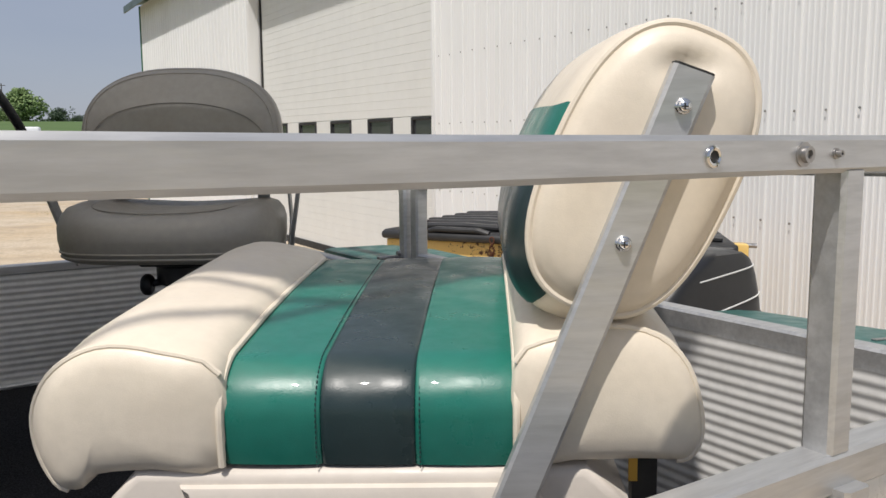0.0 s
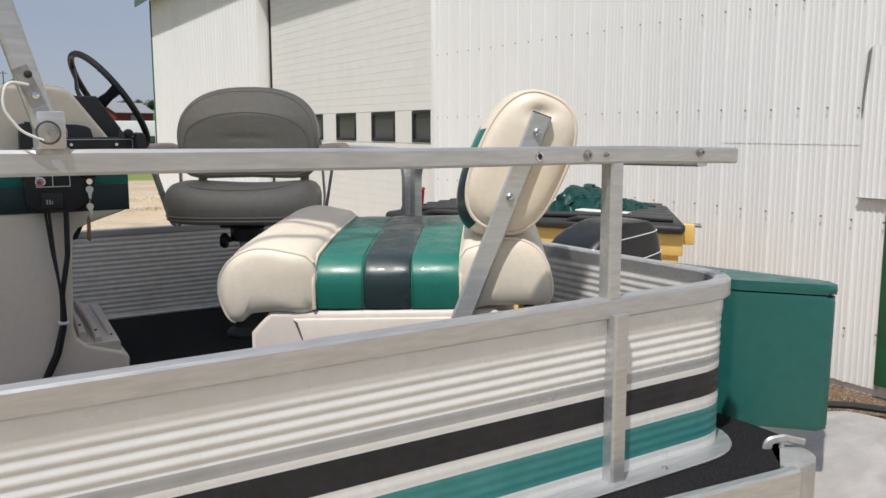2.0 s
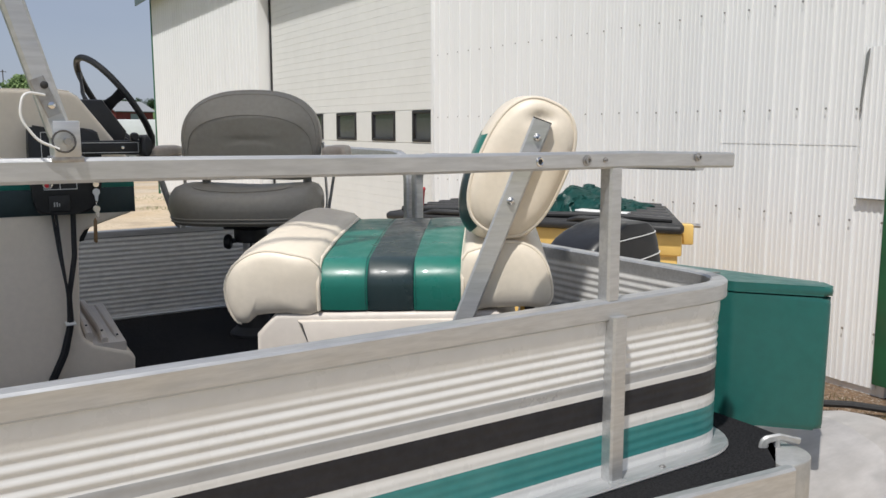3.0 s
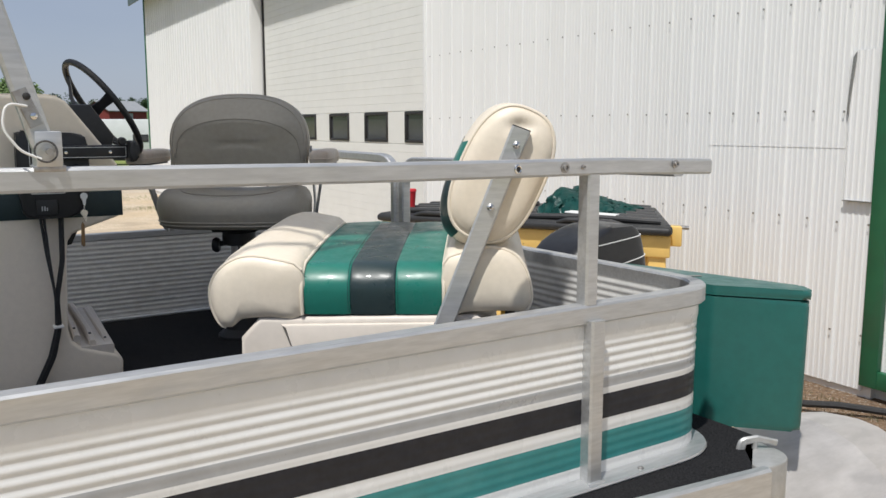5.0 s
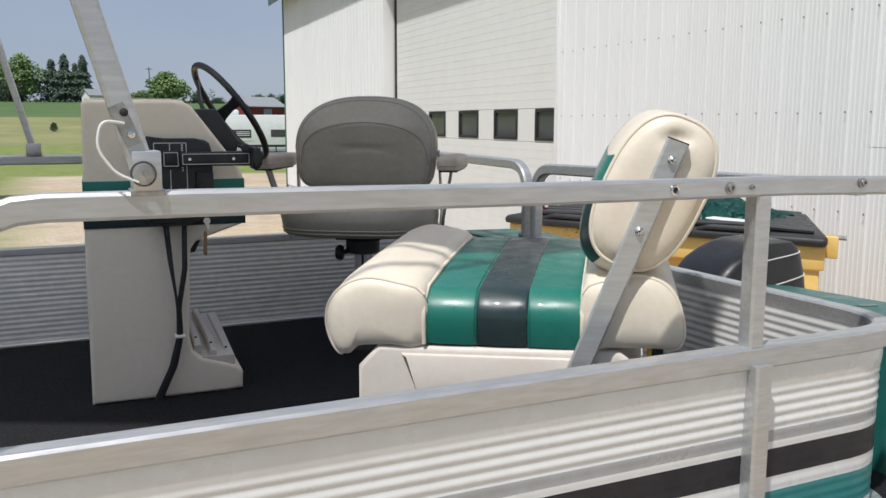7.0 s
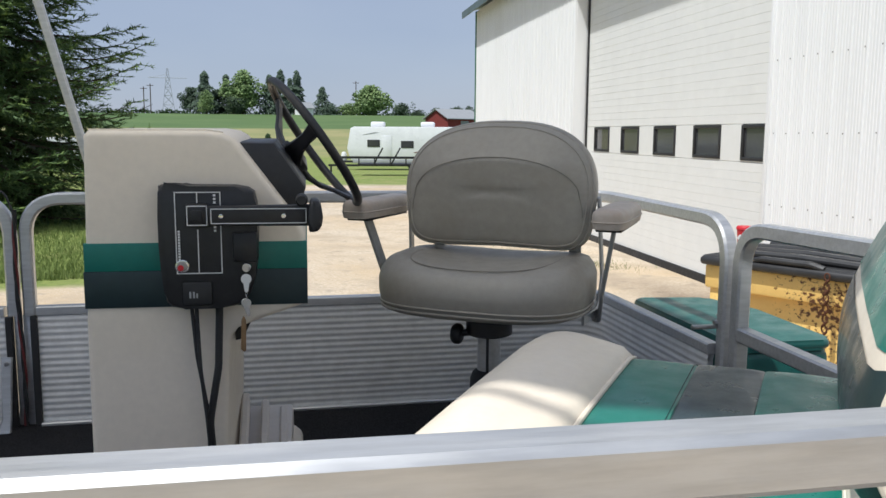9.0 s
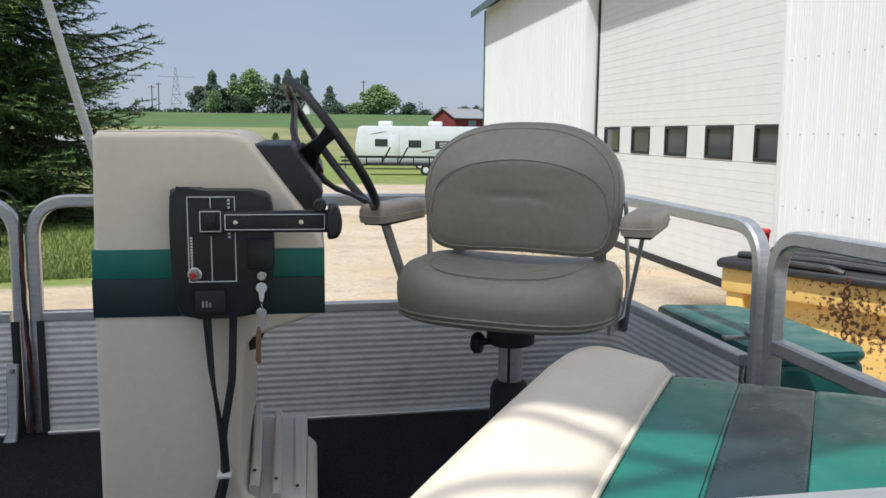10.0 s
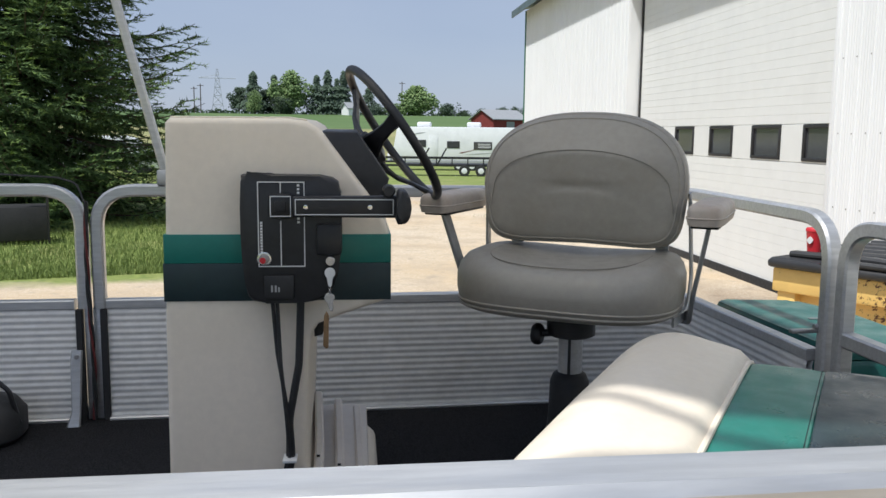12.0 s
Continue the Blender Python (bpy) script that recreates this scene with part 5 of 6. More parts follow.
for k, m in ((0.036, CHROME), (0.060, RUBBER)):
    p = bar_foot + bd * k
    part("bolt", lathe([(0.0045, 0), (0.004, -0.002), (0.002, -0.003), (0, -0.0034)], (p.x, BY - 0.0138, p.z), 14, "y"), m, near_bar)
part("pin_ring", sweep([(-0.0605 + 0.0125 * math.cos(a), BY - 0.022 + 0.003 * math.sin(a), 0.633 + 0.0125 * math.sin(a)) for a in (2 * math.pi * i / 24 for i in range(24))], circle(0.0012, 6), up=(0, 1, 0), closed=True), DARK_STEEL, near_bar, "steel pull ring")
part("lanyard", sweep(fillet([bar_foot + bd * 0.048 + Vector((-0.003, -0.014, 0)), (-0.100, BY - 0.018, 0.690), (-0.106, BY - 0.020, 0.660), (-0.088, BY - 0.022, 0.634), (-0.066, BY - 0.024, 0.624)], 0.03, 8), circle(0.0016, 8), up=(0, 1, 0)), LINE, near_bar, "pale plastic-covered lanyard")
part("pin", rod((-0.057, BY - 0.028, 0.633), (-0.057, BY - 0.012, 0.633), 0.004, 10), STEEL, near_bar)

far_bar = thing("canopy_bar", "aluminium canopy bar standing on the far rail", "canopy bar", (-0.19, FY, FAR_TOP), BOAT, "canopy bars")
fb0, fb1 = Vector((-0.190, FY - 0.005, FAR_TOP + 0.03)), Vector((-0.480, FY - 0.06, 1.81))
part("bar", sweep([fb0, fb1], ring_round(0.020, 0.022, 0.004), up=(0, 1, 0)), ALU, far_bar)
part("foot_block", box(-0.212, -0.168, FY - 0.02, FY + 0.02, FAR_TOP + 0.012, FAR_TOP + 0.05, 0.003), ALU_DULL, far_bar)

# loose items on the far side
LOOSE = BOAT @ Matrix.Translation((0.255, 0.147, 0.015))
pole = thing("support_pole", "pale aluminium strut hanging from a bolt on the far fence", "strut", (-0.665, 1.755, 0.0), LOOSE)
part("strut", sweep([(-0.666, 1.762, 0.165), (-0.668, 1.758, 0.14), (-0.672, 1.752, 0.01), (-0.678, 1.742, -0.026)], ring_round(0.026, 0.010, 0.003), up=(0, 1, 0), scales=[1, 1.05, 0.85, 1.25]), ALU, pole)
part("bolt", lathe([(0.006, 0), (0.006, -0.006), (0, -0.007)], (-0.666, 1.757, 0.150), 10, "y"), STEEL, pole)
wires = thing("wire_bundle", "dark twisted wires tied to the far gate post", "wires", (-0.645, 1.78, 0.0), LOOSE)
for k, m in ((0, RUBBER), (0.67, RUBBER), (1.34, material("dark red wire", (0.12, 0.02, 0.02), 0.5))):
    part("wire", sweep([(-0.636 + 0.0035 * math.sin(i * 0.5 + 3.1 * k) + 0.003 * math.sin(i * 0.23), 1.782 + 0.003 * math.cos(i * 0.5 + 3.1 * k), -0.02 + i * 0.019) for i in range(30)], circle(0.003, 6), up=(0, 1, 0)), m, wires)
part("wire", sweep(fillet([(-0.640, 1.782, 0.53), (-0.655, 1.785, 0.575), (-0.70, 1.79, 0.588), (-0.9, 1.79, 0.60)], 0.03), circle(0.0025, 5), up=(0, 1, 0)), RUBBER, wires)
bag = thing("black_bag", "black vinyl bag on the carpeted deck by the far fence", "bag", (-0.93, 1.68, 0.0), LOOSE)
part("body", pillow(oval(0.16, 0.10, 3.0, 0, 32), [(0.02, 0.0), (0.0, 0.02), (0.0, 0.07), (0.02, 0.10), (0.06, 0.115)], lambda a, b, h: Vector((-0.93 + a, 1.68 + b, h - 0.030))), RUBBER, bag)
part("handle", sweep(fillet([(-0.85, 1.66, 0.10), (-0.83, 1.65, 0.14), (-0.79, 1.65, 0.10), (-0.775, 1.66, 0.02)], 0.03), circle(0.006, 8)), BLACK, bag)

# ---- dumpster ----
BIN = pose(-0.723, 5.065, -0.014, 0, -0.45, -23) @ Matrix.Diagonal((1.07, 1, 1, 1))
dump = thing("dumpster", "rusty yellow steel dumpster with black plastic lids, shut", "dumpster", (0.95, 0.6, 0.08), BIN)


def rusty():
    m = material("rusty yellow paint", (0.80, 0.54, 0.17), 0.5, 0, 0.08, 12, 0.4, 2.5, (0.66, 0.37, 0.08), 0.1, 120)
    n, l = m.node_tree.nodes, m.node_tree.links
    b = n["Principled BSDF"]
    src = b.inputs["Base Color"].links[0].from_socket
    co = n.new("ShaderNodeTexCoord")
    t = n.new("ShaderNodeTexNoise")
    t.inputs["Scale"].default_value, t.inputs["Detail"].default_value, t.inputs["Roughness"].default_value = 42.0, 8.0, 0.7
    l.new(co.outputs["Object"], t.inputs["Vector"])
    g = n.new("ShaderNodeTexNoise")
    g.inputs["Scale"].default_value = 1.6
    l.new(co.outputs["Object"], g.inputs["Vector"])
    # most rust sits where the chain has rubbed the paint
    rub, spread = n.new("ShaderNodeVectorMath"), n.new("ShaderNodeMapRange")
    rub.operation = "DISTANCE"
    rub.inputs[1].default_value = (-0.29, -0.6, 0.80)
    l.new(co.outputs["Object"], rub.inputs[0])
    spread.inputs["From Min"].default_value, spread.inputs["From Max"].default_value = 0.05, 0.48
    spread.inputs["To Min"].default_value, spread.inputs["To Max"].default_value = 0.66, 0.42
    l.new(rub.outputs["Value"], spread.inputs["Value"])
    most = n.new("ShaderNodeMath")
    most.operation = "MAXIMUM"
    l.new(spread.outputs["Result"], most.inputs[0])
    l.new(g.outputs["Fac"], most.inputs[1])
    add = n.new("ShaderNodeMath")
    add.operation = "ADD"
    l.new(t.outputs["Fac"], add.inputs[0])
    l.new(most.outputs[0], add.inputs[1])
    r = n.new("ShaderNodeMapRange")
    r.inputs["From Min"].default_value, r.inputs["From Max"].default_value = 1.11, 1.16
    l.new(add.outputs[0], r.inputs["Value"])
    x = n.new("ShaderNodeMix")
    x.data_type = "RGBA"
    l.new(r.outputs["Result"], x.inputs["Factor"])
    l.new(src, x.inputs["A"])
    x.inputs["B"].default_value = (0.10, 0.035, 0.012, 1)
    l.new(x.outputs["Result"], b.inputs["Base Color"])
    return m


RUSTY = rusty()


def narrowed(bm):
    """Narrows the bin to the rear, shaped so its far end stays hidden from the camera."""
    for v in bm.verts:
        v.co.x -= 0.34 * max(0.0, v.co.y) * max(0.0, v.co.x) / 1.85
    return bm


part("body", narrowed(prism([(0.10, 0.0), (0.05, 0.95), (1.77, 0.95), (1.72, 0.0)], 0.07, 1.10, 0.01)), RUSTY, dump)
part("rim", narrowed(box(-0.02, 1.84, 0.0, 1.15, 0.92, 1.05, 0.012)), RUSTY, dump)
part("corner_post", narrowed(box(0.0, 0.10, 0.02, 0.10, 0.0, 0.93, 0.01)), RUSTY, dump)
part("corner_post", narrowed(box(1.72, 1.82, 0.02, 0.10, 0.0, 0.93, 0.01)), RUSTY, dump)
part("hinge_lug", narrowed(box(1.84, 1.91, 0.08, 0.16, 0.98, 1.10, 0.01)), RUSTY, dump)
part("hinge_rod", narrowed(rod((1.80, 0.12, 1.09), (1.95, 0.12, 1.09), 0.012, 8)), STEEL, dump)
for x0, x1 in ((-0.03, 0.90), (0.92, 1.85)):
    lid = part("lid", narrowed(box(x0, x1, -0.02, 1.16, 1.056, 1.105, 0.014, 2)), BIN_LID, dump, "ribbed black plastic lid")
    for i in range(6):
        y = 0.10 + i * 0.17
        part("lid_rib", narrowed(sweep([(x0 + 0.06, y, 1.118), ((x0 + x1) / 2, y, 1.130), (x1 - 0.06, y, 1.118)], ring_round(0.07, 0.035, 0.012))), BIN_LID, lid)
    part("lid_lip", narrowed(box(x0, x1, -0.045, 0.03, 1.052, 1.10, 0.02, 3)), BIN_LID, lid)
    part("lid_grip", narrowed(sweep(fillet([(x0 + 0.28, -0.01, 1.10), (x0 + 0.34, -0.02, 1.118), (x1 - 0.34, -0.02, 1.118), (x1 - 0.28, -0.01, 1.10)], 0.05), ring_round(0.05, 0.03, 0.01))), BIN_LID, lid)
bm = None
for i in range(12):
    bm = sweep([(0.66 + 0.012 * math.cos(a), -0.062 + (0.012 * math.sin(a) if i % 2 else 0), 1.075 - i * 0.026 + (0.018 * math.sin(a) if not i % 2 else 0.016 * math.cos(a))) for a in (2 * math.pi * k / 10 for k in range(10))], circle(0.004, 5), up=(0.3, 1, 0.2), bm=bm, closed=True)
part("chain", bm, material("rusted steel", (0.13, 0.05, 0.025), 0.8, 0.3, 0.3, 60, 0.4, 20), dump, "rusty chain")

cup = thing("paper_cup", "red paper coffee cup with white mark on the dumpster lid", "cup", (0.16, 0.30, 1.14), BIN @ Matrix.Translation((-0.075, -0.10, -0.012)))
part("body", lathe([(0.031, 1.135), (0.041, 1.255), (0.042, 1.258), (0.040, 1.258)], (0.16, 0.30, 0), 20), RED, cup)
part("lid", lathe([(0.044, 1.252), (0.044, 1.262), (0.039, 1.270), (0, 1.270)], (0.16, 0.30, 0), 20), RED, cup)
part("mark", prism([(0.16 + a, 1.205 + b) for a, b in oval(0.016, 0.02, 1.4, 0, 12)], 0.2555, 0.262), LINE, cup)


def tarp():
    bm = bmesh.new()
    n, m, rows = 28, 44, []
    for i in range(n + 1):
        row = []
        for j in range(m + 1):
            x, y = 0.98 + 0.50 * j / m + 0.03 * noise.noise((i * 0.9, j * 0.5, 8)), 0.20 + 0.60 * i / n + 0.04 * noise.noise((i * 0.4, j * 0.6, 5))
            env = min(1.0, 5.0 * min(i / n, 1 - i / n), 6.0 * min(j / m, 1 - j / m)) ** 0.7
            fold = abs(noise.noise((x * 4 + y * 3, y * 6, 3)))
            z = 1.128 + env * (0.03 + 0.10 * max(0.0, 1 - 1.5 * abs(j / m - 0.15)) + 0.10 * fold * (1.1 - 0.6 * j / m))
            row.append(bm.verts.new((x, y, max(1.112, z))))
        rows.append(row)
    for a, b in zip(rows, rows[1:]):
        for j in range(m):
            bm.faces.new((a[j], a[j + 1], b[j + 1], b[j]))
    bmesh.ops.solidify(bm, geom=bm.faces[:], thickness=0.006)
    return bm


heap = thing("green_tarp", "crumpled green tarpaulin lying on the dumpster lid", "tarpaulin", (1.3, 0.5, 1.11), BIN)
part("sheet", tarp(), GREEN_BOX, heap, crease=50)
# flat pale strip lying along the tarp's near edge
part("pale_strap", sweep([(1.20, 0.16, 1.150), (1.34, 0.14, 1.146), (1.50, 0.15, 1.140)], ring_round(0.10, 0.012, 0.004)), LINE, heap, "pale strip at the edge of the tarpaulin")

# hose and weeds at the foot of the wall
hose = thing("garden_hose", "dusty black hose lying along the wall foot", "hose", (-0.4, 2.2, 0.0), HALL)
part("tube", sweep([(-0.35 - 0.22 * math.sin(i * 0.55), 0.6 + i * 0.13, 0.025 + 0.01 * math.sin(i * 1.7)) for i in range(26)], circle(0.022, 8)), RUBBER, hose)


# ---- unseen canopy over the bars, added and outlined to shade helm and seat ----
canopy = thing("shade_canopy", "unseen pale grey canopy above the bars, added to shade helm and seat", "canopy", (-0.6, 0.9, 1.86), BOAT)


def thin_cloth():
    """Thin pale cloth that lets part of the daylight through."""
    m = material("thin canopy cloth", (0.62, 0.60, 0.55), 0.9, 0, 0.08, 200, 0.2, 5)
    n, l = m.node_tree.nodes, m.node_tree.links
    through_light, blend = n.new("ShaderNodeBsdfTranslucent"), n.new("ShaderNodeMixShader")
    through_light.inputs[0].default_value = (0.97, 0.92, 0.83, 1)
    # pass-through set so the shade below stays bright and soft
    blend.inputs[0].default_value = 0.93
    l.new(n["Principled BSDF"].outputs[0], blend.inputs[1])
    l.new(through_light.outputs[0], blend.inputs[2])
    l.new(blend.outputs[0], n["Material Output"].inputs[0])
    return m


CLOTH = thin_cloth()


def canopy_cloth():
    """A sheet from a slanting near edge, set by the wanted shadow line, to the far side, sagging a little between its
    bows.
    """
    bm, rows = bmesh.new(), []
    for i in range(20):
        x = -2.60 + 3.16 * i / 19
        y0 = 0.19 - 0.46 * x if x > -1.2 else max(-0.12, 0.742 + 1.6 * (x + 1.2))
        y0 += 0.09 * min(1.0, max(0.0, (x - 0.2) / 0.25))
        row = []
        for j in range(13):
            y = y0 + (1.72 - y0) * j / 12
            z = 1.84 + 0.05 * math.sin(math.pi * j / 12) + 0.012 * math.sin(math.pi * i / 3.5 + 0.5)
            row.append(bm.verts.new((x, y, z)))
        rows.append(row)
    for a, b in zip(rows, rows[1:]):
        for j in range(12):
            bm.faces.new((a[j], a[j + 1], b[j + 1], b[j]))
    return bm


part("cloth", canopy_cloth(), CLOTH, canopy)
for x in (-2.57, -1.5, -0.43, 0.53):
    part("bow", sweep(fillet([(x, 0.05, 1.78), (x, 0.06, 1.83), (x, 0.95, 1.875), (x, 1.88, 1.83), (x, 1.89, 1.78)], 0.08), circle(0.011, 8), up=(1, 0, 0)), ALU, canopy)
# near brace and strap: unseen, added to lay narrow shadows on the seat
part("brace", sweep([(-0.385, 0.054, 1.80), (0.53, 0.15, 1.80)], circle(0.011, 8)), ALU, canopy)
part("brace", sweep([(-0.48, 1.89, 1.80), (0.53, 1.89, 1.80)], circle(0.011, 8)), ALU, canopy)
part("strap", sweep([(-0.19, 0.29, 1.84), (0.04, 0.095, 1.80)], ring_round(0.022, 0.003, 0.001)), CLOTH, canopy)


# ---- distance ----
def place(az, d, dz=0.0):
    x, y = d * math.sin(radians(az)), d * math.cos(radians(az))
    return Vector((x, y, rise(x, y) + dz))


def foliage(name, colour, dark):
    m = material(name, colour, 0.75, 0, 0.0, spec=0.2, rough_var=0.0)
    n, l = m.node_tree.nodes, m.node_tree.links
    b = n["Principled BSDF"]
    g = n.new("ShaderNodeNewGeometry")
    x = n.new("ShaderNodeMix")
    x.data_type = "RGBA"
    l.new(g.outputs["Random Per Island"], x.inputs["Factor"])
    x.inputs["A"].default_value, x.inputs["B"].default_value = (*colour, 1), (*dark, 1)
    l.new(x.outputs["Result"], b.inputs["Base Color"])
    return m


BARK = material("grey-brown bark", (0.09, 0.065, 0.045), 0.9, 0, 0.4, 12, 0.4, 3, bump=0.5, bump_scale=25)
SPRUCE = foliage("spruce needles", (0.12, 0.19, 0.062), (0.045, 0.085, 0.03))
SPRUCE_TIP = foliage("young spruce needles", (0.22, 0.31, 0.085), (0.11, 0.18, 0.05))
# distance haze is put into the next three colours: lighter and greyer foliage
CONIFER = foliage("hazed conifer", (0.09, 0.13, 0.085), (0.055, 0.08, 0.06))
LEAF = foliage("broadleaf foliage", (0.24, 0.32, 0.13), (0.13, 0.20, 0.08))
LEAF_DARK = foliage("dark broadleaf foliage", (0.10, 0.14, 0.085), (0.055, 0.08, 0.055))
HEDGE = foliage("hedge foliage", (0.06, 0.10, 0.04), (0.03, 0.055, 0.025))


def mesh_of(name, verts, faces, mat, parent, label=""):
    me = bpy.data.meshes.new(name)
    base = BASE.get(parent, Vector())
    me.from_pydata([tuple(Vector(v) - base) for v in verts], [], faces)
    me.materials.append(mat)
    ob = new(name, me)
    ob.parent = parent
    BASE[ob] = base
    return tagged(ob, label)


def spruce(at, height, reach, rng):
    """A spruce: whorls of drooping limbs with flat sprays of needle twigs, uneven and gappy."""
    tree = thing("spruce_tree", "tall dark green spruce with drooping limbs on the lawn", "tree", at)
    bm = sweep([at + Vector((0.05 * math.sin(i), 0.05 * math.cos(i * 1.3), height * i / 8)) for i in range(9)], circle(0.19, 10), up=(0, 1, 0), scales=[1.15 - 0.13 * i for i in range(9)])
    part("trunk", bm, BARK, tree)
    limbs = bmesh.new()
    nv, nf, tv, tf = [], [], [], []

    def needle(vs, fs, p, d, up, length, width):
        side = d.cross(up).normalized() * width
        lift = up * width * 0.7
        k = len(vs)
        vs.extend((p - side, p + side, p + lift, p + d * length))
        fs.extend(((k, k + 1, k + 3), (k + 1, k + 2, k + 3), (k + 2, k, k + 3)))

    z = 0.35
    while z < height - 0.4:
        f = z / height
        count = 10 if f < 0.3 else 8 if f < 0.6 else 5
        a0 = rng.uniform(0, 6.28)
        for i in range(count):
            a = a0 + 6.283 * i / count + rng.uniform(-0.3, 0.3)
            L = reach * (1 - f) ** 0.75 * rng.uniform(0.72, 1.12) * (0.75 + 0.25 * min(1, z / 1.5))
            if L < 0.25:
                continue
            out = Vector((math.cos(a), math.sin(a), 0))
            pts = []
            m = 10
            for j in range(m + 1):
                t = j / m
                pts.append(at + Vector((0, 0, z + rng.uniform(-0.02, 0.02))) + out * L * t + Vector((0, 0, L * (-0.34 * t + 0.30 * t * t * t))))
            sweep(pts, circle(0.03 * (L / reach) + 0.008, 5), bm=limbs, scales=[1 - 0.85 * j / m for j in range(m + 1)])
            for j in range(2, m + 1):
                t = j / m
                p = pts[j]
                d = (pts[j] - pts[j - 1]).normalized()
                side = d.cross(Vector((0, 0, 1))).normalized()
                tl = L * 0.28 * (1.18 - t) + 0.17
                for s in (-1, 1):
                    for q in range(2):
                        base_p = pts[j - 1].lerp(p, 0.5 * q + rng.uniform(0, 0.4))
                        td = (d * rng.uniform(0.5, 0.9) + side * s * rng.uniform(0.7, 1.0) + Vector((0, 0, rng.uniform(-0.35, 0.02)))).normalized()
                        if rng.random() < 0.12:
                            continue
                        k = max(3, int(tl / 0.055))
                        for w in range(k):
                            c = base_p + td * tl * w / k + Vector((0, 0, -0.10 * tl * (w / k) ** 2))
                            tip = t > 0.72 and w > k * 0.45 and rng.random() < 0.6
                            for r in range(3):
                                nd = (td * rng.uniform(0.5, 1.0) + Vector((rng.uniform(-1, 1), rng.uniform(-1, 1), rng.uniform(-0.5, 0.7))) * 0.6).normalized()
                                needle(tv if tip else nv, tf if tip else nf, c, nd, Vector((rng.uniform(-0.3, 0.3), rng.uniform(-0.3, 0.3), 1)).normalized(), rng.uniform(0.08, 0.14), rng.uniform(0.012, 0.021))
        z += rng.uniform(0.19, 0.29) * (1 if f < 0.5 else 1.3)
    tagged(part("branch", limbs, BARK, tree), kind="stuff")
    tagged(mesh_of("needles", nv, nf, SPRUCE, tree, "dark green needle sprays"), kind="stuff")
    tagged(mesh_of("young_needles", tv, tf, SPRUCE_TIP, tree, "pale green young needle tips"), kind="stuff")
    return tree


rng = random.Random(4)
spruce(place(-56.2, 18.8), 13.75, 3.85, rng)


def leaf_cloud(centres, count, size, rng):
    """Small bent leaf clumps scattered through the shells of several lobes."""
    vs, fs = [], []
    for _ in range(count):
        c, r = rng.choice(centres)
        d = Vector((rng.gauss(0, 1), rng.gauss(0, 1), rng.gauss(0, 1))).normalized()
        p = c + Vector((d.x * r, d.y * r, d.z * r * 0.85)) * rng.uniform(0.55, 1.05)
        u = Vector((rng.gauss(0, 1), rng.gauss(0, 1), rng.gauss(0, 0.6))).normalized()
        w = u.cross(d).normalized() if abs(u.dot(d)) < 0.95 else Vector((1, 0, 0))
        s = size * rng.uniform(0.6, 1.3)
        k = len(vs)
        vs.extend((p - u * s, p + w * s * 0.7 - d * s * 0.2, p + u * s, p - w * s * 0.7 - d * s * 0.2, p + d * s * 0.5))
        fs.extend(((k, k + 1, k + 4), (k + 1, k + 2, k + 4), (k + 2, k + 3, k + 4), (k + 3, k, k + 4)))
    return vs, fs


def broadleaf(az, d, height, width, mat, rng, label, count=1500):
    at = place(az, d, -0.1)
    t = thing("broadleaf_tree", label, "tree", at)
    trunk = sweep([at, at + Vector((0, 0, height * 0.3)), at + Vector((0.2, 0.1, height * 0.7))], circle(height * 0.028, 8), up=(0, 1, 0), scales=[1.2, 0.9, 0.3])
    for i in range(6):
        a = rng.uniform(0, 6.28)
        p = at + Vector((0, 0, height * rng.uniform(0.22, 0.5)))
        sweep([p, p + Vector((math.cos(a), math.sin(a), 0.9)) * width * 0.3], circle(height * 0.011, 5), bm=trunk, scales=[1, 0.3])
    part("trunk", trunk, BARK, t)
    width *= 1.3
    lobes = []
    for i in range(22):
        a, q = rng.uniform(0, 6.28), rng.uniform(0, 1)
        z = height * rng.uniform(0.2, 0.84)
        k = math.sin(math.pi * min(1, (z / height - 0.02) / 1.0)) ** 0.5
        lobes.append((at + Vector((math.cos(a) * width * 0.34 * q * k, math.sin(a) * width * 0.34 * q * k, z)), width * rng.uniform(0.15, 0.23)))
    lobes.append((at + Vector((0, 0, height * 0.86)), width * 0.15))
    vs, fs = leaf_cloud(lobes, int(count * 1.8), width * 0.032, rng)
    tagged(mesh_of("crown", vs, fs, mat, t), kind="stuff")
    return t


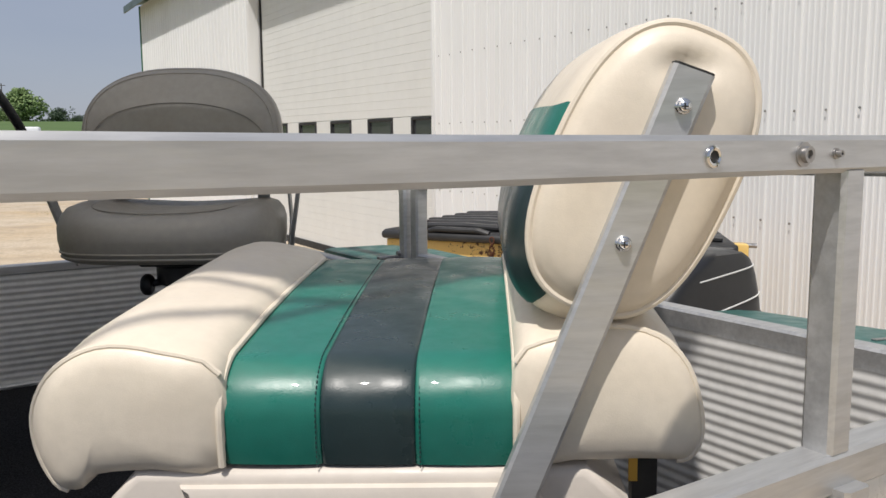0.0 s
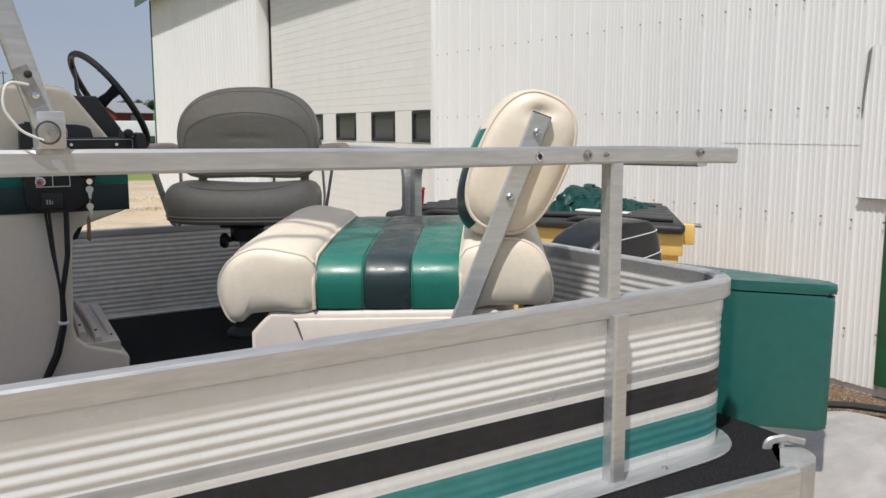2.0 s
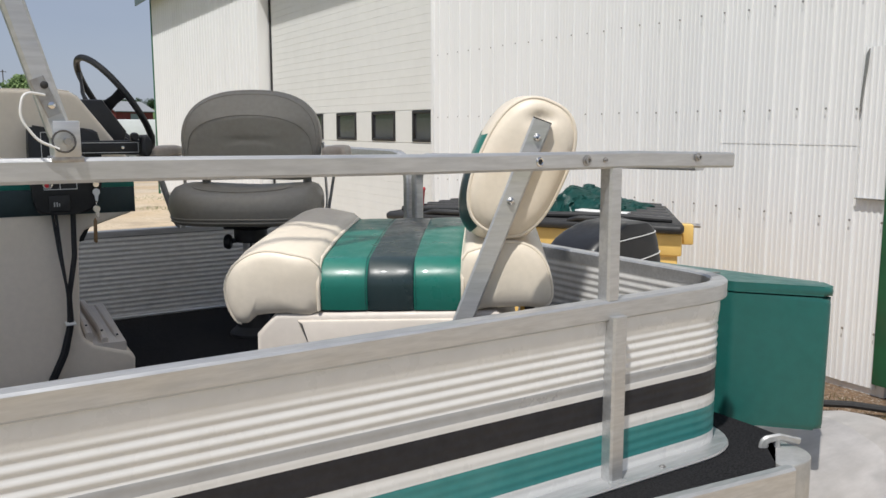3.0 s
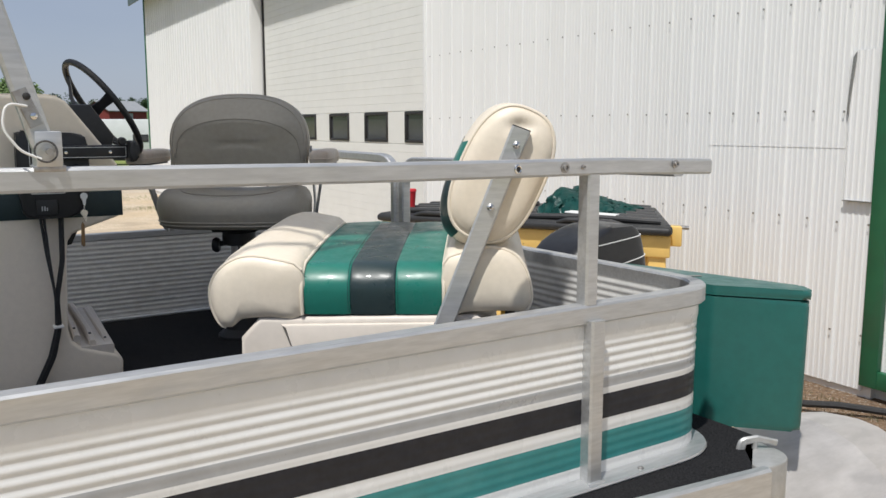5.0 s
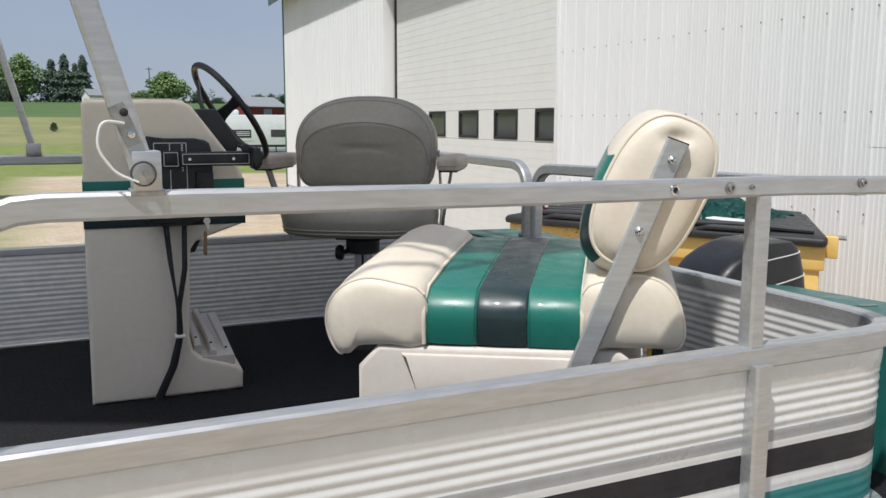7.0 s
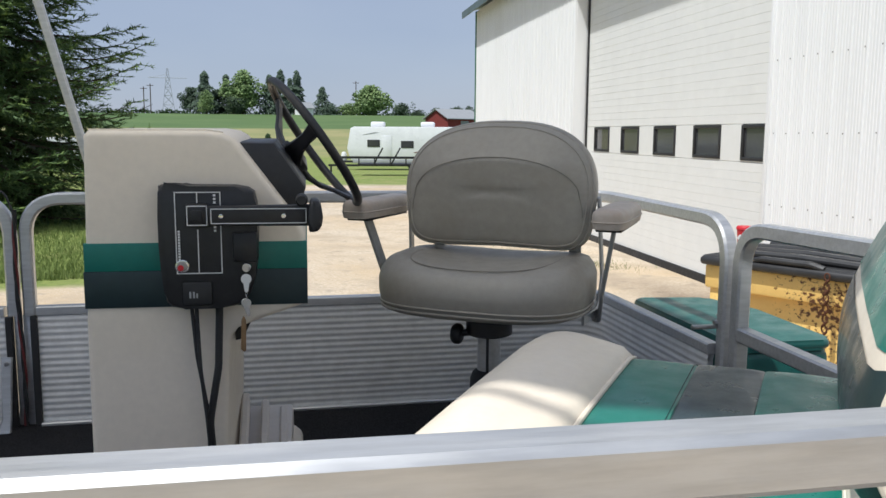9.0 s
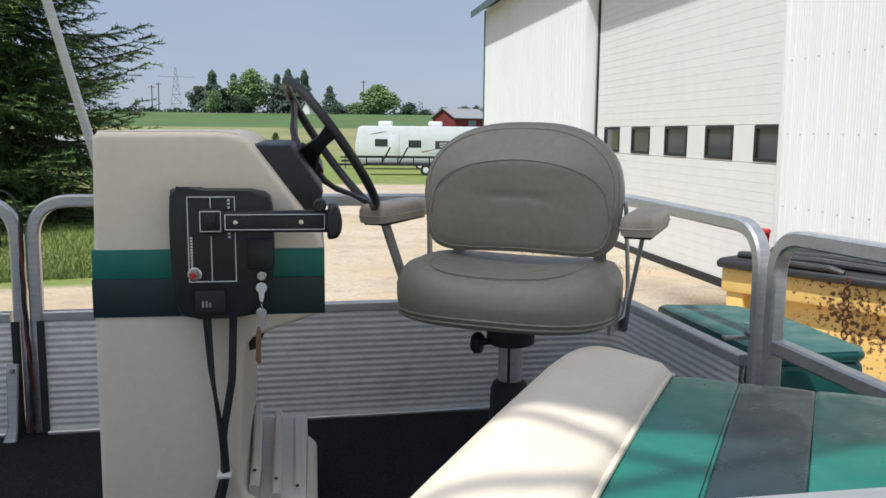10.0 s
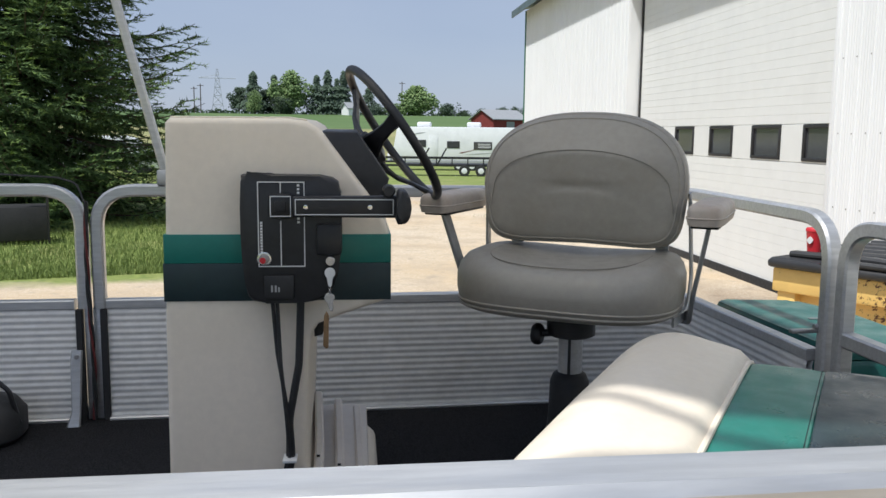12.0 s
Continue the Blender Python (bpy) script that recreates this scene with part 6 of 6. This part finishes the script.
def conifer(az, d, height, width, rng, label="dark hazed conifer at the field edge"):
    at = place(az, d, -0.1)
    t = thing("conifer_tree", label, "tree", at)
    part("trunk", sweep([at, at + Vector((0, 0, height))], circle(height * 0.02, 6), up=(0, 1, 0), scales=[1, 0.1]), BARK, t)
    vs, fs = [], []
    for _ in range(1300):
        f = rng.random() ** 1.15 * 0.93
        z = height * (0.06 + f)
        r = width * 0.74 * (1 - f) * rng.uniform(0.3, 1.15) * (0.82 + 0.25 * math.sin(z * 2.6 + 1.3 * math.sin(z)))
        a = rng.uniform(0, 6.28)
        p = at + Vector((math.cos(a) * r, math.sin(a) * r, z - 0.15 * r))
        o = Vector((math.cos(a), math.sin(a), -0.35)).normalized()
        s = Vector((-math.sin(a), math.cos(a), 0))
        q = height * 0.035 * rng.uniform(0.6, 1.4)
        k = len(vs)
        vs.extend((p - s * q * 0.8, p + s * q * 0.8, p + o * q * 1.5, p + Vector((0, 0, q * 0.9))))
        fs.extend(((k, k + 1, k + 2), (k, k + 2, k + 3), (k + 1, k + 3, k + 2)))
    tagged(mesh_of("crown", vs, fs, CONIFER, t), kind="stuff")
    return t


def top(el, d):
    """Height over the ground of something whose tip stands at an elevation el at distance d."""
    return 1.75 + d * math.tan(radians(el)) - rise(0, d)


D_T = 250
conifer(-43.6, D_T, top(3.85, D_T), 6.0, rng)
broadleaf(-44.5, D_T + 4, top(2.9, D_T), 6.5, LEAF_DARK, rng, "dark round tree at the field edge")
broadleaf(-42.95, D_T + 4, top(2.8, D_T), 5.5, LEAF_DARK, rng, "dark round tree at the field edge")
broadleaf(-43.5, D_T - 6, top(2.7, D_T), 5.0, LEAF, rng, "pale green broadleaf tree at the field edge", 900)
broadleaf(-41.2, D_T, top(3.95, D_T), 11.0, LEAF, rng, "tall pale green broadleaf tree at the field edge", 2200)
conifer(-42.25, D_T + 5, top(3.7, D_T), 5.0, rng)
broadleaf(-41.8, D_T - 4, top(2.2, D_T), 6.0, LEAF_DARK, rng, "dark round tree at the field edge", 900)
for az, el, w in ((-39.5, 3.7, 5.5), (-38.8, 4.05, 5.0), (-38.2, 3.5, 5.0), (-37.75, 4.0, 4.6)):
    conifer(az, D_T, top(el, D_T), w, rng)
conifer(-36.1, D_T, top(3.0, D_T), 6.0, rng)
broadleaf(-35.6, D_T + 8, top(1.9, D_T), 6.0, LEAF_DARK, rng, "dark round tree at the field edge", 800)
broadleaf(-33.0, D_T, top(2.95, D_T), 11.0, LEAF, rng, "spreading pale green broadleaf tree at the field edge", 2000)
broadleaf(-34.3, D_T + 10, top(1.8, D_T), 7.0, LEAF, rng, "pale green broadleaf tree at the field edge", 800)
for az, el, w, m in ((-30.8, 1.85, 8.0, LEAF_DARK), (-29.7, 1.5, 4.0, LEAF_DARK), (-28.6, 1.55, 6.0, HEDGE), (-27.2, 1.7, 5.0, LEAF_DARK), (-26.4, 1.75, 5.0, LEAF_DARK), (-25.6, 1.7, 5.0, HEDGE)):
    broadleaf(az, 300, top(el, 300) + 0.3, w, m, rng, "low dark tree on the skyline", 600)


def hedge(az0, az1, d, height, rng):
    vs, fs, az = [], [], az0
    while az < az1:
        p = place(az, d)
        h = height * rng.uniform(0.5, 1.2)
        v, f = leaf_cloud([(p + Vector((0, 0, h * 0.45)), h * 0.8)], 26, h * 0.28, rng)
        k = len(vs)
        vs.extend(v)
        fs.extend([tuple(i + k for i in q) for q in f])
        az += 0.16
    root = thing("hedgerow", "low dark hedge along the far field edge", "hedge", place((az0 + az1) / 2, d), kind="stuff")
    mesh_of("leaves", vs, fs, HEDGE, root)


hedge(-62, -24, 380, 1.7, rng)
for az, d, h in ((-46.1, 95, 1.7), (-45.3, 100, 0.8), (-39.6, 110, 1.1)):
    p = place(az, d)
    b = thing("shrub", "small green shrub at the field edge", "shrub", p)
    vs, fs = leaf_cloud([(p + Vector((0, 0, h * 0.4)), h * 0.42), (p + Vector((0, 0, h * 0.75)), h * 0.28)], 320, h * 0.09, rng)
    tagged(mesh_of("leaves", vs, fs, HEDGE, b), kind="stuff")

# electricity pylon
PYLON = material("galvanised lattice", (0.36, 0.38, 0.41), 0.6, 0.3)
pb = place(-45.85, 420)
ph = 1.75 + 420 * math.tan(radians(3.95)) - pb.z
pylon = thing("pylon", "grey lattice electricity pylon beyond the fields", "pylon", pb)
bm = bmesh.new()
rt = Vector((math.cos(radians(45.85)), math.sin(radians(45.85)), 0))
fw = Vector((-rt.y, rt.x, 0))


def leg_at(sx, sy, f):
    w = 2.6 * (1 - f) ** 1.1 + 0.35
    return pb + rt * sx * w + fw * sy * w + Vector((0, 0, ph * f))


levels = (0, 0.22, 0.42, 0.6, 0.75, 0.88, 1.0)
for f0, f1 in zip(levels, levels[1:]):
    for sx, sy in ((-1, -1), (1, -1), (1, 1), (-1, 1)):
        rod(leg_at(sx, sy, f0), leg_at(sx, sy, f1), 0.13, 4, bm)
    for sy in (-1, 1):
        rod(leg_at(-1, sy, f0), leg_at(1, sy, f1), 0.08, 4, bm)
        rod(leg_at(1, sy, f0), leg_at(-1, sy, f1), 0.08, 4, bm)
        rod(leg_at(-1, sy, f1), leg_at(1, sy, f1), 0.08, 4, bm)
part("lattice", bm, PYLON, pylon)
arm_z = Vector((0, 0, ph * 0.80))
part("cross_arm", join(rod(pb + arm_z - rt * 8.5, pb + arm_z + rt * 8.5, 0.14, 4), rod(pb + arm_z - rt * 8.5, pb + arm_z + Vector((0, 0, 1.6)), 0.09, 4)), PYLON, pylon)
for az, h in ((-47.3, 9), (-46.9, 10), (-33.9, 12)):
    p = place(az, 300)
    post = thing("utility_pole", "thin dark utility pole by the fields", "pole", p)
    part("pole", rod(p, p + Vector((0, 0, h)), 0.16, 6), BARK, post)
    part("cross_arm", rod(p + Vector((-0.9, -0.6, h - 0.6)), p + Vector((0.9, 0.6, h - 0.6)), 0.1, 4), BARK, post)

# barn and house
ROOF_GREY = material("grey roofing", (0.30, 0.31, 0.32), 0.7, 0, 0.1, 2)
BARN_RED = material("barn red boards", (0.22, 0.035, 0.03), 0.8, 0, 0.2, 2)


def gabled(name, label, az, d, w, depth, eave, ridge, wall_mat, turn, dz=0.0):
    p = place(az, d, dz)
    m = Matrix.Translation(p) @ pose(0, 0, 0, 0, 0, -az + turn)
    b = thing(name, label, "building", (0, 0, 0), m)
    part("wall", box(-w / 2, w / 2, -depth / 2, depth / 2, -0.5, eave), wall_mat, b)
    part("gable", prism([(-depth / 2, eave), (depth / 2, eave), (0, ridge - 0.1)], -w / 2, w / 2, axes="yz"), wall_mat, b)
    part("roof", prism([(-depth / 2 - 0.4, eave - 0.1), (0, ridge), (depth / 2 + 0.4, eave - 0.1), (depth / 2 + 0.4, eave + 0.05), (0, ridge + 0.15), (-depth / 2 - 0.4, eave + 0.05)], -w / 2 - 0.4, w / 2 + 0.4, axes="yz"), ROOF_GREY, b)
    return b


barn = gabled("barn", "red boarded barn with grey roof beyond the yard", -27.4, 170, 8.5, 7.0, 2.6, 4.4, BARN_RED, 40, -0.9)
part("door", box(-1.0, 1.0, -3.56, -3.5, -0.2, 2.2), ROOF_GREY, barn)
gabled("house", "small white house among the trees", -37.3, 244, 3.6, 4.0, 1.8, 3.4, SIDING, 30)

# travel trailer
rv_at = place(-29.3, 62)
RV = Matrix.Translation(rv_at) @ pose(0, 0, 0, 0, 0, 29.3 - 3)
rv = thing("travel_trailer", "white travel trailer with dark windows parked on grass", "travel trailer", (0, 0, 0), RV)
RV_WHITE = material("white trailer skin", (0.78, 0.79, 0.80), 0.35, 0, 0.05, 3, 0.2, 1)
shell = part("body", prism([(-5.05, 0.75), (-5.3, 1.6), (-5.05, 3.0), (-4.8, 3.12), (5.0, 3.12), (5.2, 2.9), (5.2, 0.75)], -1.2, 1.2, 0.06, 2), RV_WHITE, rv)
part("skirt", box(-4.9, 5.1, -1.22, 1.22, 0.52, 0.80, 0.03), GREY_STRIPE, rv, "grey lower skirt")
for x, w, z, h in ((-3.4, 0.9, 1.95, 0.5), (-1.0, 0.9, 1.88, 0.5), (1.1, 1.3, 1.82, 0.55), (3.6, 1.0, 1.85, 0.5)):
    wf = part("window", box(x - w / 2, x + w / 2, -1.23, -1.19, z - h / 2, z + h / 2, 0.02), RUBBER, rv)
    part("pane", box(x - w / 2 + 0.06, x + w / 2 - 0.06, -1.236, -1.228, z - h / 2 + 0.06, z + h / 2 - 0.06), DARK_GLASS, wf)
for k in range(3):
    part("louvre", box(0.75, 1.65, -1.245, -1.237, 1.68 + 0.12 * k, 1.72 + 0.12 * k), RV_WHITE, rv)
part("door", box(-2.8, -2.1, -1.225, -1.19, 0.8, 2.5, 0.02), RV_WHITE, rv)
part("decal", prism([(-0.4, 1.28), (0.6, 1.55), (0.8, 1.72), (0.35, 1.5), (-0.6, 1.32)], -1.215, -1.203), material("maroon decal", (0.2, 0.08, 0.08), 0.5), rv)
part("decal", prism([(-0.2, 1.2), (1.0, 1.30), (2.2, 1.34), (1.0, 1.24)], -1.215, -1.203), GREY_STRIPE, rv)
part("decal", prism([(-4.2, 2.55), (-3.4, 2.72), (-3.0, 2.74), (-3.6, 2.62)], -1.215, -1.203), GREY_STRIPE, rv)
for x in (-3.2, 0.4):
    part("roof_unit", box(x - 0.5, x + 0.5, -0.4, 0.4, 3.12, 3.48, 0.12, 3), RV_WHITE, rv, "white rooftop air unit")
for x in (-0.6, 0.35):
    wheel_rv = part("wheel", lathe([(0.34, -0.1), (0.36, -0.08), (0.36, 0.08), (0.34, 0.1)], (x, -1.05, 0.36), 20, "y"), RUBBER, rv)
    part("rim", lathe([(0.2, -0.12), (0.17, -0.13), (0.05, -0.12), (0, -0.12)], (x, -1.05, 0.36), 16, "y"), RV_WHITE, wheel_rv)
part("hitch", box(-6.4, -5.0, -0.4, 0.4, 0.55, 0.68, 0.02), BLACK, rv)
part("gas_bottle", lathe([(0.18, 0.68), (0.2, 0.75), (0.2, 1.15), (0.12, 1.3), (0, 1.32)], (-5.7, 0.0, 0.0), 14), RV_WHITE, rv)
part("jack", box(-6.2, -6.1, -0.05, 0.05, 0.0, 0.9), STEEL, rv)
part("jack", box(4.4, 4.5, -0.05, 0.05, 0.0, 0.6), STEEL, rv)

# flat utility trailer before it
ut_at = place(-29.8, 50)
UT = Matrix.Translation(ut_at) @ pose(0, 0, 0, 0, 0, 28)
ut = thing("utility_trailer", "dark steel utility trailer with ramps parked before the travel trailer", "trailer", (0, 0, 0), UT)
part("bed", box(-3.2, 4.2, -1.0, 1.0, 0.55, 0.70, 0.02), BLACK, ut)
part("side_rail", box(-4.6, 4.2, -1.05, -0.99, 0.98, 1.06), BLACK, ut)
part("side_rail", box(-4.6, 4.2, 0.99, 1.05, 0.98, 1.06), BLACK, ut)
for i in range(9):
    part("stake", box(-3.15 + i * 0.9, -3.08 + i * 0.9, -1.04, -0.99, 0.6, 1.0), BLACK, ut)
for x in (-2.3, -1.3):
    part("ramp", sweep([(x, -0.9, 0.6), (x + 0.55, -0.9, 1.6)], ring_round(0.14, 0.08, 0.01)), BLACK, ut)
for x in (0.3, 1.25):
    w2 = part("wheel", lathe([(0.30, -0.09), (0.32, -0.07), (0.32, 0.07), (0.30, 0.09)], (x, -1.15, 0.32), 18, "y"), RUBBER, ut)
    part("rim", lathe([(0.17, -0.1), (0.14, -0.11), (0, -0.1)], (x, -1.15, 0.32), 14, "y"), RV_WHITE, w2)
part("tongue", box(-5.0, -3.2, -0.06, 0.06, 0.5, 0.62), BLACK, ut)
part("jack", box(-4.9, -4.8, -0.05, 0.05, 0.0, 0.6), BLACK, ut)
part("prop", box(3.9, 4.0, -0.05, 0.05, 0.0, 0.56), BLACK, ut)

# white boats and vans far behind the spruce
for az, d, L in ((-53.0, 48, 6.0), (-57.0, 52, 5.5), (-50.8, 55, 3.0)):
    p = place(az, d)
    v = thing("parked_van", "white parked van seen behind the spruce", "van", (0, 0, 0), Matrix.Translation(p) @ pose(0, 0, 0, 0, 0, -az + 12))
    part("body", prism([(-L / 2, 0.4), (-L / 2, 1.9), (-L / 2 + 0.2, 2.1), (L / 2 - 1.4, 2.1), (L / 2 - 0.7, 1.3), (L / 2, 1.15), (L / 2, 0.4)], -0.95, 0.95, 0.08, 2), RV_WHITE, v)
    part("window", box(-L / 2 + 0.5, L / 2 - 1.7, -0.97, -0.93, 1.35, 1.85, 0.02), DARK_GLASS, v)
    for x in (-L / 2 + 0.9, L / 2 - 0.9):
        part("wheel", lathe([(0.32, -0.1), (0.34, 0.0), (0.32, 0.1)], (x, -0.85, 0.34), 16, "y"), RUBBER, v)

# cart on the lawn
cart_at = place(-56.6, 14.5)
cart = thing("garden_cart", "black mesh-sided cart on the lawn", "cart", (0, 0, 0), Matrix.Translation(cart_at) @ pose(0, 0, 0, 0, 0, 56))
part("tub", box(-0.36, 0.36, -0.28, 0.28, 0.06, 0.58, 0.02, 2), RUBBER, cart)
for x in (-0.25, 0.25):
    part("wheel", lathe([(0.06, -0.03), (0.075, 0), (0.06, 0.03)], (x, -0.2, 0.075), 16, "y"), RUBBER, cart)
for x in (-0.37, 0.37):
    part("frame_post", rod((x, -0.26, 0.0), (x, -0.26, 0.80), 0.018, 8), BLACK, cart)
part("handle", sweep([(-0.37, -0.26, 0.80), (0.37, -0.26, 0.80)], circle(0.02, 8)), BLACK, cart)
part("grip", lathe([(0.0, -0.12), (0.05, -0.11), (0.06, 0.0), (0.05, 0.11), (0.0, 0.12)], (0.12, -0.26, 0.84), 12, "x"), BLACK, cart)


# ---- grass blades on the near lawn and weeds at the wall ----
def tufts(name, label, spots, count, height, mat, rng):
    vs, fs = [], []
    for _ in range(count):
        x, y = spots(rng)
        z = rise(x, y)
        a = rng.uniform(0, 6.28)
        h = height * rng.uniform(0.5, 1.3)
        lean = Vector((rng.gauss(0, 0.35), rng.gauss(0, 0.35), 1)).normalized() * h
        s = Vector((math.cos(a), math.sin(a), 0)) * h * 0.07
        p = Vector((x, y, z - 0.01))
        k = len(vs)
        vs.extend((p - s, p + s, p + lean * 0.6 + s * 0.5, p + lean))
        fs.extend(((k, k + 1, k + 2), (k, k + 2, k + 3)))
    root = thing(name, label, "grass", (vs[0][0], vs[0][1], 0), kind="stuff")
    mesh_of("blades", vs, fs, mat, root)


GRASS = foliage("grass blades", (0.22, 0.28, 0.08), (0.11, 0.16, 0.045))


def lawn_spot(r):
    while True:
        az, d = r.uniform(-62, -46), 10.9 + 8.0 * r.random() ** 1.5
        x, y = d * math.sin(radians(az)), d * math.cos(radians(az))
        if -x - 0.85 * y > 0.6:
            return x, y


def weed_spot(r):
    t, o = r.uniform(1.2, 4.6), -0.15 - abs(r.gauss(0, 0.28))
    p = HALL @ Vector((o, t, 0))
    return p.x, p.y


tufts("lawn_grass", "sunlit rough lawn grass", lawn_spot, 26000, 0.09, GRASS, rng)
tufts("wall_weeds", "dry weeds and litter along the wall foot", weed_spot, 2200, 0.035, foliage("dry weeds", (0.26, 0.19, 0.11), (0.12, 0.13, 0.06)), rng)


def yard_spot(r):
    cx, cy, w = r.choice(((-4.6, 11.8, 0.7), (-3.9, 11.3, 0.8), (-3.4, 11.1, 0.6), (-9.6, 18.6, 1.6), (-7.6, 16.0, 0.8)))
    return r.gauss(cx, w * 0.6), r.gauss(cy, w * 0.3)


tufts("yard_weeds", "sparse low weeds growing through the gravel", yard_spot, 2600, 0.05, foliage("yard weeds", (0.24, 0.27, 0.11), (0.13, 0.16, 0.06)), rng)
